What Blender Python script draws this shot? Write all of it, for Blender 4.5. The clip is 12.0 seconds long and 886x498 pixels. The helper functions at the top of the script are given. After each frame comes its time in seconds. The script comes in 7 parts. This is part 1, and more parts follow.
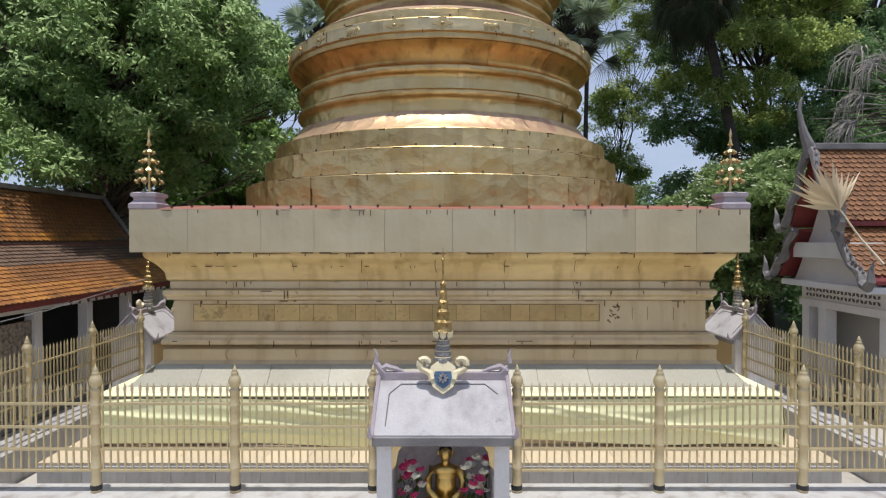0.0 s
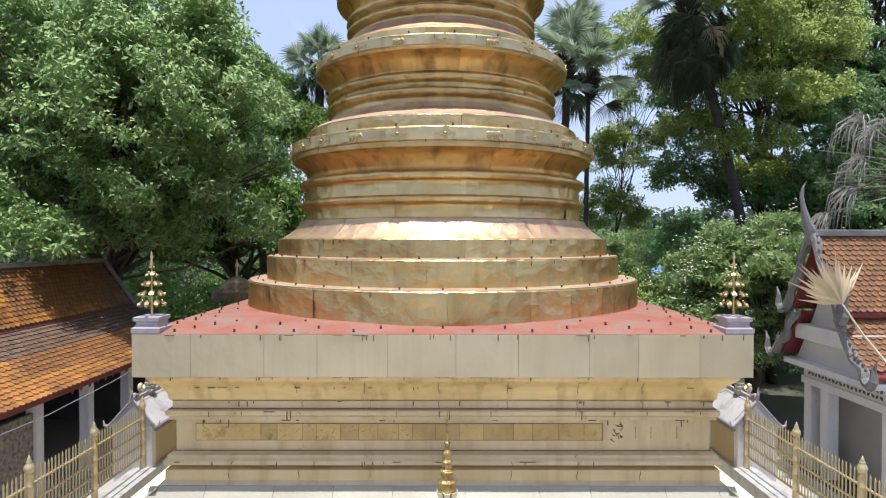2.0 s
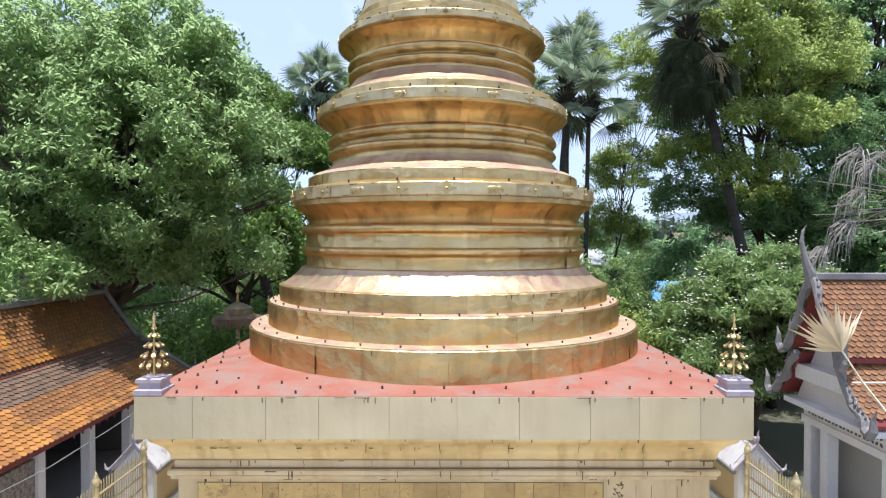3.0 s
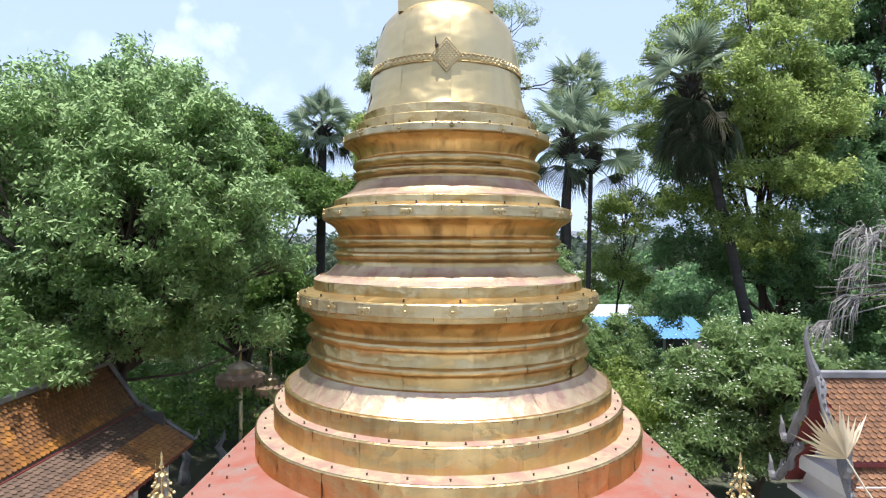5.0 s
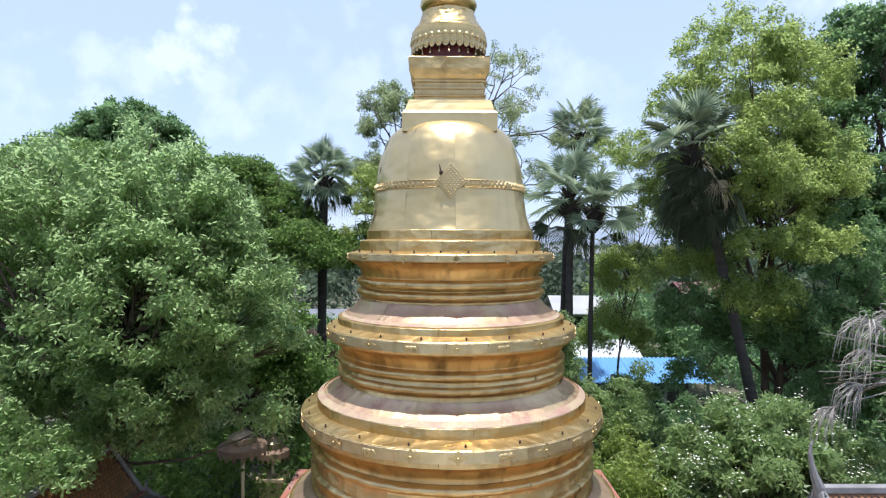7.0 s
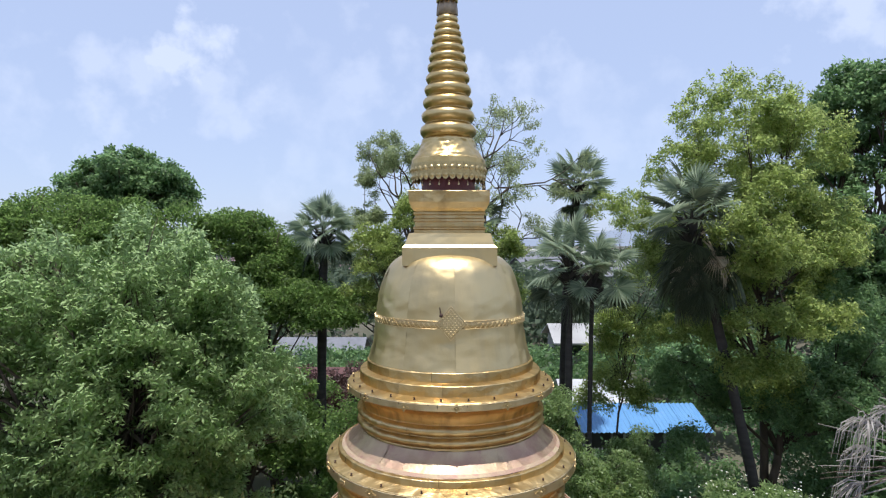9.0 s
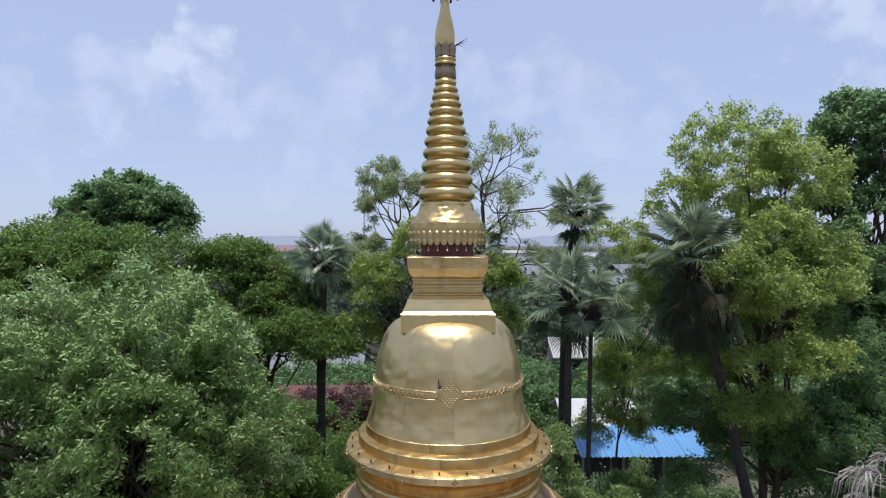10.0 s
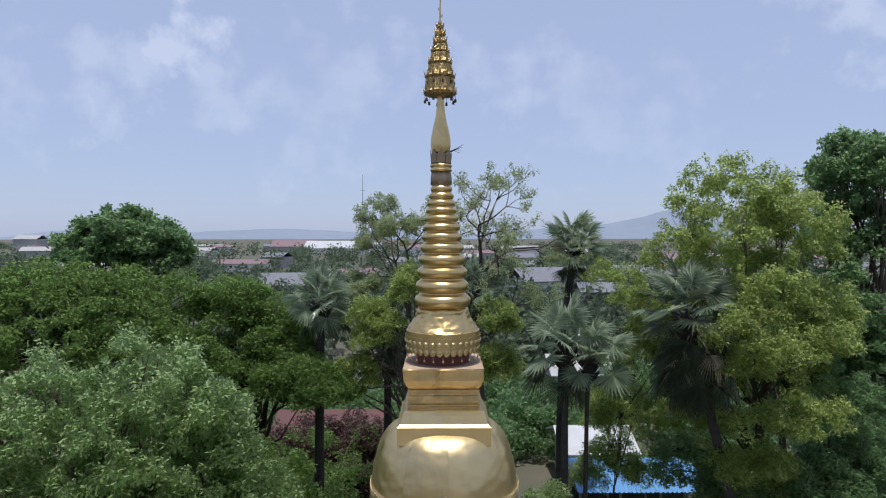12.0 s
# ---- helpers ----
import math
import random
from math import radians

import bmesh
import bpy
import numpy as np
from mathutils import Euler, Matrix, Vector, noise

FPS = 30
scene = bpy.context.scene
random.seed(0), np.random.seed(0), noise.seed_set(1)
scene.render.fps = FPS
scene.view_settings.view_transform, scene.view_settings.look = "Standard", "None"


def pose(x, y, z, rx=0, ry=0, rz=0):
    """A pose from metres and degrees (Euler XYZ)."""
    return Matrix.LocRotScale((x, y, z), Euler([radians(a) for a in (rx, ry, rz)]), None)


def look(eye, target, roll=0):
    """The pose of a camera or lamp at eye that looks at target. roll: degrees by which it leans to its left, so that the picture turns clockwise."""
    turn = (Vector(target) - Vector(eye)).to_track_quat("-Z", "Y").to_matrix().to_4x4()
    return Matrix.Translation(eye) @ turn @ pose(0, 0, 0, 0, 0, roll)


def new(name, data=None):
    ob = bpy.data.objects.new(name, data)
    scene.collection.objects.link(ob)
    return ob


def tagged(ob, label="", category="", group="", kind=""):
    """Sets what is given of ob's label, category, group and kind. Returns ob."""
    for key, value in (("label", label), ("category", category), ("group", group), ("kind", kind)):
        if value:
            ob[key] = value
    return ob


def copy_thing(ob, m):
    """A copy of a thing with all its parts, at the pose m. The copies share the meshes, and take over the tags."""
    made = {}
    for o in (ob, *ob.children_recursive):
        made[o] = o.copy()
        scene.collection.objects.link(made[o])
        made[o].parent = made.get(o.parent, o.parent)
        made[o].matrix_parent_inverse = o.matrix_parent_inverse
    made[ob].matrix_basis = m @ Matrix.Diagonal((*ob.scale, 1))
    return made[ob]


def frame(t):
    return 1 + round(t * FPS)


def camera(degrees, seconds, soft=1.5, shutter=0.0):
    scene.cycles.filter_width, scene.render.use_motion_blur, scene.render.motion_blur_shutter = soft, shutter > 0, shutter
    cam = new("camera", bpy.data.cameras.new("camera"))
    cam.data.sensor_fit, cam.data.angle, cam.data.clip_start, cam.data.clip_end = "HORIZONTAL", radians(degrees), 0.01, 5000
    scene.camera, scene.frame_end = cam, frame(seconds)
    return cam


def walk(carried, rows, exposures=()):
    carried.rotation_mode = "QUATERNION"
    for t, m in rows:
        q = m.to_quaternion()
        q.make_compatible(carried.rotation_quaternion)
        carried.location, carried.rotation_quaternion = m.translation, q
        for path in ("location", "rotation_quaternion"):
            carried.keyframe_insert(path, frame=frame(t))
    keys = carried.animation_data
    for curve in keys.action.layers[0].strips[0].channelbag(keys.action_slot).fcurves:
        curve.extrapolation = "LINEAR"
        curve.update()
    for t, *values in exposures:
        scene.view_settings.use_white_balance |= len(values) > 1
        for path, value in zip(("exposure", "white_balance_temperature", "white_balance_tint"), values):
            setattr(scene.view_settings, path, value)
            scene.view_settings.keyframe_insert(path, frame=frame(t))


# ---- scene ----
cam = camera(73.7, 12.0, 1.2)
METRES, EYE, TILT = 14.0, 3.2, -0.9
# seconds, share of the climb (x, y, z), yaw, pitch, roll in degrees
ROWS = [
    (0.0, 0.0, 0.0, 0.0, 0.0, 0.0, 0.0),
    (0.5, -0.001, -0.0002, 0.0333, -0.009, 0.018, 0.0),
    (1.0, -0.0017, 0.0008, 0.066, -0.018, 0.035, -0.02),
    (1.5, -0.0028, 0.0016, 0.0985, -0.027, 0.062, -0.04),
    (2.0, -0.004, 0.0009, 0.1308, -0.044, 0.071, -0.06),
    (2.5, -0.005, -0.0001, 0.163, -0.044, 0.097, -0.1),
    (3.0, -0.0057, -0.0014, 0.1963, -0.062, 0.115, -0.09),
    (5.0, -0.0141, -0.0037, 0.345, -0.097, 0.23, -0.15),
    (5.5, -0.0163, -0.0043, 0.3834, -0.097, 0.257, -0.14),
    (6.0, -0.0182, -0.0041, 0.4272, -0.106, 0.257, -0.14),
    (6.5, -0.0196, -0.0035, 0.4735, -0.124, 0.274, -0.12),
    (7.0, -0.0213, -0.0037, 0.5208, -0.142, 0.301, -0.12),
    (9.0, -0.0229, -0.0076, 0.7186, -0.221, 0.381, -0.04),
    (9.5, -0.0226, -0.0093, 0.7706, -0.221, 0.381, -0.01),
    (10.0, -0.0211, -0.0102, 0.8184, -0.257, 0.372, 0.0),
    (10.5, -0.0183, -0.0114, 0.8642, -0.23, 0.407, 0.05),
    (11.0, -0.0182, -0.0128, 0.9096, -0.257, 0.398, 0.07),
    (11.5, -0.0167, -0.0137, 0.9554, -0.301, 0.168, 0.06),
    (12.0, -0.0162, -0.0135, 0.9991, -0.363, -0.363, 0.08),
]
EXPOSURES = [(0.0, 0.06, 6460, 10), (1.5, 0.38, 6400, 10), (2.5, 0.74, 6200, 10), (3.0, 0.84, 6120, 10), (5.0, 0.84, 6080, 10), (6.0, 0.78, 6060, 10),
             (7.0, 0.75, 6080, 10), (9.5, 0.28, 6260, 12), (12.0, 0.03, 6200, 13)]
walk(cam, [(t, pose(0, 0, EYE, TILT, 0, 0) @ pose(METRES * x, METRES * y, METRES * z, 90 + pitch, roll, yaw))
           for t, x, y, z, yaw, pitch, roll in ROWS], EXPOSURES)

# ---- world, sun ----
SUN_UP, SUN_SIDE = 84.0, -4.0         # degrees above the horizon; azimuth from straight behind the camera
world = bpy.data.worlds.new("sky")
scene.world = world
world.use_nodes = True
wn, wl = world.node_tree.nodes, world.node_tree.links
wn.clear()
w_out = wn.new("ShaderNodeOutputWorld")
w_bg = wn.new("ShaderNodeBackground")
w_bg.inputs["Strength"].default_value = 0.16
w_sky = wn.new("ShaderNodeTexSky")
w_sky.sky_type = "NISHITA"
w_sky.sun_disc = False
w_sky.sun_elevation = radians(SUN_UP)
w_sky.sun_rotation = radians(180 + SUN_SIDE)
w_sky.air_density, w_sky.dust_density, w_sky.ozone_density = 1.0, 0.8, 2.2
# thin midday haze evens the sky out
w_haze = wn.new("ShaderNodeMix")
w_haze.data_type = "RGBA"
w_haze.inputs["Factor"].default_value = 0.80
w_haze.inputs["B"].default_value = (2.60, 3.04, 4.15, 1)
wl.new(w_sky.outputs["Color"], w_haze.inputs["A"])
# small fair-weather clouds low in the sky: soft round patches broken up by noise
w_tc = wn.new("ShaderNodeTexCoord")
w_noise = wn.new("ShaderNodeTexNoise")
w_noise.inputs["Scale"].default_value = 17.0
w_noise.inputs["Detail"].default_value = 8.0
w_noise.inputs["Roughness"].default_value = 0.55
wl.new(w_tc.outputs["Generated"], w_noise.inputs["Vector"])


def w_math(op, a, b, clamp=False):
    k = wn.new("ShaderNodeMath")
    k.operation, k.use_clamp = op, clamp
    for i, v in enumerate((a, b)):
        if isinstance(v, (int, float)):
            k.inputs[i].default_value = v
        else:
            wl.new(v, k.inputs[i])
    return k.outputs["Value"]


cloudy = None
for azimuth, height, size, strength, sharp in ((-23.2, 16.2, 0.062, 0.46, 2.0), (-26.0, 14.6, 0.055, 0.30, 1.6), (-21.5, 14.4, 0.060, 0.30, 1.6), (-28.0, 12.6, 0.075, 0.30, 1.6), (-19.0, 12.4, 0.085, 0.26, 1.6),
                                               (-6.0, 15.6, 0.085, 0.24, 1.4), (-12.0, 12.2, 0.13, 0.16, 1.4), (3.5, 14.4, 0.075, 0.26, 1.5), (8.5, 13.8, 0.085, 0.26, 1.5), (11.0, 15.8, 0.06, 0.22, 1.5), (13.5, 12.0, 0.12, 0.16, 1.4),
                                               (32.4, 19.0, 0.045, 0.38, 1.8), (35.5, 18.2, 0.065, 0.38, 1.8), (37.5, 16.0, 0.06, 0.3, 2.0), (-38, 12, 0.1, 0.2, 1.6), (20, 11.0, 0.10, 0.16, 1.4),
                                               (70, 20, 0.2, 0.5, 2.0), (-80, 24, 0.2, 0.5, 2.0), (150, 22, 0.25, 0.5, 2.0), (-140, 18, 0.2, 0.5, 2.0)):
    ca, sa, ch, sh = math.cos(radians(azimuth)), math.sin(radians(azimuth)), math.cos(radians(height)), math.sin(radians(height))
    away = wn.new("ShaderNodeVectorMath")
    away.operation = "DISTANCE"
    away.inputs[1].default_value = (sa * ch, ca * ch, sh)
    wl.new(w_tc.outputs["Generated"], away.inputs[0])
    near = w_math("SUBTRACT", 1.0, w_math("DIVIDE", away.outputs["Value"], size * 1.5))
    rough = w_math("MULTIPLY", w_math("SUBTRACT", w_noise.outputs["Fac"], 0.62), 3.2)
    heap = w_math("MULTIPLY", w_math("ADD", near, rough), sharp, True)
    patch = w_math("MULTIPLY", heap, strength)
    cloudy = patch if cloudy is None else w_math("MAXIMUM", cloudy, patch)
w_mix = wn.new("ShaderNodeMix")
w_mix.data_type = "RGBA"
w_mix.inputs["B"].default_value = (4.6, 4.9, 5.6, 1)
wl.new(cloudy, w_mix.inputs["Factor"])
wl.new(w_haze.outputs["Result"], w_mix.inputs["A"])
wl.new(w_mix.outputs["Result"], w_bg.inputs["Color"])
wl.new(w_bg.outputs["Background"], w_out.inputs["Surface"])

sun = new("sun", bpy.data.lights.new("sun", "SUN"))
sun.data.energy, sun.data.angle, sun.data.color = 4.0, radians(0.55), (1.0, 0.96, 0.9)
_az = radians(SUN_SIDE)
_h = math.cos(radians(SUN_UP))
sun.matrix_world = look((math.sin(_az) * _h * 40, -math.cos(_az) * _h * 40 + 13, math.sin(radians(SUN_UP)) * 40), (0, 13, 0))

# ---- materials ----
def material(name, base, rough=0.6, metal=0.0, second=None, size=1.5, amount=0.6, bump=0.15, fine=25.0, stain=None,
             stain_size=0.6, stain_at=0.6, each=0.0, island=0.0, rough_var=0.15, spec=0.5, stretch=(1, 1, 1), deep=0.02, edge=None, streak=None, streak_by=0.6, crease=0.0, crease_size=3.0):
    """A surface with two scales of colour variation, stains, fine relief and uneven gloss."""
    m = bpy.data.materials.new(name)
    m.use_nodes = True
    n, l = m.node_tree.nodes, m.node_tree.links
    b = n["Principled BSDF"]
    b.inputs["Metallic"].default_value = metal
    b.inputs["Specular IOR Level"].default_value = spec
    # glancing tint stands in for light bounced between gilded surfaces
    if edge:
        b.inputs["Specular Tint"].default_value = (*edge, 1)
    tc = n.new("ShaderNodeTexCoord")
    mp = n.new("ShaderNodeMapping")
    mp.inputs["Scale"].default_value = stretch
    l.new(tc.outputs["Object"], mp.inputs["Vector"])
    big = n.new("ShaderNodeTexNoise")
    big.inputs["Scale"].default_value, big.inputs["Detail"].default_value = size, 5.0
    l.new(mp.outputs["Vector"], big.inputs["Vector"])
    small = n.new("ShaderNodeTexNoise")
    small.inputs["Scale"].default_value, small.inputs["Detail"].default_value = fine, 4.0
    l.new(mp.outputs["Vector"], small.inputs["Vector"])
    second = second or tuple(c * 0.72 for c in base)
    ramp = n.new("ShaderNodeValToRGB")
    ramp.color_ramp.elements[0].position, ramp.color_ramp.elements[1].position = 0.35, 0.68
    l.new(big.outputs["Fac"], ramp.inputs["Fac"])
    k = n.new("ShaderNodeMath")
    k.operation = "MULTIPLY"
    k.inputs[1].default_value = amount
    l.new(ramp.outputs["Color"], k.inputs[0])
    mix = n.new("ShaderNodeMix")
    mix.data_type = "RGBA"
    mix.inputs["A"].default_value, mix.inputs["B"].default_value = (*base, 1), (*second, 1)
    l.new(k.outputs["Value"], mix.inputs["Factor"])
    colour = mix.outputs["Result"]
    if stain:
        st = n.new("ShaderNodeTexNoise")
        st.inputs["Scale"].default_value, st.inputs["Detail"].default_value = stain_size, 8.0
        st.inputs["Roughness"].default_value = 0.7
        mp2 = n.new("ShaderNodeMapping")
        mp2.inputs["Location"].default_value = (3.1, 7.7, 1.3)
        mp2.inputs["Scale"].default_value = stretch
        l.new(tc.outputs["Object"], mp2.inputs["Vector"])
        l.new(mp2.outputs["Vector"], st.inputs["Vector"])
        sr = n.new("ShaderNodeValToRGB")
        sr.color_ramp.elements[0].position, sr.color_ramp.elements[1].position = stain_at, min(0.98, stain_at + 0.12)
        l.new(st.outputs["Fac"], sr.inputs["Fac"])
        mx = n.new("ShaderNodeMix")
        mx.data_type = "RGBA"
        mx.inputs["B"].default_value = (*stain, 1)
        l.new(colour, mx.inputs["A"])
        l.new(sr.outputs["Color"], mx.inputs["Factor"])
        colour = mx.outputs["Result"]
    if streak:
        # rain streaks that run down the surface
        mp3 = n.new("ShaderNodeMapping")
        mp3.inputs["Scale"].default_value = (4.2, 4.2, 0.45)
        l.new(tc.outputs["Object"], mp3.inputs["Vector"])
        sn = n.new("ShaderNodeTexNoise")
        sn.inputs["Scale"].default_value, sn.inputs["Detail"].default_value = 1.0, 6.0
        l.new(mp3.outputs["Vector"], sn.inputs["Vector"])
        sp = n.new("ShaderNodeMapRange")
        sp.inputs["From Min"].default_value, sp.inputs["From Max"].default_value = 0.50, 0.72
        sp.inputs["To Max"].default_value = streak_by
        l.new(sn.outputs["Fac"], sp.inputs["Value"])
        sx = n.new("ShaderNodeMix")
        sx.data_type = "RGBA"
        sx.inputs["B"].default_value = (*streak, 1)
        l.new(colour, sx.inputs["A"])
        l.new(sp.outputs["Result"], sx.inputs["Factor"])
        colour = sx.outputs["Result"]
    hs = n.new("ShaderNodeHueSaturation")
    l.new(colour, hs.inputs["Color"])
    vr = n.new("ShaderNodeMapRange")
    vr.inputs["To Min"].default_value, vr.inputs["To Max"].default_value = 0.88, 1.12
    l.new(small.outputs["Fac"], vr.inputs["Value"])
    value = vr.outputs["Result"]
    for kind, by in (("ShaderNodeObjectInfo", each), ("ShaderNodeNewGeometry", island)):
        if by:
            oi = n.new(kind)
            r = n.new("ShaderNodeMapRange")
            r.inputs["To Min"].default_value, r.inputs["To Max"].default_value = 1 - by, 1 + by
            l.new(oi.outputs["Random" if each and kind == "ShaderNodeObjectInfo" else "Random Per Island"], r.inputs["Value"])
            t = n.new("ShaderNodeMath")
            t.operation = "MULTIPLY"
            l.new(value, t.inputs[0])
            l.new(r.outputs["Result"], t.inputs[1])
            value = t.outputs["Value"]
    l.new(value, hs.inputs["Value"])
    l.new(hs.outputs["Color"], b.inputs["Base Color"])
    rr = n.new("ShaderNodeMapRange")
    rr.inputs["To Min"].default_value, rr.inputs["To Max"].default_value = max(0.03, rough - rough_var), min(1, rough + rough_var)
    l.new(big.outputs["Fac"], rr.inputs["Value"])
    l.new(rr.outputs["Result"], b.inputs["Roughness"])
    if bump:
        bp = n.new("ShaderNodeBump")
        bp.inputs["Strength"].default_value, bp.inputs["Distance"].default_value = bump, deep
        l.new(small.outputs["Fac"], bp.inputs["Height"])
        if crease:
            # sharp folds of hand-beaten sheet
            warp = n.new("ShaderNodeVectorMath")
            warp.operation = "MULTIPLY_ADD"
            warp.inputs[1].default_value = (0.35, 0.35, 0.35)
            l.new(big.outputs["Color"], warp.inputs[0])
            l.new(mp.outputs["Vector"], warp.inputs[2])
            fold = n.new("ShaderNodeTexVoronoi")
            fold.inputs["Scale"].default_value = crease_size
            l.new(warp.outputs["Vector"], fold.inputs["Vector"])
            cb = n.new("ShaderNodeBump")
            cb.inputs["Strength"].default_value, cb.inputs["Distance"].default_value = crease, 0.05
            l.new(fold.outputs["Distance"], cb.inputs["Height"])
            l.new(cb.outputs["Normal"], bp.inputs["Normal"])
        l.new(bp.outputs["Normal"], b.inputs["Normal"])
    return m


def leaf_material(name, base, other, rough=0.5, through_share=0.3, spec=0.25):
    m = bpy.data.materials.new(name)
    m.use_nodes = True
    n, l = m.node_tree.nodes, m.node_tree.links
    b = n["Principled BSDF"]
    geo = n.new("ShaderNodeNewGeometry")
    tc = n.new("ShaderNodeTexCoord")
    big = n.new("ShaderNodeTexNoise")
    big.inputs["Scale"].default_value, big.inputs["Detail"].default_value = 0.45, 3.0
    l.new(tc.outputs["Object"], big.inputs["Vector"])
    add = n.new("ShaderNodeMath")
    add.operation = "ADD"
    l.new(geo.outputs["Random Per Island"], add.inputs[0])
    l.new(big.outputs["Fac"], add.inputs[1])
    half = n.new("ShaderNodeMapRange")
    half.inputs["From Min"].default_value, half.inputs["From Max"].default_value = 0.35, 1.25
    l.new(add.outputs["Value"], half.inputs["Value"])
    mix = n.new("ShaderNodeMix")
    mix.data_type = "RGBA"
    mix.inputs["A"].default_value, mix.inputs["B"].default_value = (*base, 1), (*other, 1)
    l.new(half.outputs["Result"], mix.inputs["Factor"])
    l.new(mix.outputs["Result"], b.inputs["Base Color"])
    b.inputs["Roughness"].default_value = rough
    b.inputs["Specular IOR Level"].default_value = spec
    tr = n.new("ShaderNodeBsdfTranslucent")
    glow = n.new("ShaderNodeHueSaturation")
    glow.inputs["Value"].default_value, glow.inputs["Saturation"].default_value = 2.1, 0.94
    l.new(mix.outputs["Result"], glow.inputs["Color"])
    l.new(glow.outputs["Color"], tr.inputs["Color"])
    ms = n.new("ShaderNodeMixShader")
    ms.inputs["Fac"].default_value = through_share
    l.new(b.outputs["BSDF"], ms.inputs[1])
    l.new(tr.outputs["BSDF"], ms.inputs[2])
    l.new(ms.outputs["Shader"], n["Material Output"].inputs["Surface"])
    return m


GOLD = material("gilded_sheet", (0.63, 0.480, 0.245), 0.41, 1.0, (0.53, 0.370, 0.150), 1.3, 0.8, 0.6, 3.0, (0.38, 0.25, 0.11), 2.2, 0.62,
                edge=(1.0, 0.68, 0.38), each=0.14, rough_var=0.16, stretch=(1, 1, 1.2), deep=0.06, streak=(0.34, 0.23, 0.11), streak_by=0.5, crease=0.5, crease_size=3.2)
GOLD_BELL = material("pale_gilded_sheet", (0.65, 0.515, 0.275), 0.42, 1.0, (0.55, 0.41, 0.19), 0.9, 0.8, 0.20, 1.8, (0.48, 0.36, 0.20), 1.8, 0.66,
                     each=0.07, rough_var=0.10, deep=0.06, streak=(0.50, 0.39, 0.22), streak_by=0.5, crease=0.20, crease_size=2.4)
GOLD_RIM = material("khaki_gilded_sheet", (0.62, 0.515, 0.31), 0.46, 0.95, (0.54, 0.42, 0.225), 1.4, 0.8, 0.5, 3.0, (0.42, 0.30, 0.16), 2.0, 0.62,
                    edge=(1.0, 0.68, 0.38), each=0.08, rough_var=0.12, deep=0.05, streak=(0.40, 0.29, 0.16), streak_by=0.5, crease=0.45, crease_size=3.0)
RIM_RELIEF = material("dull_gilded_relief", (0.58, 0.455, 0.235), 0.5, 1.0, (0.46, 0.34, 0.16), 6.0, 0.6, 0.25, 40.0)
GOLD_FOOT = material("rubbed_gilded_sheet", (0.58, 0.46, 0.285), 0.54, 0.9, (0.50, 0.33, 0.25), 1.6, 0.9, 0.5, 3.0, (0.44, 0.26, 0.21), 2.0, 0.54,
                     edge=(1.0, 0.68, 0.38), each=0.10, rough_var=0.12, deep=0.05, streak=(0.42, 0.28, 0.18), streak_by=0.5, crease=0.4, crease_size=3.0)
# orange light reflected from terrace and ledges is put into this gold
GOLD_BOUNCE = material("gilded_sheet_warm", (0.71, 0.445, 0.165), 0.40, 0.9, (0.60, 0.34, 0.115), 1.6, 0.8, 0.5, 4.5, (0.34, 0.18, 0.07), 2.6, 0.60,
                     edge=(1.0, 0.68, 0.38), each=0.14, stretch=(1, 1, 0.4), deep=0.04, streak=(0.20, 0.115, 0.045), streak_by=0.75, crease=0.3, crease_size=3.0)
GOLD_PALE = material("dulled_gilded_sheet", (0.62, 0.50, 0.325), 0.46, 0.5, (0.58, 0.44, 0.25), 1.1, 0.8, 0.2, 6.0, (0.38, 0.27, 0.15), 2.4, 0.64,
                     each=0.08, stretch=(1, 1, 0.5), streak=(0.42, 0.30, 0.16), streak_by=0.6)
GOLD_BRIGHT = material("bright_gilding", (0.67, 0.50, 0.235), 0.34, 1.0, (0.55, 0.385, 0.15), 3.0, 0.7, 0.35, 9.0, rough_var=0.12)
RELIEF = material("gilded_relief", (0.66, 0.53, 0.30), 0.45, 1.0, (0.56, 0.42, 0.2), 6.0, 0.6, 0.25, 60.0)
SLAB = material("dull_brass_panel", (0.60, 0.515, 0.35), 0.42, 0.5, (0.55, 0.455, 0.29), 0.9, 0.7, 0.42, 1.5, (0.36, 0.28, 0.18), 1.6, 0.72,
                each=0.06, stretch=(1, 1, 0.9), deep=0.09, streak=(0.46, 0.37, 0.23), streak_by=0.35, crease=0.2, crease_size=1.7)
# sunlight on the apron's lower rim is put into this lighter cream
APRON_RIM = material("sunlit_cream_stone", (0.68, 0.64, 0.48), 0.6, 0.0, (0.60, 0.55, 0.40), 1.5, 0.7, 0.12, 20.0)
FINIAL = material("pale_gilded_bloom", (0.62, 0.49, 0.25), 0.42, 1.0, (0.50, 0.37, 0.17), 6.0, 0.7, 0.2, 40.0)
RED = material("red_floor_paint", (0.29, 0.10, 0.07), 0.8, 0.0, (0.30, 0.155, 0.12), 1.6, 0.9, 0.2, 30.0, (0.25, 0.165, 0.135), 1.3, 0.50, spec=0.2)
PINK = material("worn_pink_paint", (0.37, 0.215, 0.170), 0.65, 0.2, (0.42, 0.325, 0.21), 1.8, 1.0, 0.3, 20.0, (0.44, 0.35, 0.22), 2.4, 0.47, spec=0.3)
SEAM = material("dark_seam", (0.15, 0.095, 0.05), 0.8)
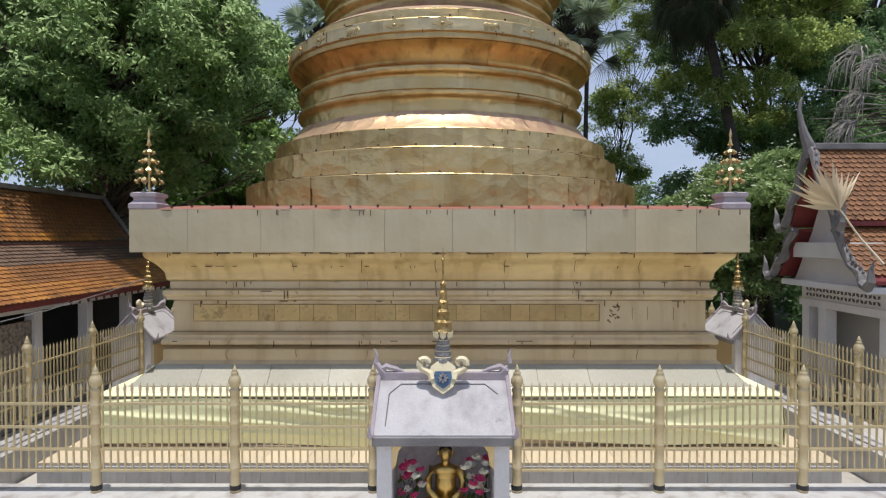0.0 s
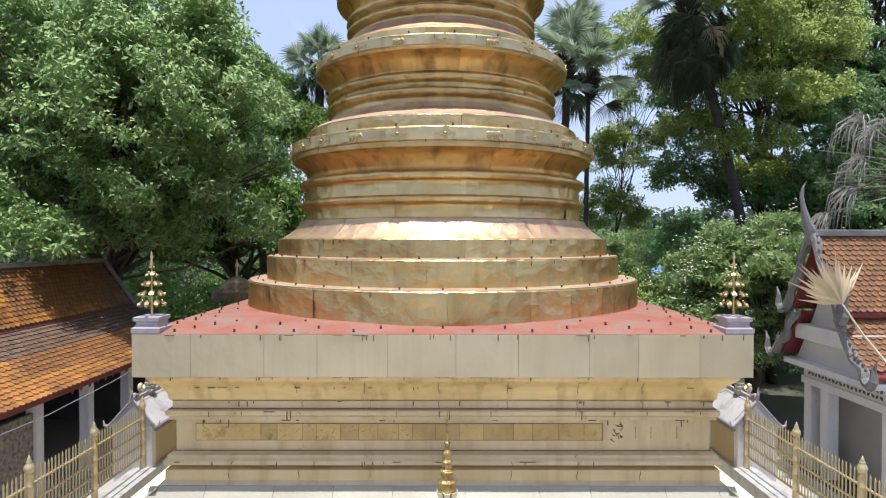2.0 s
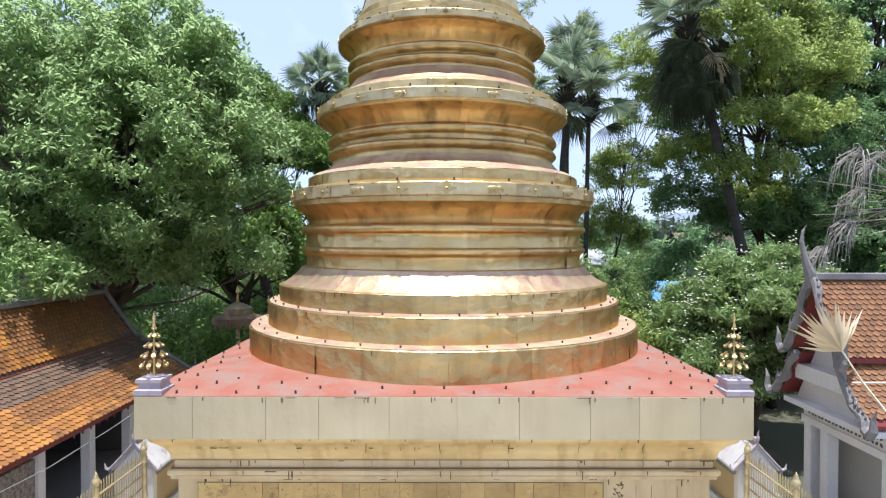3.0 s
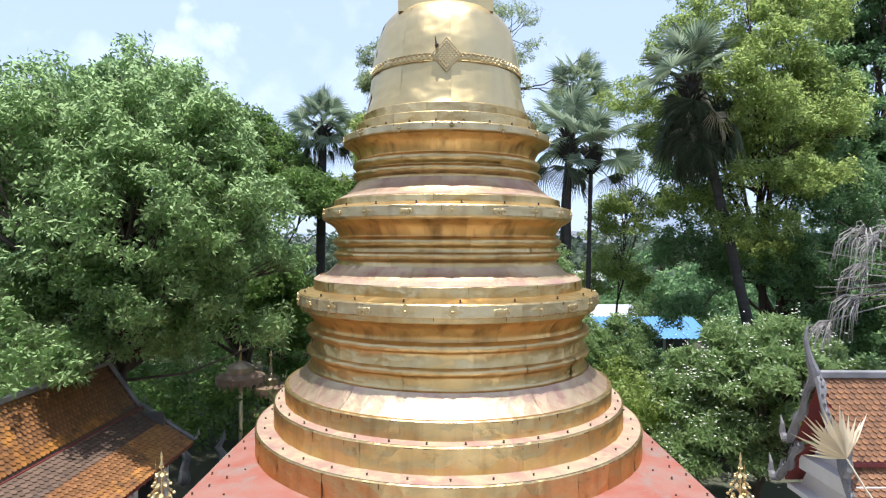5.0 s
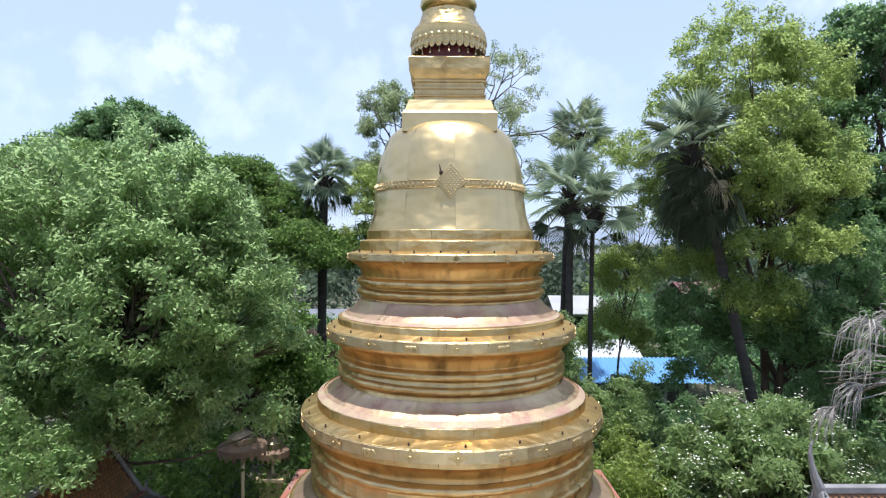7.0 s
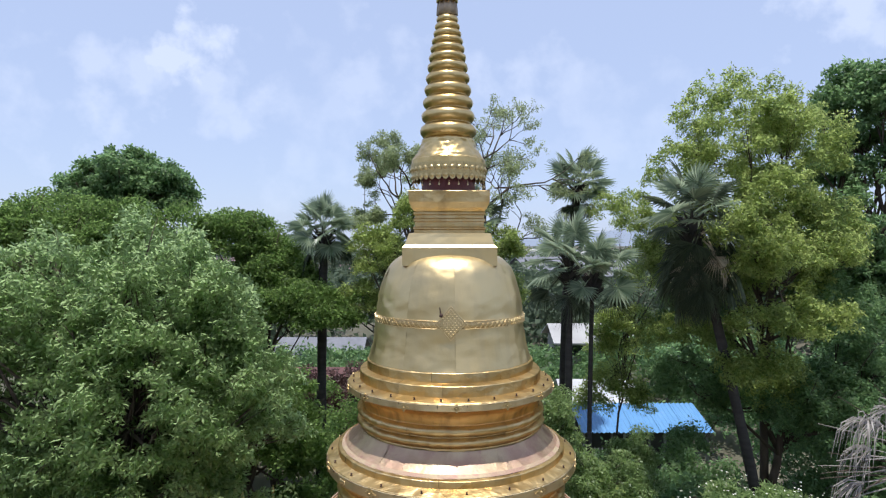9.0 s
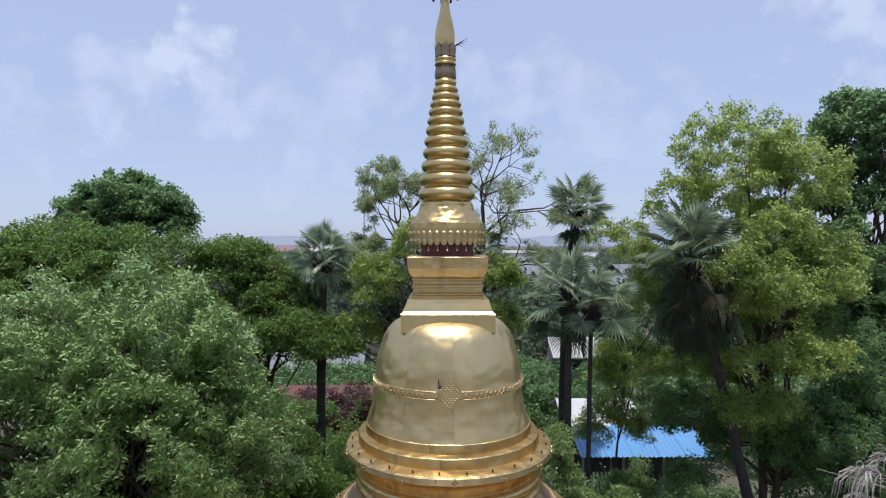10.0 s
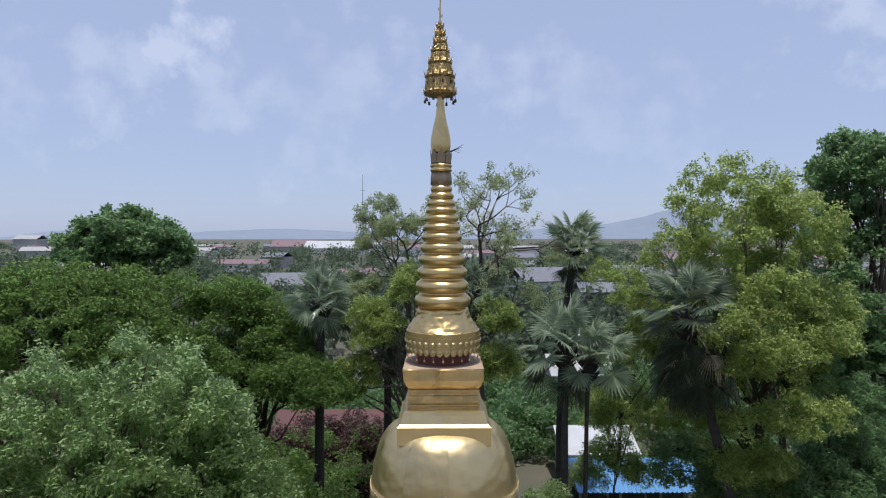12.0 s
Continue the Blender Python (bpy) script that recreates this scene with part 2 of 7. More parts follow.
CYMA = material("worn_yellow_gilding", (0.76, 0.58, 0.30), 0.5, 0.35, (0.66, 0.46, 0.20), 1.2, 0.8, 0.3, 8.0, (0.40, 0.25, 0.10), 2.0, 0.60, stretch=(0.5, 0.5, 1.5), streak=(0.42, 0.27, 0.10), streak_by=0.7)
BOLT = material("dark_bolt", (0.07, 0.035, 0.025), 0.6, 0.2)
MAROON = material("maroon_lacquer", (0.10, 0.014, 0.012), 0.45, 0.0, (0.14, 0.03, 0.025), 4.0)
CLOTH = material("pale_yellow_cloth", (0.83, 0.83, 0.46), 0.85, 0.0, (0.86, 0.85, 0.58), 0.8, 0.7, 0.1, 120.0)
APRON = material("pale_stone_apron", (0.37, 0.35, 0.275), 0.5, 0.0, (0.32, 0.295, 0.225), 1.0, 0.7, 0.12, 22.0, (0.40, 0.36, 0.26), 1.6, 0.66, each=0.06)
PLATFORM = material("sand_stone_tile", (0.58, 0.47, 0.32), 0.6, 0.0, (0.50, 0.42, 0.31), 1.2, 0.7, 0.15, 20.0, (0.30, 0.25, 0.19), 1.5, 0.68, each=0.06)
MARBLE = material("grey_marble", (0.50, 0.49, 0.48), 0.4, 0.0, (0.38, 0.37, 0.37), 1.5, 0.7, 0.05, 20.0, (0.20, 0.17, 0.15), 1.6, 0.60, each=0.08, stretch=(1, 1, 0.35), streak=(0.22, 0.18, 0.16), streak_by=0.7)
FENCE = material("gold_painted_steel", (0.62, 0.52, 0.32), 0.42, 0.4, (0.50, 0.39, 0.21), 4.0, 0.6, 0.08, 40.0)
BAND = material("black_tape", (0.02, 0.02, 0.02), 0.5)
WHITE = material("white_plaster", (0.70, 0.68, 0.67), 0.75, 0.0, (0.60, 0.57, 0.57), 1.4, 0.7, 0.2, 30.0, (0.36, 0.33, 0.32), 1.3, 0.64, stretch=(1, 1, 0.5))
SHRINE_ROOF = material("weathered_white_cement", (0.48, 0.46, 0.465), 0.8, 0.0, (0.40, 0.38, 0.39), 2.0, 0.8, 0.1, 40.0, (0.20, 0.175, 0.175), 2.2, 0.60, streak=(0.24, 0.21, 0.21), streak_by=0.6)
LILAC = material("lilac_cement_trim", (0.40, 0.345, 0.375), 0.75, 0.0, (0.30, 0.26, 0.285), 4.0, 0.7, 0.25, 40.0)
CREAM = material("cream_painted_moulding", (0.72, 0.64, 0.44), 0.6, 0.0, (0.66, 0.55, 0.34), 6.0, 0.6, 0.2, 50.0)
BLUE_GLASS = material("blue_glass_mosaic", (0.05, 0.09, 0.17), 0.2, 0.0, (0.12, 0.2, 0.3), 30.0, 0.8, 0.2, 60.0)
MIRROR = material("silver_glass_mosaic", (0.34, 0.33, 0.32), 0.35, 0.3, (0.10, 0.10, 0.12), 45.0, 0.9, 0.4, 80.0)
TAN = material("tan_painted_wall", (0.50, 0.38, 0.22), 0.8, 0.0, (0.42, 0.31, 0.18), 1.4, 0.7, 0.2, 30.0, (0.25, 0.2, 0.14), 2.0, 0.66)
STATUE = material("gilded_statue", (0.66, 0.46, 0.16), 0.35, 1.0, (0.5, 0.32, 0.1), 5.0, 0.5, 0.05, 40.0)
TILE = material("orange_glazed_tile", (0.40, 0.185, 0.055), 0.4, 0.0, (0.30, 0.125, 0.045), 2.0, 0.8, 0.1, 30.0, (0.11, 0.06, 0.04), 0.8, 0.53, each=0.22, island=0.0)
TILE_REST = material("orange_glazed_tile_rest", (0.40, 0.185, 0.055), 0.4, 0.0, (0.30, 0.125, 0.045), 2.0, 0.8, 0.1, 30.0, (0.11, 0.06, 0.04), 0.8, 0.53, island=0.22)
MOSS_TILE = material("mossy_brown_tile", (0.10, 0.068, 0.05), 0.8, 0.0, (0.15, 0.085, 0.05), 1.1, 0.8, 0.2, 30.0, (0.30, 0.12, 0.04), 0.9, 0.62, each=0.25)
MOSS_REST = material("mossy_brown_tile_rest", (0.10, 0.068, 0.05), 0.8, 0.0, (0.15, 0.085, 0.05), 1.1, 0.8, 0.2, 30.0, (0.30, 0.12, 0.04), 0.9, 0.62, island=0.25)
# dark patches: weathering plus dappled tree shade, both put into the colour
OLD_TILE = material("weathered_orange_tile", (0.40, 0.175, 0.038), 0.42, 0.0, (0.24, 0.10, 0.032), 1.4, 0.95, 0.15, 30.0, (0.075, 0.045, 0.035), 0.9, 0.47, each=0.25)
OLD_REST = material("weathered_orange_tile_rest", (0.40, 0.175, 0.038), 0.42, 0.0, (0.24, 0.10, 0.032), 1.4, 0.95, 0.15, 30.0, (0.075, 0.045, 0.035), 0.9, 0.47, island=0.25)
FASCIA = material("dark_red_fascia", (0.20, 0.03, 0.025), 0.6, 0.0, (0.15, 0.03, 0.03), 2.0)
RIDGE = material("grey_cement_ridge", (0.24, 0.228, 0.228), 0.8, 0.0, (0.14, 0.134, 0.134), 2.2, 0.8, 0.3, 30.0, (0.08, 0.08, 0.075), 1.8, 0.62)
# dark colour that stands in for shade inside rooms and holes
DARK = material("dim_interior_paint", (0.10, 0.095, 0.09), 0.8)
GREYWALL = material("grey_painted_wall", (0.44, 0.425, 0.39), 0.75, 0.0, (0.37, 0.355, 0.32), 1.0, 0.6, 0.1, 30.0)
PATTERN = material("patterned_panel", (0.34, 0.29, 0.24), 0.6, 0.0, (0.08, 0.06, 0.05), 14.0, 0.9, 0.2, 50.0)
CABLE = material("grey_cable", (0.25, 0.25, 0.25), 0.5)
BARK = material("brown_bark", (0.09, 0.065, 0.045), 0.9, 0.0, (0.055, 0.04, 0.03), 3.0, 0.8, 0.6, 25.0, stretch=(1, 1, 0.3))
PALM_BARK = material("grey_palm_bark", (0.050, 0.044, 0.038), 0.9, 0.0, (0.028, 0.025, 0.022), 3.0, 0.8, 0.6, 18.0, stretch=(0.4, 0.4, 2))
DEAD_WOOD = material("bleached_dead_wood", (0.35, 0.325, 0.29), 0.85, 0.0, (0.22, 0.20, 0.175), 3.0, 0.7, 0.4, 40.0)
OLD_FROND = material("grey_old_frond", (0.27, 0.245, 0.21), 0.85, 0.0, (0.17, 0.15, 0.125), 3.0, 0.7, 0.4, 40.0)
DRY = leaf_material("dry_palm_leaf", (0.48, 0.41, 0.29), (0.70, 0.62, 0.47), 0.7, 0.15)
GREEN_A = leaf_material("grey_green_leaf", (0.142, 0.204, 0.084), (0.188, 0.252, 0.110), 0.65, 0.82)
GREEN_B = leaf_material("dark_leaf", (0.064, 0.118, 0.028), (0.118, 0.180, 0.046), 0.5, 0.68)
# far foliage: distance haze is put into the greyed leaf colour
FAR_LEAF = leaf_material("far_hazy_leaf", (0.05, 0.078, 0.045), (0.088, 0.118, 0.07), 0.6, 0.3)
GREEN_C = leaf_material("yellow_green_leaf", (0.105, 0.160, 0.044), (0.245, 0.290, 0.086), 0.5, 0.68)
GREEN_D = leaf_material("deep_green_leaf", (0.064, 0.126, 0.052), (0.132, 0.205, 0.082), 0.42, 0.64)
GREEN_E = leaf_material("pale_sparse_leaf", (0.14, 0.18, 0.085), (0.25, 0.29, 0.145), 0.5, 0.5)
BUSH_LEAF = leaf_material("glossy_bush_leaf", (0.100, 0.158, 0.056), (0.205, 0.275, 0.105), 0.32, 0.5)
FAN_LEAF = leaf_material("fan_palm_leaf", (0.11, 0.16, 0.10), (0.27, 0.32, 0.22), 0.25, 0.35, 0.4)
# dark green for old hanging leaves and for shade painted on palms
SKIRT_SHADE_LEAF = leaf_material("old_hanging_palm_leaf", (0.04, 0.058, 0.034), (0.115, 0.14, 0.085), 0.4, 0.25)
PETAL = leaf_material("white_petal", (0.75, 0.74, 0.62), (0.82, 0.80, 0.72), 0.6, 0.2)
PINK_PETAL = leaf_material("pink_petal", (0.62, 0.05, 0.16), (0.72, 0.10, 0.26), 0.6, 0.2)
BLUE_ROOF = material("blue_corrugated_steel", (0.11, 0.27, 0.50), 0.45, 0.1, (0.14, 0.31, 0.54), 0.7, 0.6, 0.03, 20.0, (0.30, 0.34, 0.42), 0.8, 0.64)
PALE_ROOF = material("pale_corrugated_steel", (0.48, 0.49, 0.50), 0.5, 0.2, (0.36, 0.36, 0.36), 0.7, 0.6, 0.03, 20.0)
RED_ROOF = material("red_tin_roof", (0.085, 0.032, 0.030), 0.7, 0.0, (0.13, 0.045, 0.04), 0.7)
# far roofs carry distance haze in their bluish grey
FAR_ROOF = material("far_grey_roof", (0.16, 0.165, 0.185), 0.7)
LACE = material("pierced_gilt_lace", (0.52, 0.38, 0.17), 0.38, 1.0, (0.30, 0.20, 0.08), 14.0, 0.9, 1.0, 45.0, (0.10, 0.07, 0.03), 20.0, 0.55)
# red greyed in colour for the haze over the far town
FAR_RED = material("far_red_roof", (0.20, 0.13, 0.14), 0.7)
BOUNCE_PAVING = material("pale_concrete_paving", (0.46, 0.43, 0.38), 0.85, 0.0, (0.38, 0.35, 0.31), 0.5, 0.7, 0.2, 12.0, (0.24, 0.22, 0.19), 0.5, 0.62)
CONCRETE = material("grey_concrete", (0.36, 0.355, 0.35), 0.85, 0.0, (0.28, 0.275, 0.27), 0.6, 0.7, 0.2, 15.0)
WINDOW = material("dark_window", (0.03, 0.035, 0.04), 0.15)
GROUND = material("dusty_ground", (0.10, 0.09, 0.062), 0.95, 0.0, (0.062, 0.07, 0.04), 0.15, 0.8, 0.3, 6.0)
# distance haze is put into the hills' pale blue colour
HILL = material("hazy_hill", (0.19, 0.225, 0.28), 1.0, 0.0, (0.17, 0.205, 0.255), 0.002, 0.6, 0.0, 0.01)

# ---- builders ----
AX, AY = -0.05, 13.27                     # the chedi's axis


def mesh_of(name, bm, mat):
    me = bpy.data.meshes.new(name)
    bmesh.ops.recalc_face_normals(bm, faces=bm.faces)
    bm.to_mesh(me)
    bm.free()
    for one in (mat if isinstance(mat, (list, tuple)) else (mat,)):
        me.materials.append(one)
    return me


def part(name, bm, mat, parent, label="", smooth=False):
    """One bmesh as one mesh object under a thing or a part."""
    me = bm if isinstance(bm, bpy.types.Mesh) else mesh_of(name, bm, mat)
    if smooth:
        me.polygons.foreach_set("use_smooth", [True] * len(me.polygons))
    ob = new(name, me)
    ob.parent = parent
    return tagged(ob, label)


def again(ob, m):
    """One more piece on the same mesh, under the same parent."""
    o = new(ob.name.split(".")[0], ob.data)
    o.parent = ob.parent
    o.matrix_basis = m
    return o


def thing(name, label, category, at=(0, 0, 0), turn=0.0, group="", kind=""):
    e = new(name)
    e.empty_display_size = 0.2
    e.matrix_basis = pose(*at, 0, 0, turn)
    return tagged(e, label, category, group, kind)


def structure(name, bm, mat, label, category, smooth=False):
    ob = new(name, mesh_of(name, bm, mat))
    if smooth:
        ob.data.polygons.foreach_set("use_smooth", [True] * len(ob.data.polygons))
    return tagged(ob, label, category, "", "structure")


def box(bm, x0, x1, y0, y1, z0, z1, bevel=0.0, m=None):
    r = bmesh.ops.create_cube(bm, size=1)
    bmesh.ops.scale(bm, vec=(x1 - x0, y1 - y0, z1 - z0), verts=r["verts"])
    bmesh.ops.translate(bm, vec=((x0 + x1) / 2, (y0 + y1) / 2, (z0 + z1) / 2), verts=r["verts"])
    if bevel:
        edges = {e for v in r["verts"] for e in v.link_edges}
        r2 = bmesh.ops.bevel(bm, geom=list(edges), offset=bevel, segments=2, affect="EDGES", profile=0.6)
        r = {"verts": list({v for f in r2["faces"] for v in f.verts} | {v for v in r["verts"] if v.is_valid})}
    if m is not None:
        bmesh.ops.transform(bm, matrix=m, verts=r["verts"])
    return bm


def boxed(*args, **kw):
    return box(bmesh.new(), *args, **kw)


def lathe(profile, segs=96, bm=None, at=(0, 0, 0), dent=0.0, freq=2.0, square=False, arc=None):
    """A turned body from (radius, height) pairs; square: four-sided, radius is the half width. dent: uneven sheet."""
    bm = bm or bmesh.new()
    per = 8 if (square and dent) else 1
    n = 4 * per if square else segs
    rows = []
    for r, z in profile:
        row = []
        for i in range(n + (1 if arc else 0)):
            a = (arc[0] + (arc[1] - arc[0]) * i / n) if arc else 2 * math.pi * i / n
            rr = r
            if square:
                side, k = divmod(i, per)
                u = 2 * k / per - 1
                cx, cy = ((1, u), (-u, 1), (-1, -u), (u, -1))[side]
                a, rr = math.atan2(cy, cx), r * math.hypot(cx, cy)
            if dent and r > 0.02:
                p = Vector((math.cos(a) * rr * freq, math.sin(a) * rr * freq, z * freq))
                rr += dent * (noise.noise(p) + 0.5 * noise.noise(p * 2.7))
            row.append(bm.verts.new((at[0] + math.cos(a) * rr, at[1] + math.sin(a) * rr, at[2] + z)))
        rows.append(row)
    for lo, hi in zip(rows, rows[1:]):
        for i in range(n):
            j = i + 1 if arc else (i + 1) % n
            try:
                bm.faces.new((lo[i], lo[j], hi[j], hi[i]))
            except ValueError:
                pass
    if not arc:
        for row in (rows[0], rows[-1]):
            bm.faces.new(row)
    return bm


def smooth_profile(points, steps=6):
    """Rounds a profile by Catmull-Rom between its points."""
    out = []
    p = [points[0], *points, points[-1]]
    for i in range(1, len(p) - 2):
        for s in range(steps):
            t = s / steps
            out.append(tuple(0.5 * (2 * b + (c - a) * t + (2 * a - 5 * b + 4 * c - d) * t * t + (3 * b - a - 3 * c + d) * t ** 3)
                             for a, b, c, d in zip(p[i - 1], p[i], p[i + 1], p[i + 2])))
    out.append(points[-1])
    return out


def tube(bm, pts, radii, sides=6):
    rows = []
    pts = [Vector(p) for p in pts]
    for i, p in enumerate(pts):
        d = (pts[min(i + 1, len(pts) - 1)] - pts[max(i - 1, 0)]).normalized()
        u = d.cross(Vector((0.31, 0.17, 0.93) if abs(d.z) < 0.95 else (1, 0, 0))).normalized()
        v = d.cross(u)
        r = radii[i] if isinstance(radii, (list, tuple)) else radii
        rows.append([bm.verts.new(p + (u * math.cos(2 * math.pi * k / sides) + v * math.sin(2 * math.pi * k / sides)) * r) for k in range(sides)])
    for a, b in zip(rows, rows[1:]):
        for k in range(sides):
            bm.faces.new((a[k], a[(k + 1) % sides], b[(k + 1) % sides], b[k]))
    bm.faces.new(rows[0])
    bm.faces.new(rows[-1])
    return bm


def plate(bm, outline, thick, m=None):
    """A flat shape in x, z with thickness in y."""
    a = [bm.verts.new((x, -thick / 2, z)) for x, z in outline]
    b = [bm.verts.new((x, thick / 2, z)) for x, z in outline]
    n = len(a)
    bm.faces.new(a)
    bm.faces.new(b[::-1])
    for i in range(n):
        bm.faces.new((a[i], b[i], b[(i + 1) % n], a[(i + 1) % n]))
    if m is not None:
        bmesh.ops.transform(bm, matrix=m, verts=a + b)
    return bm


# ---- ground and enclosure ----
GZ = -0.35                                # ground outside the enclosure
bm = bmesh.new()
bmesh.ops.create_grid(bm, x_segments=60, y_segments=60, size=1)
for v in bm.verts:
    d = v.co.xy.length
    k = 40 if d < 0.5 else 40 + (d - 0.5) * 9000
    v.co = Vector((v.co.x * k, v.co.y * k + 20, GZ))
structure("ground", bm, GROUND, "dusty brown earth and patchy grass reaching the horizon", "ground")

# assumed pale paving, added to bounce light up onto base and gilding
structure("pavement", boxed(-7.9, 8.3, -24.0, 20.5, GZ - 0.1, GZ + 0.02), BOUNCE_PAVING, "assumed pale paving round the chedi, added to bounce light", "pavement")

# low marble-clad wall that carries the fence
FX, FY0, FY1 = 6.42, 7.0, 16.2
bm = bmesh.new()
box(bm, -FX - 0.2, FX + 0.2, FY0 - 0.22, FY0 + 0.2, GZ, 0.14, 0.01)
box(bm, -FX - 0.24, FX + 0.24, FY0 - 0.26, FY0 + 0.24, 0.14, 0.2, 0.012)
structure("wall_front", bm, MARBLE, "low grey marble wall carrying the front fence", "low wall")
for side, nm in ((-1, "wall_west"), (1, "wall_east")):
    bm = bmesh.new()
    x = side * FX
    a, b = sorted((x - side * 0.22, x + side * 0.2))
    box(bm, a, b, FY0 + 0.24, FY1, GZ, 0.1, 0.01)
    a, b = sorted((x - side * 0.26, x + side * 0.24))
    box(bm, a, b, FY0 + 0.244, FY1, 0.1, 0.17, 0.012)
    a, b = sorted((x - side * 0.14, x + side * 0.14))
    box(bm, a, b, FY0 + 0.244, FY1, 0.17, 0.2, 0.008)
    structure(nm, bm, MARBLE, "low pale marble wall with stepped coping under the side fence", "low wall")

# paved platform inside, a step above a narrow gutter
bm = bmesh.new()
box(bm, AX - 5.38, AX + 5.38, 7.9, AY + 5.38, -0.3, 0.17)
platform = structure("platform", bm, MARBLE, "raised stone platform paved with sand-coloured slabs", "platform")

# ---- the chedi ----
chedi = thing("chedi", "tall bell-shaped chedi in dented gilded sheets on a square base", "chedi", (AX, AY, 0.17))
Z0 = 0.17


def lean(z):
    """The old tower leans a little as it rises."""
    return -0.009 * max(0.0, z - 4.0)


def crisp(prof, w=0.012):
    """The same profile with rows close to its corners, so that edges stay sharp under smooth shading."""
    out = [prof[0]]
    for (r0, z0), (r1, z1) in zip(prof, prof[1:]):
        span = math.hypot(r1 - r0, z1 - z0)
        if span > 4 * w:
            for t in (w / span, 0.5, 1 - w / span):
                out.append((r0 + (r1 - r0) * t, z0 + (z1 - z0) * t))
        out.append((r1, z1))
    return out


def tier(name, prof, mat, label="", segs=128, dent=0.009, freq=2.4, square=False, smooth=False, parent=None, split=0, seed=0):
    """One turned or square part. split: clad with that many separate gilded sheets."""
    zm = sum(z for _, z in prof) / len(prof)
    back = 0.010 + dent * 2.6 if split else 0.0
    bm = lathe([(r - back, z - Z0) for r, z in prof], segs, dent=0 if split else dent, freq=freq, square=square, at=(lean(zm), 0, 0))
    ob = part(name, bm, SEAM if split and not smooth else mat, parent or chedi, label, smooth)
    if split:
        rng = random.Random(seed + int(zm * 100))
        cuts = [rng.random() * 0.4]
        for i in range(split):
            cuts.append(cuts[-1] + rng.uniform(0.6, 1.4))
        first, span = cuts[0], cuts[-1] - cuts[0]
        cuts = [first + (c - first) / span * 2 * math.pi for c in cuts]
        for a, b in zip(cuts, cuts[1:]):
            off, f = rng.uniform(-0.004, 0.006), freq * rng.uniform(0.8, 1.5)
            rows = [(r + off, z - Z0) for r, z in (prof if smooth else crisp(prof))]
            arc = lathe(rows, max(4, int((b - a) / 0.045)), at=(lean(zm), 0, 0), dent=dent * 1.6, freq=f, arc=(a + 0.0008, b - 0.0008))
            part("sheet", arc, mat, ob, "", True)
    return ob


def ring_edge(r, z, w=0.012):
    return [(r - w, z), (r, z - w)]


# square base: half width and height, from the cloth-covered plinth to the slab
tier("plinth", [(4.86, 0.17), (4.86, 0.24), (4.80, 0.26), (4.80, 0.62), (4.84, 0.66), (4.84, 0.95)], PLATFORM, "sand-coloured stone plinth", square=True, dent=0)
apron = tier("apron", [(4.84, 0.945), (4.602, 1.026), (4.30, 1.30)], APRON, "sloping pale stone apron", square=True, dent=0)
tier("apron_rim", [(4.845, 0.956), (4.843, 0.962), (4.612, 1.038), (4.606, 1.03)], APRON_RIM, "cream stone rim with sunlight put into its colour", square=True, dent=0, parent=apron)
# stone slabs of the apron, front and sides
slope = math.degrees(math.atan2(1.30 - 1.03, 4.60 - 4.30))
for k in range(3):
    turn = Matrix.Rotation((0, -math.pi / 2, math.pi / 2)[k], 4, "Z")
    rng = random.Random(80 + k)
    x = -4.44
    while x < 4.3:
        w = min(rng.uniform(0.75, 1.15), 4.44 - x)
        o = part("apron_slab", boxed(x + 0.003, x + w - 0.003, 0.008, 0.396, -0.004, 0.012 + 0.004 * rng.random(), 0.003), APRON, apron)
        o.matrix_basis = turn @ pose(0, -4.60, 1.03 - Z0, slope, 0, 0)
        x += w
tier("lower_wall", [(4.30, 1.305), (4.24, 1.36), (4.24, 1.52), (4.15, 1.56)], GOLD_PALE, square=True, dent=0)
tier("lower_moulding", [(4.15, 1.562), (4.26, 1.60), (4.26, 1.66), (4.22, 1.70), (4.22, 1.74), (4.14, 1.78)], GOLD_PALE, square=True, dent=0)
tier("body_wall", [(4.12, 1.785), (4.12, 2.26)], GOLD_PALE, "khaki gilded wall with framed panels", square=True, dent=0)
tier("upper_moulding", [(4.12, 2.264), (4.20, 2.28), (4.20, 2.32), (4.24, 2.36), (4.24, 2.42), (4.20, 2.44)], GOLD_PALE, square=True, dent=0)
tier("neck_band", [(4.16, 2.444), (4.16, 2.56)], GOLD_PALE, square=True, dent=0)
tier("cyma", smooth_profile([(4.16, 2.564), (4.20, 2.60), (4.22, 2.70), (4.30, 2.82), (4.42, 2.93), (4.44, 3.01)], 4), CYMA,
     "curved bright gilded cornice under the slab", square=True, dent=0)
slab_core = tier("slab", [(4.545, 3.02), (4.545, 3.64)], SLAB, "wide khaki metal-clad slab", square=True, dent=0)
# panels of the slab's faces: front and sides
for k in range(3):
    turn = Matrix.Rotation((0, -math.pi / 2, math.pi / 2)[k], 4, "Z")
    widths, x = [0.86, 1.08, 0.78, 1.04, 1.0, 0.92, 1.05, 0.72, 0.9, 0.77], -4.57
    for i, w in enumerate(widths):
        if i == len(widths) - 1:
            w = 4.57 - x
        bm = bmesh.new()
        box(bm, x + 0.0015, x + w - 0.0015, -4.568, -4.53, 3.015 - Z0, 3.645 - Z0, 0.004)
        for v in bm.verts:
            v.co.y += 0.012 * noise.noise(Vector((v.co.x * 1.3, k * 9, v.co.z * 2)))
        o = part("panel", bm, SLAB, slab_core)
        o.matrix_basis = turn
        x += w
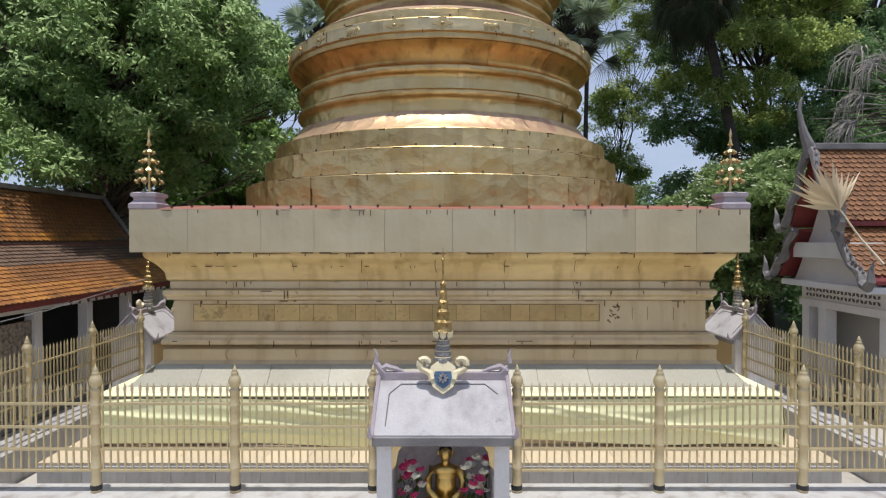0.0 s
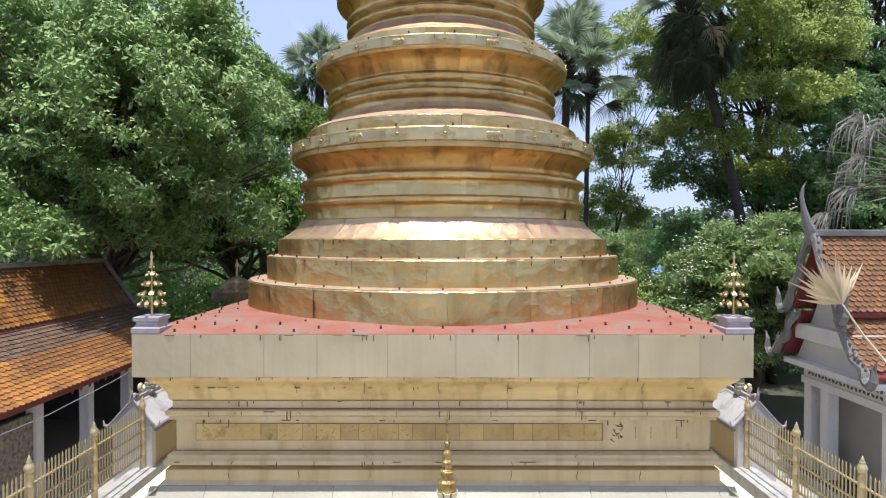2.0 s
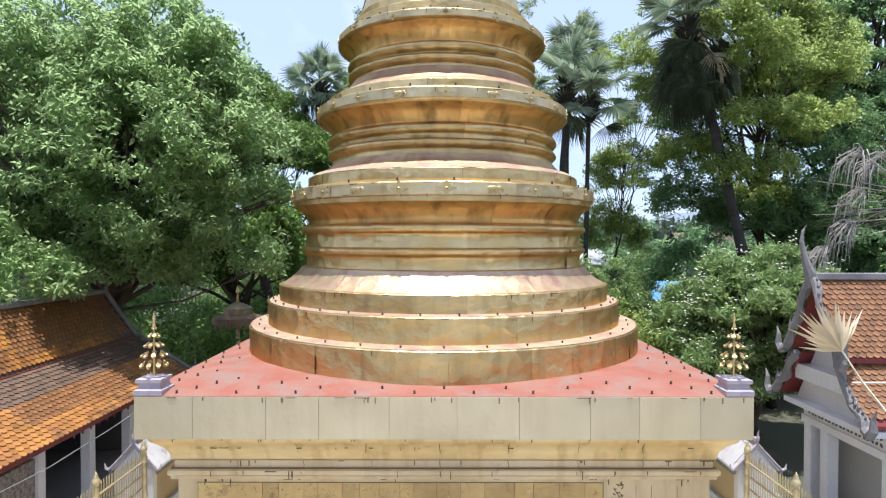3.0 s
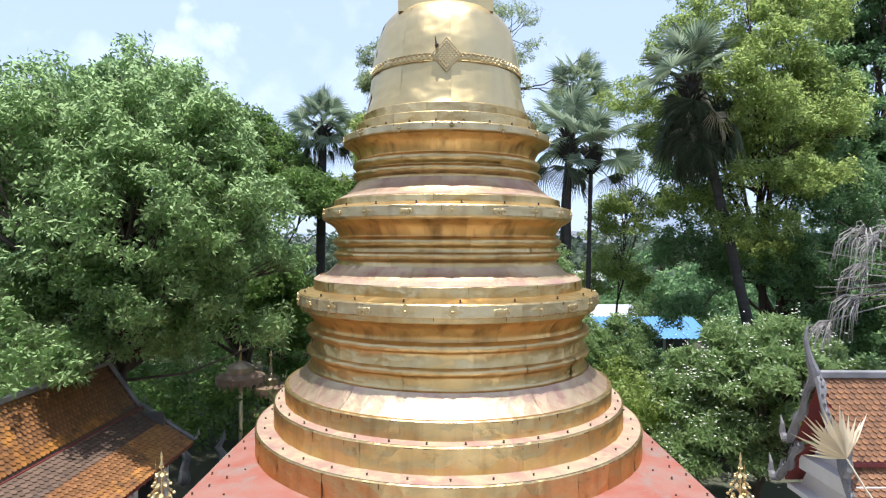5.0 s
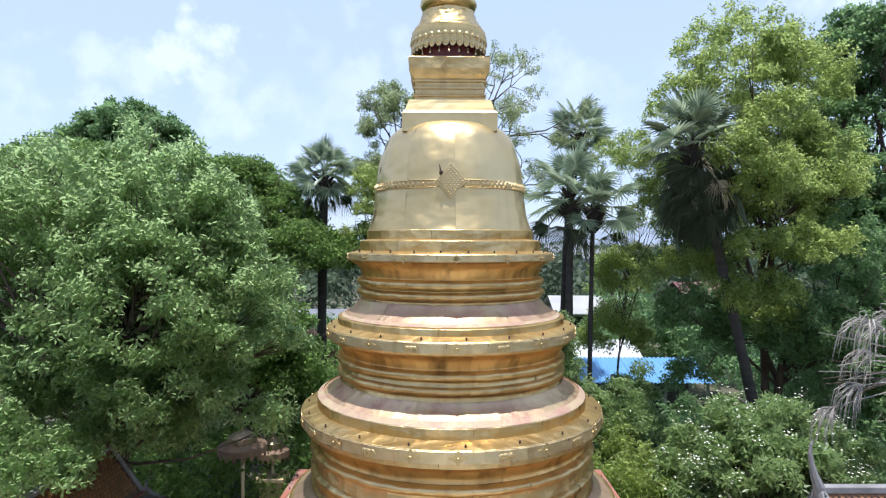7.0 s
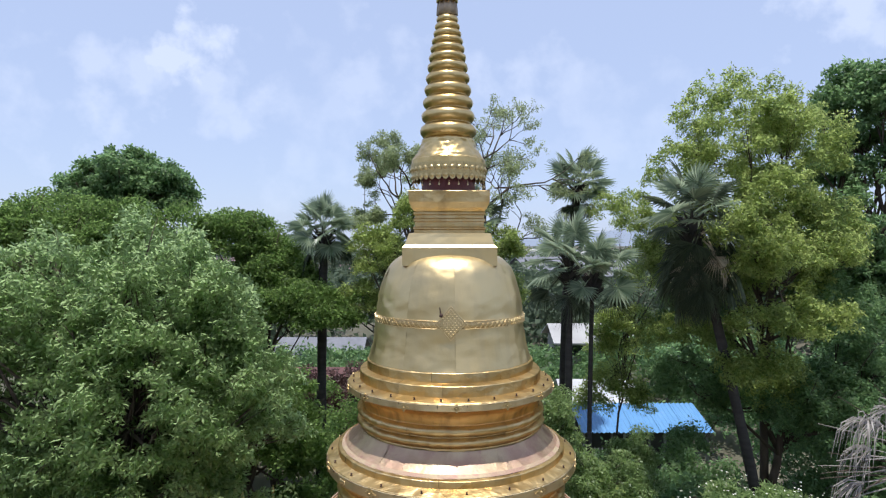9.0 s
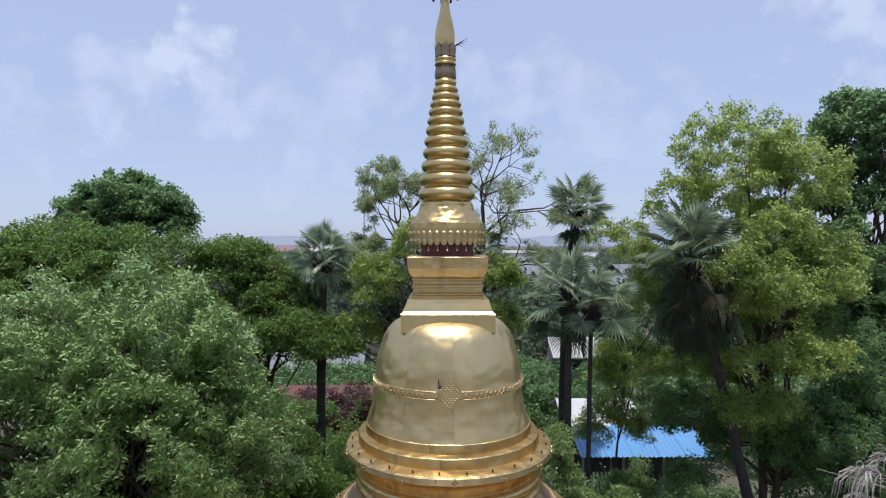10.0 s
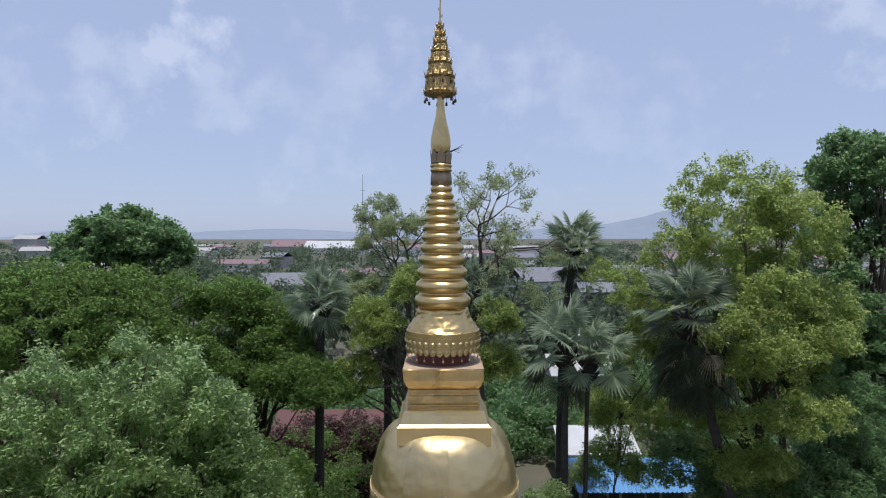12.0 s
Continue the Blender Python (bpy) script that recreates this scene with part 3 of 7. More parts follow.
# red-painted terrace on the slab, rising gently to the drum
tier("terrace", [(4.56, 3.646), (4.56, 3.652), (3.9, 3.74), (3.0, 3.76)], RED, "terrace of worn red paint", square=True, dent=0)



def sheets(parent, r, z0, z1, n, seed, mat=None, dent=0.014):
    """Curved gilded sheets, unevenly wide, nailed round a drum."""
    rng = random.Random(seed)
    cuts = [0.0]
    for i in range(n):
        cuts.append(cuts[-1] + rng.uniform(0.7, 1.3))
    cuts = [c / cuts[-1] * 2 * math.pi for c in cuts]
    for a, b in zip(cuts, cuts[1:]):
        out, tip = r + rng.uniform(0.016, 0.022), rng.uniform(-0.008, 0.008)
        lap = 0.012 / (z1 - z0)
        prof = [(r - 0.004, z0 - Z0), *((out + tip * (k - 0.5), z0 + (z1 - z0) * k - Z0) for k in (0, lap, 0.2, 0.4, 0.6, 0.8, 1 - lap, 1)), (r - 0.004, z1 - Z0)]
        bm = lathe(prof, 8, at=(lean((z0 + z1) / 2), 0, 0), dent=dent, freq=2.6 + rng.random(), arc=(a + 0.0006, b - 0.0006))
        part("sheet", bm, mat or GOLD, parent, "", True)


# three plain drums
d1 = tier("drum", [(4.12, 3.60), (4.12, 4.225), *ring_edge(4.12, 4.237)[::-1], (3.70, 4.255)], GOLD, smooth=False)
d2 = tier("drum", [(3.75, 4.24), (3.75, 4.70), *ring_edge(3.75, 4.715)[::-1], (3.46, 4.73)], GOLD)
d3 = tier("drum", [(3.52, 4.71), (3.52, 5.05), *ring_edge(3.52, 5.062)[::-1], (3.40, 5.075)], GOLD)
sheets(d1, 4.12, 3.70, 4.225, 24, 1)
sheets(d2, 3.75, 4.25, 4.70, 20, 2)
sheets(d3, 3.52, 4.73, 5.05, 18, 3)
for r0, r1, z in ((3.76, 4.105, 4.247), (3.53, 3.735, 4.722)):
    tier("ledge_paint", [(r1, z - 0.004), (r1, z), (r0, z + 0.017), (r0, z + 0.012)], PINK, "flaking pink paint on the ledge", dent=0)


def moulded(base_r, z, flare):
    """A flared foot, two rolls and a tapering neck, in gilded sheet. z: heights from the foot up."""
    f0, f1, f2 = flare
    tier("flared_foot", smooth_profile([(f0, z[0]), (f0 - (f0 - f1) * 0.45, z[0] + (z[1] - z[0]) * 0.32),
                                        (f1 + (f0 - f1) * 0.2, z[0] + (z[1] - z[0]) * 0.68), (f1, z[1])], 4), GOLD_FOOT, smooth=True, split=13)
    b = base_r
    tier("roll", smooth_profile([(f1 - 0.02, z[1]), (b, z[1] + 0.03), (b, z[2] - 0.09), (b + 0.08, z[2] - 0.02), (b + 0.09, z[2] + 0.05),
                                 (b + 0.01, z[2] + 0.10)], 4), GOLD, smooth=True, split=12, dent=0.013, freq=3.2)
    tier("roll", smooth_profile([(b + 0.005, z[2] + 0.10), (b - 0.01, z[3] - 0.10), (b + 0.08, z[3] - 0.04), (b + 0.09, z[3] + 0.05),
                                 (b - 0.02, z[3] + 0.11)], 4), GOLD, smooth=True, split=14, dent=0.013, freq=3.2)


# first moulded tier, with its rim
moulded(2.99, (5.07, 5.42, 5.73, 6.16), (3.46, 3.08, 0))
tier("flared_neck", smooth_profile([(2.95, 6.27), (2.93, 6.36), (3.04, 6.52), (3.18, 6.62)], 5), GOLD_BOUNCE, smooth=True, split=15)
rim_a = tier("rim", [(3.20, 6.625), (3.215, 6.64), (3.22, 6.72), (3.25, 6.73), (3.25, 6.955), *ring_edge(3.25, 6.97)[::-1], (2.90, 7.05)], GOLD)
sheets(rim_a, 3.25, 6.735, 6.95, 22, 4, GOLD_RIM)
tier("band", [(2.93, 7.04), (2.93, 7.225), *ring_edge(2.93, 7.24)[::-1], (2.84, 7.26)], GOLD, split=12)
tier("ledge_paint", [(2.925, 7.243), (2.92, 7.25), (2.80, 7.33), (2.80, 7.29)], PINK, "worn pink paint on the sloping shoulder", dent=0)
# second moulded tier
moulded(2.41, (7.26, 7.56, 7.74, 8.02), (2.84, 2.44, 0))
tier("flared_neck", smooth_profile([(2.41, 8.12), (2.39, 8.17), (2.49, 8.34), (2.66, 8.45)], 5), GOLD_BOUNCE, smooth=True, split=15)
rim_b = tier("rim", [(2.67, 8.452), (2.70, 8.48), (2.71, 8.50), (2.71, 8.70), *ring_edge(2.71, 8.715)[::-1], (2.46, 8.79)], GOLD)
sheets(rim_b, 2.71, 8.51, 8.695, 18, 5, GOLD_RIM)
tier("band", [(2.48, 8.78), (2.48, 8.90), *ring_edge(2.48, 8.915)[::-1], (2.40, 8.93)], GOLD, split=12)
tier("ledge_paint", [(2.40, 8.934), (2.39, 8.945), (2.33, 8.985), (2.33, 8.96)], PINK, "worn pink paint on the sloping shoulder", dent=0)
# third moulded tier
moulded(1.97, (8.93, 9.29, 9.43, 9.66), (2.40, 1.99, 0))
tier("flared_neck", smooth_profile([(1.96, 9.76), (1.95, 9.80), (2.03, 9.98), (2.19, 10.10)], 5), GOLD_BOUNCE, smooth=True, split=15)
rim_c = tier("rim", [(2.20, 10.105), (2.25, 10.125), (2.25, 10.265), *ring_edge(2.25, 10.28)[::-1], (1.96, 10.33)], GOLD)
sheets(rim_c, 2.25, 10.13, 10.26, 14, 6, GOLD_RIM)
tier("band", [(1.99, 10.32), (1.99, 10.52), *ring_edge(1.99, 10.535)[::-1], (1.80, 10.57)], GOLD, split=12)
tier("band", [(1.83, 10.56), (1.83, 10.735), *ring_edge(1.83, 10.75)[::-1], (1.76, 10.76)], GOLD, split=12)
# the bell
bell = tier("bell", smooth_profile([(1.80, 10.755), (1.74, 10.95), (1.70, 11.10), (1.655, 11.4), (1.625, 11.7), (1.59, 12.0), (1.54, 12.25), (1.43, 12.6),
                                    (1.29, 12.83), (1.05, 13.0), (0.6, 13.1)], 6), GOLD_BELL, "gilded bell of dented sheet", dent=0.013, freq=3.0, smooth=True, split=9)
# square throne above the bell
tier("throne_foot", [(0.985, 12.80), (0.985, 13.16), (0.99, 13.18), (0.93, 13.24), (0.88, 13.40), (0.86, 13.475), (0.76, 13.49)], GOLD_BELL, square=True, dent=0.012, freq=4)
tier("throne_neck", [(0.745, 13.49), (0.745, 13.55), (0.77, 13.57), (0.77, 13.60), (0.73, 13.62), (0.73, 13.72), (0.755, 13.73), (0.755, 13.78),
                     (0.73, 13.80), (0.73, 13.86), (0.76, 13.88), (0.76, 13.92), (0.74, 13.93)], GOLD, square=True, dent=0.004, freq=5)
tier("throne_cap", [(0.74, 13.932), (0.80, 14.02), (0.85, 14.14), (0.86, 14.365), (0.85, 14.378)], GOLD, square=True, dent=0.022, freq=4)
tier("throne_top", [(0.855, 14.38), (0.855, 14.386)], PINK, "worn pink paint", square=True, dent=0)
tier("collar", [(0.60, 14.386), (0.60, 14.80), (0.56, 15.1)], MAROON, "dark maroon collar", 48, dent=0)

# fringed crown: two rows of hanging scales under a small dome
crown = tier("crown_dome", smooth_profile([(0.80, 15.11), (0.77, 15.16), (0.66, 15.32), (0.60, 15.46), (0.58, 15.55), (0.52, 15.60)], 5), GOLD_BRIGHT,
             "small gilded dome with lotus relief", 96, dent=0.03, freq=12, smooth=True)
tier("crown_band", [(0.80, 14.98), (0.82, 15.0), (0.82, 15.10), (0.80, 15.115)], GOLD_BRIGHT, "", 64, dent=0.004, freq=9, parent=chedi)


def scale_mesh(w, h):
    bm = bmesh.new()
    rows = []
    for t, k in ((0, 1.0), (0.55, 1.0), (0.8, 0.8), (0.94, 0.45), (1.0, 0.0)):
        rows.append([(-w / 2 * k, -t * h), (w / 2 * k, -t * h)])
    outline = [r[0] for r in rows] + [r[1] for r in rows[::-1][1:]]
    plate(bm, outline, 0.012)
    bm2 = lathe([(0.35 * w, 0), (0.2 * w, 0.02), (0.04 * w, 0.025)], 8)
    bmesh.ops.transform(bm2, matrix=pose(0, -0.006, -0.6 * h, 90, 0, 0), verts=bm2.verts)
    tmp = bpy.data.meshes.new("tmp")
    bm2.to_mesh(tmp)
    bm.from_mesh(tmp)
    return bm


for z, r, n, h in ((15.0, 0.835, 34, 0.20), (14.86, 0.815, 34, 0.24)):
    first = part("scale", scale_mesh(2 * math.pi * r / n * 0.99, h), FINIAL, crown, "hanging gilded scale with a boss")
    for i in range(n):
        m = pose(lean(15), 0, 0) @ Matrix.Rotation(2 * math.pi * (i + 0.5) / n, 4, "Z") @ pose(0, -r, z - Z0, 3, 0, 0)
        if i:
            again(first, m)
        else:
            first.matrix_basis = m
bead = part("bell_drop", lathe([(0.001, 0.0), (0.004, 0.0), (0.004, -0.05), (0.018, -0.07), (0.02, -0.10), (0.001, -0.10)][::-1], 6), RELIEF, crown, "tiny hanging bell")
for i in range(24):
    m = pose(lean(15), 0, 0) @ Matrix.Rotation(2 * math.pi * i / 24, 4, "Z") @ pose(0, -0.8, 14.60 - Z0)
    if i:
        again(bead, m)
    else:
        bead.matrix_basis = m

# twelve diminishing rings of the spire
RING_N = 12
z, gap = 15.60, 0.0
for i in range(RING_N):
    t = i / (RING_N - 1)
    h = 0.335 - 0.175 * min(1, t * 1.35)
    r = 0.63 - 0.385 * t
    tier("spire_ring", smooth_profile([(r * 0.83, z), (r * 0.95, z + h * 0.20), (r, z + h * 0.45), (r * 0.96, z + h * 0.70), (r * 0.82, z + h * 0.92), (r * 0.80, z + h)], 3),
         GOLD_BRIGHT, "", 48, dent=0.011, freq=6, smooth=True)
    z += h
SPIRE_Z = z
Z1 = max(SPIRE_Z, 18.16)
LOTUS = material("tarnished_lotus", (0.34, 0.26, 0.17), 0.45, 0.8, (0.22, 0.16, 0.11), 6.0, 0.7, 0.15, 40.0)


def fluted(prof, n, deep, segs=64):
    bm = lathe([(r, z - Z0) for r, z in prof], segs, at=(lean(18.5), 0, 0))
    for v in bm.verts:
        a = math.atan2(v.co.y, v.co.x - lean(18.5))
        k = 1 - deep * abs(math.sin(a * n / 2))
        v.co.x = lean(18.5) + (v.co.x - lean(18.5)) * k
        v.co.y *= k
    return bm


part("lower_lotus", fluted([(0.19, Z1 - 0.02), (0.24, Z1 + 0.02), (0.235, Z1 + 0.16), (0.215, Z1 + 0.30)], 10, 0.12), LOTUS, chedi, "tarnished fluted lotus", True)
tier("spire_band", smooth_profile([(0.225, Z1 + 0.30), (0.245, Z1 + 0.33), (0.225, Z1 + 0.37), (0.225, Z1 + 0.39), (0.245, Z1 + 0.43), (0.22, Z1 + 0.47)], 3), GOLD_BRIGHT, "", 32, 0, smooth=True)
lotus = part("upper_lotus", fluted([(0.205, Z1 + 0.47), (0.215, Z1 + 0.56), (0.225, Z1 + 0.70)], 8, 0.10), LOTUS, chedi, "tarnished upright lotus", True)
bm = bmesh.new()
plate(bm, [(-0.085, 0), (0.085, 0), (0.09, 0.17), (0.05, 0.24), (0, 0.30), (-0.05, 0.24), (-0.09, 0.17)], 0.014)
petal = part("petal", bm, LOTUS, lotus)
for i in range(8):
    m = pose(lean(18.8), 0, 0) @ Matrix.Rotation(2 * math.pi * i / 8, 4, "Z") @ pose(0, -0.218, Z1 + 0.48 - Z0, 4, 0, 0)
    if i:
        again(petal, m)
    else:
        petal.matrix_basis = m
B0 = Z1 + 0.70
tier("bud", smooth_profile([(0.20, B0), (0.222, B0 + 0.16), (0.215, B0 + 0.34), (0.17, B0 + 0.58), (0.115, B0 + 0.82), (0.088, B0 + 1.05), (0.075, B0 + 1.30), (0.07, B0 + 1.62)], 5),
     GOLD_BRIGHT, "gilded banana-flower bud", 40, 0.002, 6, smooth=True)
# tiered umbrella
H0 = 20.32
HX = lean(21)
rod = part("rod", tube(bmesh.new(), [(HX, 0, H0 - 0.1 - Z0), (HX, 0, 22.0 - Z0), (HX + 0.03, 0, 23.6 - Z0)], [0.03, 0.02, 0.006], 8), GOLD_BRIGHT, chedi, "thin bent metal rod")
for i in range(9):
    bm = bmesh.new()
    plate(bm, [(0, 0), (0.05, 0.03), (0.07, 0.10), (0.03, 0.07), (0.01, 0.12)], 0.006)
    o = part("rod_leaf", bm, GOLD_BRIGHT, rod)
    o.matrix_basis = pose(HX + 0.004 * i, 0, 22.02 + i * 0.15 - Z0, 0, 0, 137 * i)
TIERS = [(0.37, 0.33, H0 + 0.00, 0.36), (0.335, 0.28, H0 + 0.36, 0.30), (0.265, 0.215, H0 + 0.66, 0.26), (0.20, 0.155, H0 + 0.92, 0.20),
         (0.15, 0.115, H0 + 1.12, 0.17), (0.11, 0.08, H0 + 1.29, 0.15), (0.075, 0.05, H0 + 1.44, 0.13)]
for k, (r, ri, zz, h) in enumerate(TIERS):
    u = part("umbrella_tier", lathe([(ri, zz - Z0), (r * 0.93, zz + 0.02 - Z0), (r, zz + 0.05 - Z0), (r * 0.9, zz + 0.10 - Z0), (ri, zz + 0.14 - Z0), (ri * 0.92, zz + h - Z0)],
                                    48, at=(HX, 0, 0), dent=0.035, freq=16), LACE, chedi, "pierced gilded umbrella tier")
    n = max(6, int(r * 42))
    bm = bmesh.new()
    plate(bm, [(-0.022, -0.03), (0.022, -0.03), (0.028, 0.03), (0.0, 0.12), (-0.028, 0.03)], 0.008)
    leaf = part("leaf", bm, LACE, u)
    for i in range(2 * n):
        low = i < n
        m = pose(HX, 0, 0) @ Matrix.Rotation(2 * math.pi * (i if low else i + 0.5) / n, 4, "Z") @ pose(0, -r if low else -ri * 0.97, zz + (0.05 if low else h * 0.55) - Z0, 14 if low else 4, (i * 37 % 13) - 6, 0)
        if i:
            again(leaf, m)
        else:
            leaf.matrix_basis = m
    if k < 2:
        bm = lathe([(0.001, -0.17), (0.03, -0.165), (0.026, -0.10), (0.012, -0.085), (0.005, -0.08), (0.005, 0.0)], 8)
        drop = part("hanging_bell", bm, BOLT, u, "small dark hanging bell")
        for i in range(10):
            m = pose(HX, 0, 0) @ Matrix.Rotation(2 * math.pi * (i + 0.3) / 10, 4, "Z") @ pose(0, -r * 0.92, zz - Z0 + (0 if k == 0 else 0.02), 0, 0, 0)
            if i:
                again(drop, m)
            else:
                drop.matrix_basis = m

# bolts on the terrace and on the ledges
bolt_mesh = mesh_of("bolt", lathe([(0.022, 0), (0.022, 0.012), (0.012, 0.016), (0.012, 0.03), (0.02, 0.034), (0.018, 0.045)], 8), BOLT)


def bolts(r, z, n, shift=0.0, square=False):
    for i in range(n):
        if square:
            side, u = divmod(i, n // 4)
            x = -r + 2 * r * (u + 0.5) / (n // 4)
            p = Matrix.Rotation(side * math.pi / 2, 4, "Z") @ Vector((x, -r, 0))
        else:
            a = 2 * math.pi * (i + shift) / n
            p = Vector((math.cos(a) * r, math.sin(a) * r, 0))
        o = new("bolt", bolt_mesh)
        o.parent = chedi
        o.location = (p.x + lean(z), p.y, z - Z0)


bolts(4.44, 3.665, 40, square=True)
bolts(4.25, 3.69, 36, square=True)
for r, n in ((4.05, 32), (3.83, 28)):
    for side in range(4):
        for i in range(n // 4):
            x = -r + 2 * r * (i + 0.5) / (n // 4)
            if math.hypot(x, r) > 4.35:
                p = Matrix.Rotation(side * math.pi / 2, 4, "Z") @ Vector((x, -r, 0))
                o = new("bolt", bolt_mesh)
                o.parent, o.location = chedi, (p.x, p.y, 3.72 - Z0)
bolts(3.95, 4.243, 36)
bolts(3.66, 4.722, 36, 0.4)
bolts(3.14, 6.995, 20, 0.2)
bolts(2.62, 8.74, 20, 0.3)
bolts(2.15, 10.30, 26, 0.1)


# relief medallions on the rims, and the braided band of the bell
def medallion(s):
    bm = bmesh.new()
    for k in range(8):
        L = s * (0.5 if k % 2 == 0 else 0.3)
        plate(bm, [(0, 0), (0.13 * s, 0.4 * L), (0.08 * s, 0.8 * L), (0, L), (-0.08 * s, 0.8 * L), (-0.13 * s, 0.4 * L)], 0.014, pose(0, 0, 0, 0, 45 * k, 0))
    bm2 = lathe([(0.1 * s, -0.0), (0.08 * s, 0.02), (0.01, 0.03)], 8)
    bmesh.ops.transform(bm2, matrix=pose(0, 0, 0, 90, 0, 0), verts=bm2.verts)
    tmp = bpy.data.meshes.new("tmp")
    bm2.to_mesh(tmp)
    bm.from_mesh(tmp)
    return bm


def beast(s):
    """A small raised animal: barrel body, head, hanging trunk, four stout legs."""
    bm = bmesh.new()
    for x, z, rx, rz in ((0, 0.08, 0.36, 0.22), (0.36, 0.14, 0.17, 0.17), (-0.2, 0.1, 0.22, 0.2)):
        r = bmesh.ops.create_icosphere(bm, subdivisions=2, radius=1.0, matrix=pose(x * s, 0, z * s) @ Matrix.Diagonal((rx * s, 0.018, rz * s, 1)))
    tube(bm, [(0.46 * s, -0.008, 0.14 * s), (0.56 * s, -0.008, 0.0), (0.52 * s, -0.006, -0.16 * s)], [0.06 * s, 0.045 * s, 0.025 * s], 6)
    for x in (-0.3, -0.14, 0.12, 0.27):
        tube(bm, [(x * s, -0.006, 0.0), (x * s * 1.05, -0.006, -0.28 * s)], [0.07 * s, 0.055 * s], 6)
    return bm


for rim, r, z, n, s in ((rim_a, 3.272, 6.845, 25, 0.27), (rim_b, 2.732, 8.605, 20, 0.22), (rim_c, 2.272, 10.195, 14, 0.17)):
    med = part("medallion", medallion(s), RIM_RELIEF, rim)
    cur = part("relief_animal", beast(s * 0.85), RIM_RELIEF, rim) if rim is not rim_c else None
    for i in range(n):
        m = pose(lean(z), 0, 0) @ Matrix.Rotation(2 * math.pi * (i + 0.08) / n, 4, "Z") @ pose(0, -r, z - Z0 - (0.0 if i % 2 == 0 else 0.02)) @ Matrix.Diagonal((1.35, 1, 1, 1))
        src = med if (i % 2 == 0 or cur is None) else cur
        if i in (0, 1) and (i == 0 or cur is not None):
            src.matrix_basis = m
        else:
            again(src, m)


def bell_r(z):
    pts = [(1.80, 10.755), (1.74, 10.95), (1.70, 11.10), (1.655, 11.4), (1.625, 11.7), (1.59, 12.0), (1.54, 12.25), (1.43, 12.6)]
    for (r0, z0), (r1, z1) in zip(pts, pts[1:]):
        if z <= z1:
            return r0 + (r1 - r0) * (z - z0) / (z1 - z0)
    return 1.4


BZ = 11.66
bl = lean(11.9)
for dz in (-0.075, 0.075):
    bm = bmesh.new()
    r = bell_r(BZ + dz) + 0.028
    tube(bm, [(bl + r * math.cos(2 * math.pi * i / 72), r * math.sin(2 * math.pi * i / 72), BZ + dz - Z0) for i in range(73)], 0.006, 5)
    part("band_rail", bm, RELIEF, bell)
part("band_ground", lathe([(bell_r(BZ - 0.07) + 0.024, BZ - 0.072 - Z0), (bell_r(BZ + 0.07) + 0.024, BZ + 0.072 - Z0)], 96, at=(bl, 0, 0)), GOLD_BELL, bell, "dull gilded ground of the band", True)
bm = bmesh.new()
for s in (-1, 1):
    tube(bm, [(s * 0.055, 0.004, -0.065), (s * -0.055, 0.004, 0.065)], 0.008, 5)
braid = part("braid", bm, RELIEF, bell)
for i in range(96):
    m = pose(bl, 0, 0) @ Matrix.Rotation(2 * math.pi * i / 96, 4, "Z") @ pose(0, -bell_r(BZ) - 0.033, BZ - Z0)
    if i:
        again(braid, m)
    else:
        braid.matrix_basis = m


def diamond(h):
    bm = bmesh.new()
    c = [(0, -h), (h * 0.86, 0), (0, h), (-h * 0.86, 0)]
    for k in (1.0, 0.84):
        for i in range(4):
            a, b = c[i], c[(i + 1) % 4]
            tube(bm, [(a[0] * k, 0, a[1] * k), (b[0] * k, 0, b[1] * k)], 0.008, 5)
    for i in range(-3, 4):
        for j in range(-3, 4):
            x, z = (i + j) * h * 0.11, (i - j) * h * 0.125
            if abs(x) / 0.86 + abs(z) < h * 0.8:
                r = bmesh.ops.create_icosphere(bm, subdivisions=1, radius=h * 0.055)
                bmesh.ops.translate(bm, vec=(x, 0, z), verts=r["verts"])
    return bm


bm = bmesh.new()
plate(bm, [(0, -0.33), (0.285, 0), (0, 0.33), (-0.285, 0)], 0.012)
dia_back = part("diamond_ground", bm, GOLD_BELL, bell, "gilded ground of the diamond")
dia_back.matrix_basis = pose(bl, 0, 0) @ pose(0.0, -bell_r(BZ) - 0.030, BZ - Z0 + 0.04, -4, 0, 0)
dia = part("diamond_ornament", diamond(0.34), RELIEF, bell, "diamond of gilded lattice relief")
for i in (0, 2):
    m = pose(bl, 0, 0) @ Matrix.Rotation(2 * math.pi * i / 4, 4, "Z") @ pose(0.0, -bell_r(BZ) - 0.046, BZ - Z0 + 0.04, -4, 0, 0)
    if i:
        again(dia, m)
    else:
        dia.matrix_basis = m
lily = part("palmette", medallion(0.19), RELIEF, bell, "gilded palmette")
for i in range(4):
    m = pose(bl, 0, 0) @ Matrix.Rotation(2 * math.pi * (i + 0.5) / 4, 4, "Z") @ pose(0.0, -bell_r(BZ) - 0.032, BZ - Z0)
    if i:
        again(lily, m)
    else:
        lily.matrix_basis = m

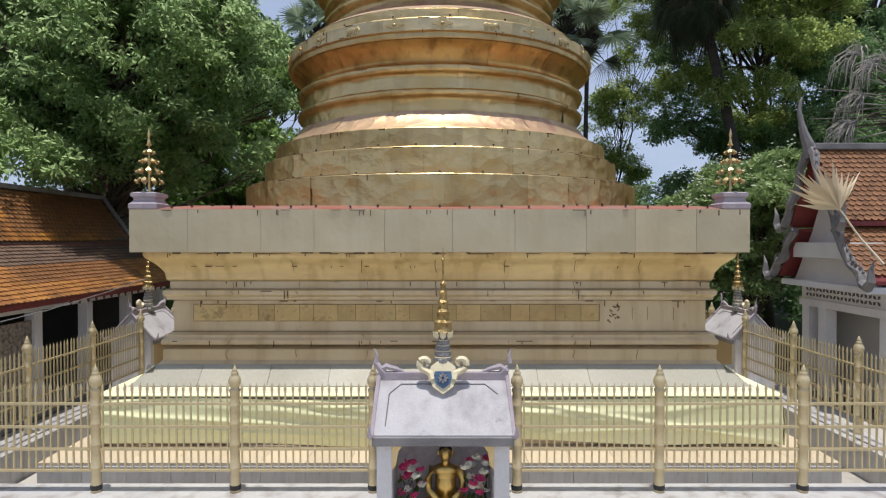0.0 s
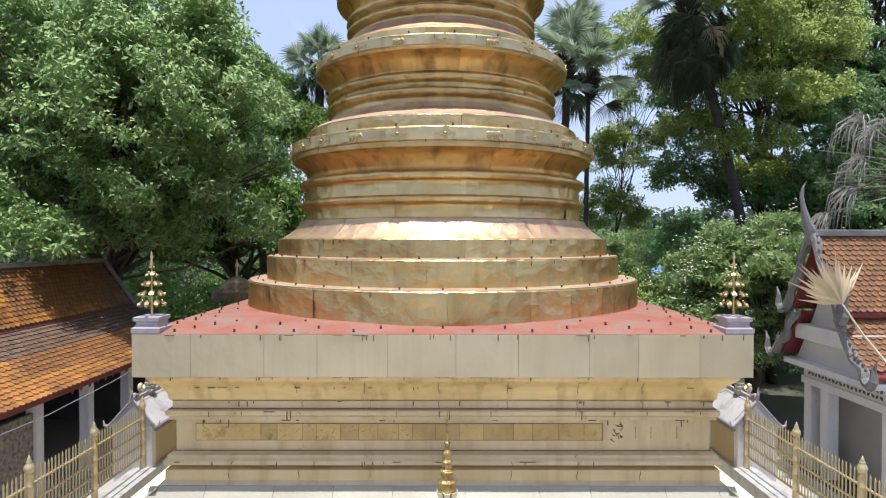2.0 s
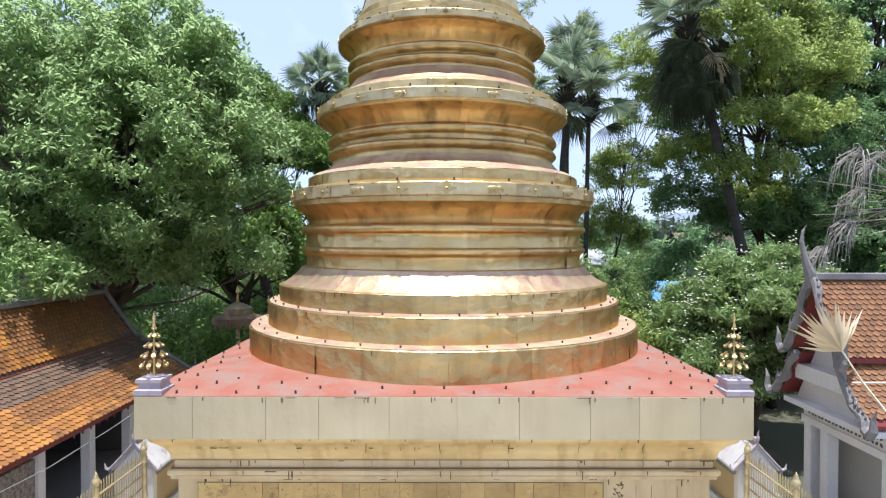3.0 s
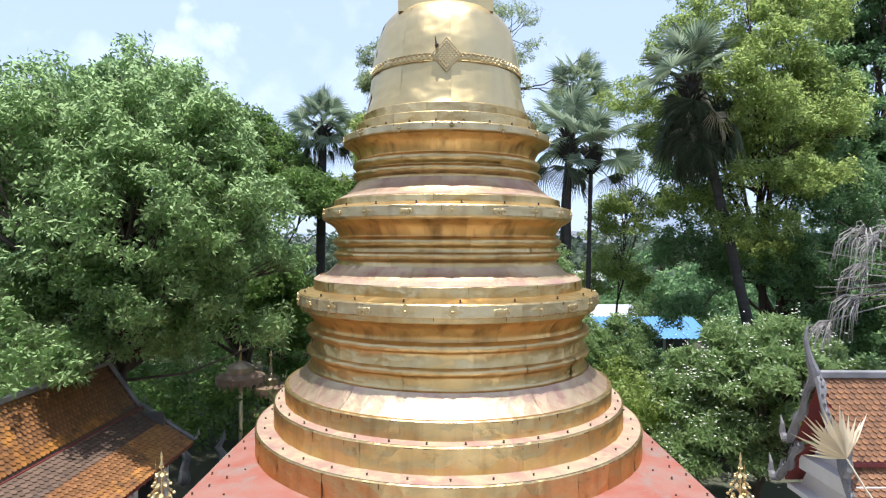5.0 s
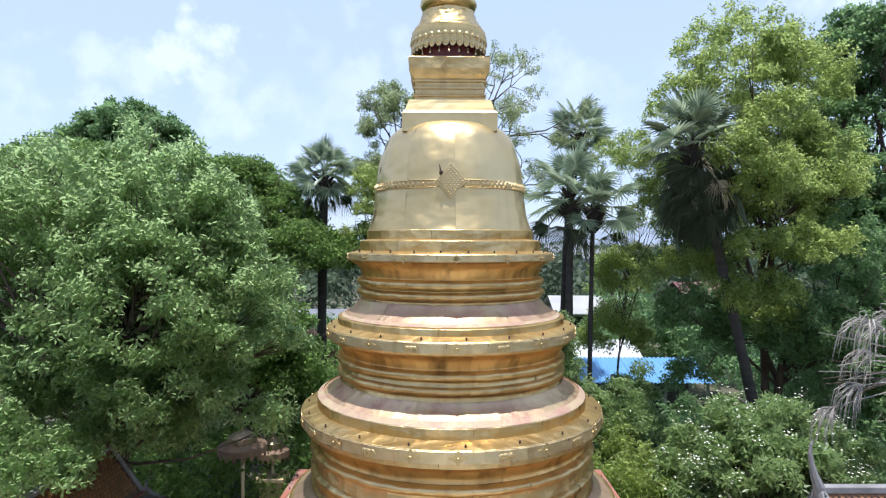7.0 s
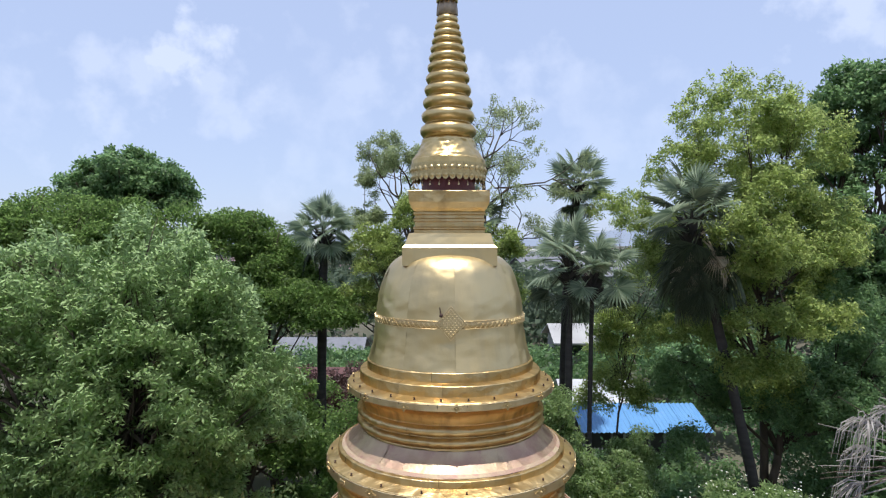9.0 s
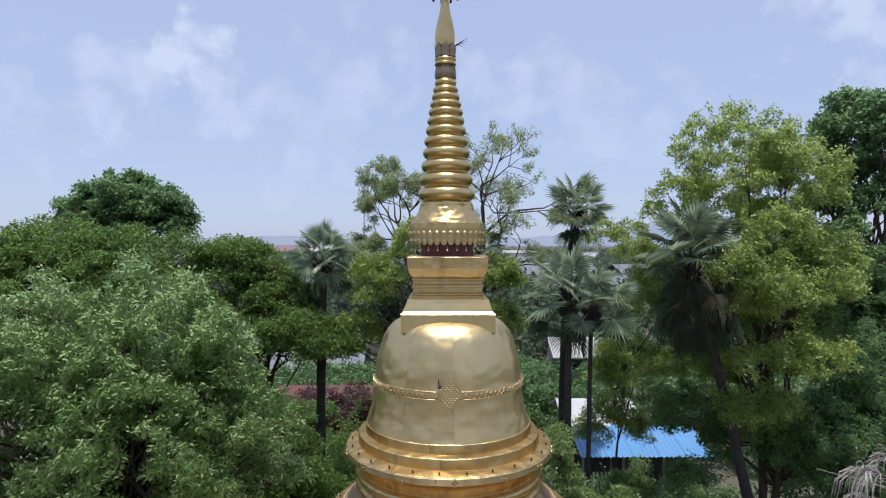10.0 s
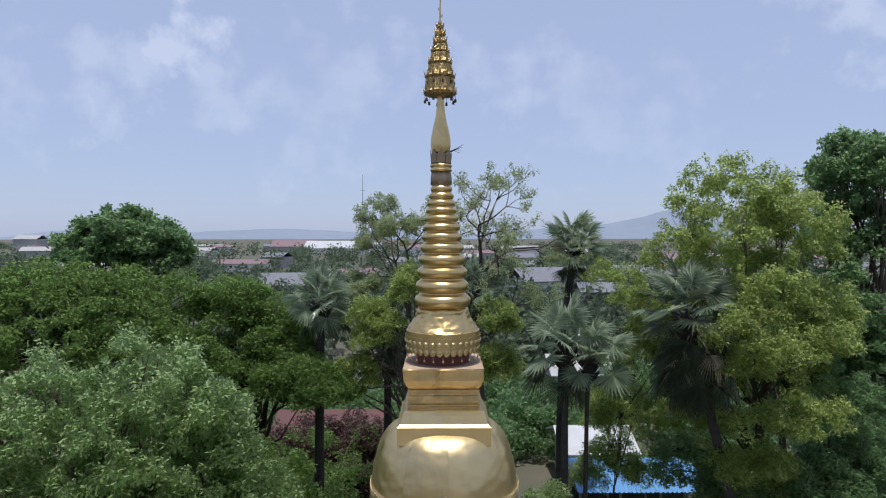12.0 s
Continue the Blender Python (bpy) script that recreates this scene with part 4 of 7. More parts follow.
# a bird-like dark spike by the diamond, built as bent bracket and ball, and a twig rooted under the bud
bm = bmesh.new()
tube(bm, [(-0.27, -1.60, BZ + 0.17 - Z0), (-0.27, -1.72, BZ + 0.21 - Z0), (-0.29, -1.74, BZ + 0.36 - Z0)], [0.02, 0.02, 0.008], 5)
r = bmesh.ops.create_icosphere(bm, subdivisions=1, radius=0.045)
bmesh.ops.translate(bm, vec=(-0.26, -1.72, BZ + 0.2 - Z0), verts=r["verts"])
part("bracket", bm, BOLT, bell, "small dark bent spike with a round knob")
bm = bmesh.new()
for k in range(4):
    p = Vector((HX + 0.2, 0, Z1 + 0.74 - Z0))
    q = p + Vector((0.12 + 0.03 * k, -0.03 * k, 0.03 + 0.02 * k))
    tube(bm, [p, q, q + Vector((0.13, 0.02 * k - 0.03, 0.05 * k - 0.07))], [0.012, 0.008, 0.002], 4)
tagged(new("weed_twig", mesh_of("weed_twig", bm, BARK)), "bare weed twig growing from the spire", "twig").matrix_basis = pose(AX, AY, Z0)

# relief panels in a row on the body wall, dark joints between the mouldings, open seams
PANEL = material("tarnished_relief_panel", (0.58, 0.42, 0.19), 0.45, 0.6, (0.46, 0.31, 0.13), 2.0, 0.8, 0.5, 12.0, (0.26, 0.17, 0.08), 3.0, 0.58, each=0.14, deep=0.03)
RUST = material("rusty_joint", (0.25, 0.17, 0.085), 0.8, 0.0, (0.16, 0.10, 0.05), 3.0, 0.8)
for r, z in ((4.156, 1.558), (4.146, 1.782), (4.126, 2.262), (4.206, 2.442), (4.166, 2.562)):
    tier("joint", [(r, z - 0.003), (r, z + 0.003)], RUST, "rusty open joint", square=True, dent=0)
for k in range(3):
    turn = Matrix.Rotation((0, -math.pi / 2, math.pi / 2)[k], 4, "Z")
    rng = random.Random(21 + k)
    o = part("strip_backing", boxed(-3.82, 2.48, -4.124, -4.11, 1.935 - Z0, 2.205 - Z0), RUST, chedi, "dull backing of the relief strip")
    o.matrix_basis = turn
    x = -3.81
    widths = [1.0]
    while x < 2.35:
        w = min(widths.pop() if widths else rng.uniform(0.20, 0.52), 2.47 - x)
        bm = boxed(x, x + w - 0.006, -4.130 - 0.004 * rng.random(), -4.118, 1.945 - Z0, 2.195 - Z0, 0.004)
        for j in range(int(w * 16)):
            # low relief of leaf curls
            u, v = x + 0.03 + (w - 0.07) * rng.random(), 1.975 + 0.19 * rng.random() - Z0
            tube(bm, [(u, -4.131, v), (u + rng.uniform(-0.03, 0.03), -4.137, v + rng.uniform(-0.03, 0.03)), (u + rng.uniform(-0.05, 0.05), -4.131, v + rng.uniform(-0.04, 0.04))], 0.006, 3)
        o = part("relief_panel", bm, PANEL, chedi)
        o.matrix_basis = turn
        x += w
    for x in (2.98, 3.22, 3.62):
        o = part("seam", boxed(x, x + 0.008, -4.124, -4.11, 1.96 - Z0, 2.15 - Z0), RUST, chedi, "rusty open seam")
        o.matrix_basis = turn
    bm = bmesh.new()
    for j in range(16):
        x, z = 2.60 + 0.19 * rng.random(), 1.96 + 0.22 * rng.random()
        tube(bm, [(x, -4.123, z - Z0), (x + rng.uniform(-0.04, 0.04), -4.128, z + rng.uniform(-0.04, 0.04) - Z0), (x + rng.uniform(-0.05, 0.05), -4.123, z + rng.uniform(-0.05, 0.05) - Z0)], 0.007, 4)
    o = part("relief_curl", bm, RUST, chedi, "dark tarnished relief curls")
    o.matrix_basis = turn
    rng = random.Random(5 + k)
    # cracks where the sheets of the mouldings meet, a metre apart
    for x in (-3.22, -2.21, -1.15, -0.03, 1.0, 2.03, 3.06):
        for z0, z1, r in ((2.446, 2.556, 4.161), (2.365, 2.415, 4.242), (1.605, 1.655, 4.262), (1.70, 1.74, 4.222), (1.37, 1.51, 4.242), (2.70, 2.98, 4.30)):
            if rng.random() < 0.28:
                continue
            u = x + rng.uniform(-0.05, 0.05)
            pts = [(u + rng.uniform(-0.02, 0.02), -r - (0.001 if r != 4.30 else -0.06 + 0.20 * t), z0 + (z1 - z0) * t - Z0) for t in (0, 0.35, 0.7, 1.0)]
            o = part("seam", tube(bmesh.new(), pts, 0.004 + 0.003 * rng.random(), 4), RUST, chedi, "rusty open seam")
            o.matrix_basis = turn
    # dark nicks under the slab's edge
    for i in range(18):
        x, w = rng.uniform(-4.3, 4.3), rng.uniform(0.02, 0.18)
        o = part("nick", boxed(x, x + w, -4.452, -4.43, 2.985 + 0.02 * rng.random() - Z0, 3.012 - Z0), SEAM, chedi, "dark gap under the slab edge")
        o.matrix_basis = turn


def corner_finial(x, y, z):
    t = thing("flower_finial", "gilded flower-tree finial in a stepped lilac-grey pot", "finial", (x, y, z), group="corner finials")
    pot = part("pot", lathe([(0.20, 0), (0.21, 0.02), (0.21, 0.08), (0.18, 0.10), (0.16, 0.13), (0.16, 0.17), (0.19, 0.19), (0.19, 0.24), (0.12, 0.26)], 12, square=True), LILAC, t, "stepped lilac-grey cement pot")
    part("stem", tube(bmesh.new(), [(0, 0, 0.2), (0, 0, 1.12)], [0.02, 0.006], 6), FINIAL, t)
    bm = bmesh.new()
    plate(bm, [(0, 0), (0.035, 0.03), (0.045, 0.075), (0.0, 0.12), (-0.045, 0.075), (-0.035, 0.03)], 0.01, pose(0, -0.06, 0, -35, 0, 0))
    r = bmesh.ops.create_icosphere(bm, subdivisions=1, radius=0.034)
    bmesh.ops.translate(bm, vec=(0, -0.055, 0.02), verts=r["verts"])
    tube(bm, [(0, 0, -0.02), (0, -0.055, 0.02)], 0.007, 4)
    bloom = mesh_of("bloom", bm, FINIAL)
    for k, (zz, r, n) in enumerate(((0.40, 0.205, 8), (0.55, 0.19, 8), (0.70, 0.15, 7), (0.84, 0.105, 6), (0.96, 0.05, 4))):
        for i in range(n):
            o = new("bloom", bloom)
            o.parent = t
            s = 0.82 - 0.05 * k
            o.matrix_basis = Matrix.Rotation(2 * math.pi * (i + 0.5 * (k % 2)) / n, 4, "Z") @ pose(0, -r + 0.06, zz) @ Matrix.Diagonal((s, s, s, 1))
    part("tip", lathe([(0.03, 1.0), (0.012, 1.08), (0.025, 1.12), (0.004, 1.22)], 8), FINIAL, t)
    return t


cf = corner_finial(AX - 4.37, AY - 4.36, 3.652)
copy_thing(cf, pose(AX + 4.37, AY - 4.36, 3.652))

# yellow cloth wrapped round the plinth: loose hanging sheet with long slanting folds
cloth = thing("wrap_cloth", "pale yellow cloth wrapped round the plinth in loose folds", "cloth", (AX, AY, 0.17))
for k, turn in enumerate((0, -math.pi / 2, math.pi / 2)):
    rng = random.Random(60 + k)
    folds = [(rng.uniform(-4.6, 4.6), rng.uniform(0.42, 0.92), rng.uniform(-0.16, 0.16), rng.uniform(0.02, 0.05), rng.uniform(0.01, 0.032), rng.uniform(0.8, 2.6)) for _ in range(15)]
    bm = bmesh.new()
    nx, nz, half = 220, 34, 4.9
    grid = []
    for i in range(nx + 1):
        u = -half + 2 * half * i / nx
        row = []
        top = 0.955 - 0.03 * abs(math.sin(u * 0.9 + k)) - (0.05 * max(0.0, noise.noise(Vector((u * 0.5, k, 3)))))
        bottom = 0.30 + 0.06 * noise.noise(Vector((u * 0.5, k * 4, 0))) + 0.03 * math.sin(u * 0.8 + k)
        for j in range(nz + 1):
            t = j / nz
            z = top + (bottom - top) * t
            out = 4.885 + 0.02 * math.sin(t * math.pi) + 0.05 * t * noise.noise(Vector((u * 0.4 + 3 * k, z * 1.5, 1.7)))
            for u0, z0, sl, wd, amp, reach in folds:
                d = (z - z0 - sl * (u - u0)) / wd
                if abs(d) < 4:
                    out += amp * math.exp(-d * d) * math.exp(-((u - u0) / reach) ** 2)
            row.append(bm.verts.new((u * out / 4.9, -out, z - 0.17)))
        grid.append(row)
    for a, b in zip(grid, grid[1:]):
        for j in range(len(a) - 1):
            bm.faces.new((a[j], b[j], b[j + 1], a[j + 1]))
    o = part("cloth_side", bm, CLOTH, cloth, "", True)
    o.matrix_basis = Matrix.Rotation(turn, 4, "Z")
    bm = bmesh.new()
    box(bm, -4.88, 4.88, -4.90, -4.70, 0.965 - 0.17 + 0.004 * k, 0.985 - 0.17 + 0.004 * k, 0.004)
    o = part("cloth_top", bm, CLOTH, cloth)
    o.matrix_basis = Matrix.Rotation(turn, 4, "Z")


# dark lap marks and nail drips where the sheets overlap
lap_mesh = mesh_of("lap_mark", boxed(-0.5, 0.5, -0.006, 0.004, -0.5, 0.5, 0.0), SEAM)


def lap_marks(parent, r, z, n, seed, drip=0.3, fall=0.09):
    rng = random.Random(seed)
    for i in range(n):
        a = radians(-165 + 150 * rng.random())
        w, h = (rng.uniform(0.008, 0.014), rng.uniform(0.4, 1.0) * fall) if rng.random() < drip else (rng.uniform(0.04, 0.20), rng.uniform(0.006, 0.014))
        o = new("lap_mark", lap_mesh)
        o.parent = parent
        o.matrix_basis = pose(lean(z), 0, 0) @ Matrix.Rotation(a + math.pi / 2, 4, "Z") @ pose(0, -r, z - h / 2 - Z0) @ Matrix.Diagonal((w, 1, h, 1))


for ob, r, z, n, seed in ((d1, 4.142, 4.222, 26, 1), (d2, 3.772, 4.697, 24, 2), (d3, 3.542, 5.047, 22, 3), (rim_a, 3.272, 6.947, 20, 4), (rim_a, 3.272, 6.755, 16, 5),
                          (rim_b, 2.732, 8.692, 16, 6), (rim_c, 2.272, 10.257, 12, 7)):
    lap_marks(ob, r, z, n, seed)


def square_marks(parent, half, z, n, seed, drip=0.45, fall=0.10, long=0.25):
    """Dark lap marks, nail runs and drips along a straight edge of the base's front."""
    rng = random.Random(seed)
    for i in range(n):
        w, h = (rng.uniform(0.008, 0.016), rng.uniform(0.3, 1.0) * fall) if rng.random() < drip else (rng.uniform(0.04, long), rng.uniform(0.006, 0.014))
        o = new("lap_mark", lap_mesh)
        o.parent = parent
        o.matrix_basis = pose(rng.uniform(-half, half) * 0.98, -half, z - h / 2 - Z0) @ Matrix.Diagonal((w, 1, h, 1))


square_marks(slab_core, 4.572, 3.640, 26, 21, 0.7, 0.09)
square_marks(slab_core, 4.440, 2.995, 34, 22, 0.35, 0.07, 0.4)
square_marks(slab_core, 4.30, 2.80, 16, 23, 0.5, 0.05, 0.10)
square_marks(slab_core, 4.165, 2.552, 14, 24, 0.7, 0.08)
square_marks(slab_core, 4.242, 2.418, 16, 25, 0.75, 0.14)
square_marks(slab_core, 4.125, 2.255, 14, 26, 0.6, 0.12)
square_marks(slab_core, 4.262, 1.655, 14, 27, 0.75, 0.10)

# ---- fence ----
post_mesh = mesh_of("post", lathe([(0.058, 0.0), (0.062, 0.02), (0.062, 0.04), (0.056, 0.05), (0.056, 0.27), (0.063, 0.28), (0.063, 0.30), (0.056, 0.31), (0.056, 0.55),
                                   (0.063, 0.56), (0.063, 0.575), (0.056, 0.585), (0.056, 0.80), (0.063, 0.81), (0.063, 0.825), (0.056, 0.835), (0.056, 1.02), (0.063, 1.03),
                                   (0.063, 1.045), (0.056, 1.055), (0.056, 1.19), (0.064, 1.20), (0.064, 1.225), (0.048, 1.24), (0.05, 1.26), (0.066, 1.28), (0.074, 1.31),
                                   (0.072, 1.34), (0.058, 1.375), (0.04, 1.40), (0.044, 1.41), (0.044, 1.425), (0.026, 1.44), (0.03, 1.45), (0.028, 1.465), (0.012, 1.49), (0.003, 1.52)], 16), FENCE)
post_mesh.polygons.foreach_set("use_smooth", [True] * len(post_mesh.polygons))
tape_mesh = mesh_of("tape", lathe([(0.0655, 0.03), (0.0655, 0.085)], 16), BAND)
bm = boxed(-0.009, 0.009, -0.009, 0.009, 0.24, 1.20)
tip = [bm.verts.new(p) for p in ((-0.012, -0.007, 1.20), (0.012, -0.007, 1.20), (0.012, 0.007, 1.20), (-0.012, 0.007, 1.20))]
mid = [bm.verts.new(p) for p in ((-0.015, -0.008, 1.235), (0.015, -0.008, 1.235), (0.015, 0.008, 1.235), (-0.015, 0.008, 1.235))]
top = bm.verts.new((0, 0, 1.31))
for i in range(4):
    bm.faces.new((tip[i], tip[(i + 1) % 4], mid[(i + 1) % 4], mid[i]))
    bm.faces.new((mid[i], mid[(i + 1) % 4], top))
bar_mesh = mesh_of("bar", bm, FENCE)


def fence(at, turn, posts, label, gap=None, tape=False):
    """posts: places along the fence. gap: a stretch left open for a shrine."""
    t = thing("fence", label, "fence", at, turn, group="fences round the chedi")
    for x in posts:
        o = new("post", post_mesh)
        o.parent, o.location = t, (x, 0, 0)
        if tape:
            b = new("tape", tape_mesh)
            b.parent = o
            tagged(b, "band of black tape")
    for a, b in zip(posts, posts[1:]):
        if gap and a < gap[1] and b > gap[0]:
            continue
        for z in (0.255, 0.51, 0.775, 1.05):
            part("rail", boxed(a + 0.05, b - 0.05, -0.018, 0.018, z - 0.014, z + 0.014), FENCE, t)
        n = int((b - a - 0.06) / 0.0875)
        for i in range(n):
            o = new("bar", bar_mesh)
            o.parent = t
            rng = random.Random(int(a * 1000) + i)
            o.matrix_basis = pose(a + (b - a) * (i + 1) / (n + 1), 0, (rng.random() - 0.5) * 0.012, 0, (rng.random() - 0.5) * 0.8, 0)
    return t


fence((0, FY0, 0.2), 0, [-5.82, -4.13, -2.475, -0.83, 0.88, 2.575, 4.285, 5.95], "gold-painted steel fence with spear bars on the front wall", (-0.8, 0.8), True)
fence((-FX, 0, 0.2), 90, [7.3, 9.1, 10.8, 12.53, 14.1, 15.8], "gold-painted steel side fence with spear bars and turned posts", (12.9, 13.7))
fence((FX, 0, 0.2), 90, [7.3, 9.1, 10.8, 12.53, 14.1, 15.8], "gold-painted steel side fence with spear bars and turned posts", (12.9, 13.7))

# ---- the small shrines in the fence ----


def chofa(bm, x, z, s, flip=1, y=0.0):
    """A curled horn at a ridge's end."""
    tube(bm, [(x, y, z), (x + 0.05 * s * flip, y, z + 0.05 * s), (x + 0.10 * s * flip, y, z + 0.13 * s), (x + 0.09 * s * flip, y, z + 0.22 * s), (x + 0.13 * s * flip, y, z + 0.31 * s)],
         [0.045 * s, 0.05 * s, 0.035 * s, 0.022 * s, 0.006 * s], 6)


def shrine(at, turn, facing_label):
    t = thing("shrine", facing_label, "shrine", at, turn, group="shrines in the fence")
    # body: side walls, back and base
    part("base", boxed(-0.76, 0.76, -0.50, 0.46, -0.55, -0.34, 0.015), WHITE, t)
    for s in (-1, 1):
        a, b = sorted((s * 0.56, s * 0.72))
        bm = boxed(a, b, -0.43, 0.40, -0.34, 0.97, 0.008)
        part("side_wall", bm, WHITE, t)
    part("back_wall", boxed(-0.56, 0.56, 0.30, 0.40, -0.34, 0.97), TAN, t, "tan painted back wall")
    part("lining", boxed(-0.555, 0.555, 0.27, 0.296, -0.27, 0.96), material("flowered_lining", (0.62, 0.58, 0.58), 0.6, 0.0, (0.45, 0.38, 0.42), 12.0, 0.8), t, "pale flowered lining")
    part("floor_slab", boxed(-0.56, 0.56, -0.45, 0.27, -0.34, -0.28), MARBLE, t)
    # gables: triangles in the side planes, ribbed
    for s in (-1, 1):
        bm = bmesh.new()
        plate(bm, [(-0.44, 0.97), (0.44, 0.97), (0.0, 1.43)], 0.1, pose(s * 0.64, 0, 0, 0, 0, 90))
        g = part("gable", bm, WHITE, t)
        for k in range(9):
            y = -0.36 + 0.09 * k
            part("rib", boxed(s * 0.72 - 0.012, s * 0.72 + 0.012, y - 0.012, y + 0.012, 0.0, 0.90 + (0.46 - abs(y)) * 0.9), WHITE, g)
    # two roof slopes with a thick eave
    for s in (-1, 1):
        bm = bmesh.new()
        top = [(-0.73, 0.0, 1.52), (0.73, 0.0, 1.52)]
        bot = [(-0.76, s * 0.50, 1.0), (0.76, s * 0.50, 1.0)]
        v = [bm.verts.new(p) for p in (*top, *bot[::-1])]
        w = [bm.verts.new((p[0], p[1], p[2] - 0.09)) for p in (*top, *bot[::-1])]
        bm.faces.new(v)
        bm.faces.new(w[::-1])
        for i in range(4):
            bm.faces.new((v[i], w[i], w[(i + 1) % 4], v[(i + 1) % 4]))
        slope = part("roof_slope", bm, SHRINE_ROOF, t, "weathered white cement roof slope")
        lip = boxed(-0.765, 0.765, s * 0.50 - 0.035, s * 0.50 + 0.035, 0.89, 0.985, 0.008)
        part("eave", lip, RIDGE, t, "grey stained eave edge")
        # raised line drawn on the slope
        line = bmesh.new()
        pts = [(-0.63, 1.08), (-0.61, 1.36), (-0.48, 1.45), (0.48, 1.45), (0.62, 1.36)]
        pts3 = [(x, s * ((1.52 - z) / 1.04 + 0.004), z + 0.002) for x, z in pts]
        tube(line, pts3, 0.007, 4)
        part("roof_line", line, RIDGE, slope)
    bm = bmesh.new()
    box(bm, -0.75, 0.75, -0.035, 0.035, 1.48, 1.58, 0.012)
    part("ridge", bm, LILAC, t, "lilac cement ridge")
    for s in (-1, 1):
        bm = bmesh.new()
        chofa(bm, s * 0.68, 1.56, 0.95, s)
        tube(bm, [(s * 0.44, 0, 1.57), (s * 0.54, 0, 1.61), (s * 0.66, 0, 1.64), (s * 0.74, 0, 1.60)], [0.012, 0.03, 0.04, 0.03], 6)
        part("ridge_horn", bm, LILAC, t, "curled lilac horn")
        for k in (-1, 1):
            bm = bmesh.new()
            tube(bm, [(s * 0.74, 0, 1.55), (s * 0.755, k * 0.2, 1.33), (s * 0.765, k * 0.42, 1.09), (s * 0.77, k * 0.53, 0.99)], [0.026, 0.024, 0.022, 0.022], 6)
            tube(bm, [(s * 0.77, k * 0.51, 0.99), (s * 0.785, k * 0.58, 1.02), (s * 0.785, k * 0.60, 1.13)], [0.035, 0.03, 0.006], 6)
            part("bargeboard", bm, LILAC, t, "lilac cement bargeboard")
    # shield on the front slope with two scrolls
    bm = bmesh.new()
    plate(bm, [(0, 0), (0.10, 0.07), (0.14, 0.17), (0.12, 0.27), (0.05, 0.32), (-0.05, 0.32), (-0.12, 0.27), (-0.14, 0.17), (-0.10, 0.07)], 0.06, pose(0, -0.175, 1.36, -18, 0, 0) @ Matrix.Scale(1.15, 4))
    sh = part("shield", bm, CREAM, t, "cream cement shield")
    bm = bmesh.new()
    plate(bm, [(0, 0.05), (0.07, 0.10), (0.09, 0.17), (0.08, 0.22), (-0.08, 0.22), (-0.09, 0.17), (-0.07, 0.10)], 0.08, pose(0, -0.18, 1.36, -18, 0, 0) @ Matrix.Scale(1.15, 4))
    part("mosaic", bm, BLUE_GLASS, sh, "blue glass mosaic")
    bm = bmesh.new()
    for k in range(8):
        plate(bm, [(0, 0.01), (0.018, 0.03), (0, 0.055), (-0.018, 0.03)], 0.09, pose(0, -0.145, 1.535, -18, 0, 0) @ Matrix.Scale(1.15, 4) @ pose(0, 0, 0, 0, 45 * k, 0))
    part("star", bm, MIRROR, sh, "silver mosaic flower")
    for s in (-1, 1):
        bm = bmesh.new()
        pts = []
        for k in range(15):
            a = math.pi * (1.5 - k / 14 * 1.9)
            r = 0.085 * (1 - k / 14 * 0.78)
            pts.append((s * (0.20 + r * math.cos(a) * -1), -0.10, 1.70 + r * math.sin(a)))
        tube(bm, [(s * 0.12, -0.15, 1.52), (s * 0.14, -0.12, 1.58), *pts], [0.042] * 8 + [0.036] * 5 + [0.028] * 4, 6)
        part("scroll", bm, CREAM, sh, "cream scroll")
    # spire on the ridge: mosaic bud, golden parasols and a needle
    for k, (z, r, h) in enumerate(((1.52, 0.125, 0.075), (1.605, 0.118, 0.07), (1.685, 0.11, 0.065), (1.76, 0.10, 0.06), (1.83, 0.09, 0.055), (1.895, 0.078, 0.05), (1.955, 0.066, 0.05))):
        ring = part("spire_bud", lathe([(r * 0.92, z), (r, z + h * 0.35), (r * 0.97, z + h * 0.8), (r * 0.86, z + h)], 16), MIRROR, t, "silver mosaic bud")
        part("bud_band", lathe([(r * 0.88, z + h), (r * 0.95, z + h + 0.004), (r * 0.9, z + h + 0.011)], 16), CREAM, ring)
    sp = part("parasol_stack", lathe([(0.03, 2.0), (0.10, 2.03), (0.115, 2.05), (0.10, 2.09), (0.10, 2.14), (0.11, 2.16), (0.07, 2.19), (0.075, 2.26), (0.085, 2.28), (0.055, 2.31), (0.058, 2.37),
                                      (0.066, 2.39), (0.042, 2.42), (0.045, 2.48), (0.052, 2.50), (0.03, 2.53), (0.03, 2.58), (0.038, 2.60), (0.014, 2.63), (0.01, 2.85), (0.022, 2.88),
                                      (0.008, 2.91), (0.004, 3.02)], 16), LACE, t, "gilded parasol stack with a needle")
    bm = bmesh.new()
    for k in range(8):
        plate(bm, [(-0.03, 0), (0.03, 0), (0.034, -0.05), (0.0, -0.08), (-0.034, -0.05)], 0.01, Matrix.Rotation(k * math.pi / 4, 4, "Z") @ pose(0, -0.115, 2.05, 10, 0, 0))
    part("fringe", bm, CREAM, sp, "cream petal fringe")
    return t


shrine((0.0, FY0 - 0.16, 0.09), 0, "small white cement shrine sheltering a golden seated statue")
shrine((-FX - 0.22, 13.3, 0.09), -90, "small white cement shrine set in the side fence")
shrine((FX + 0.22, 13.3, 0.09), 90, "small white cement shrine set in the side fence")

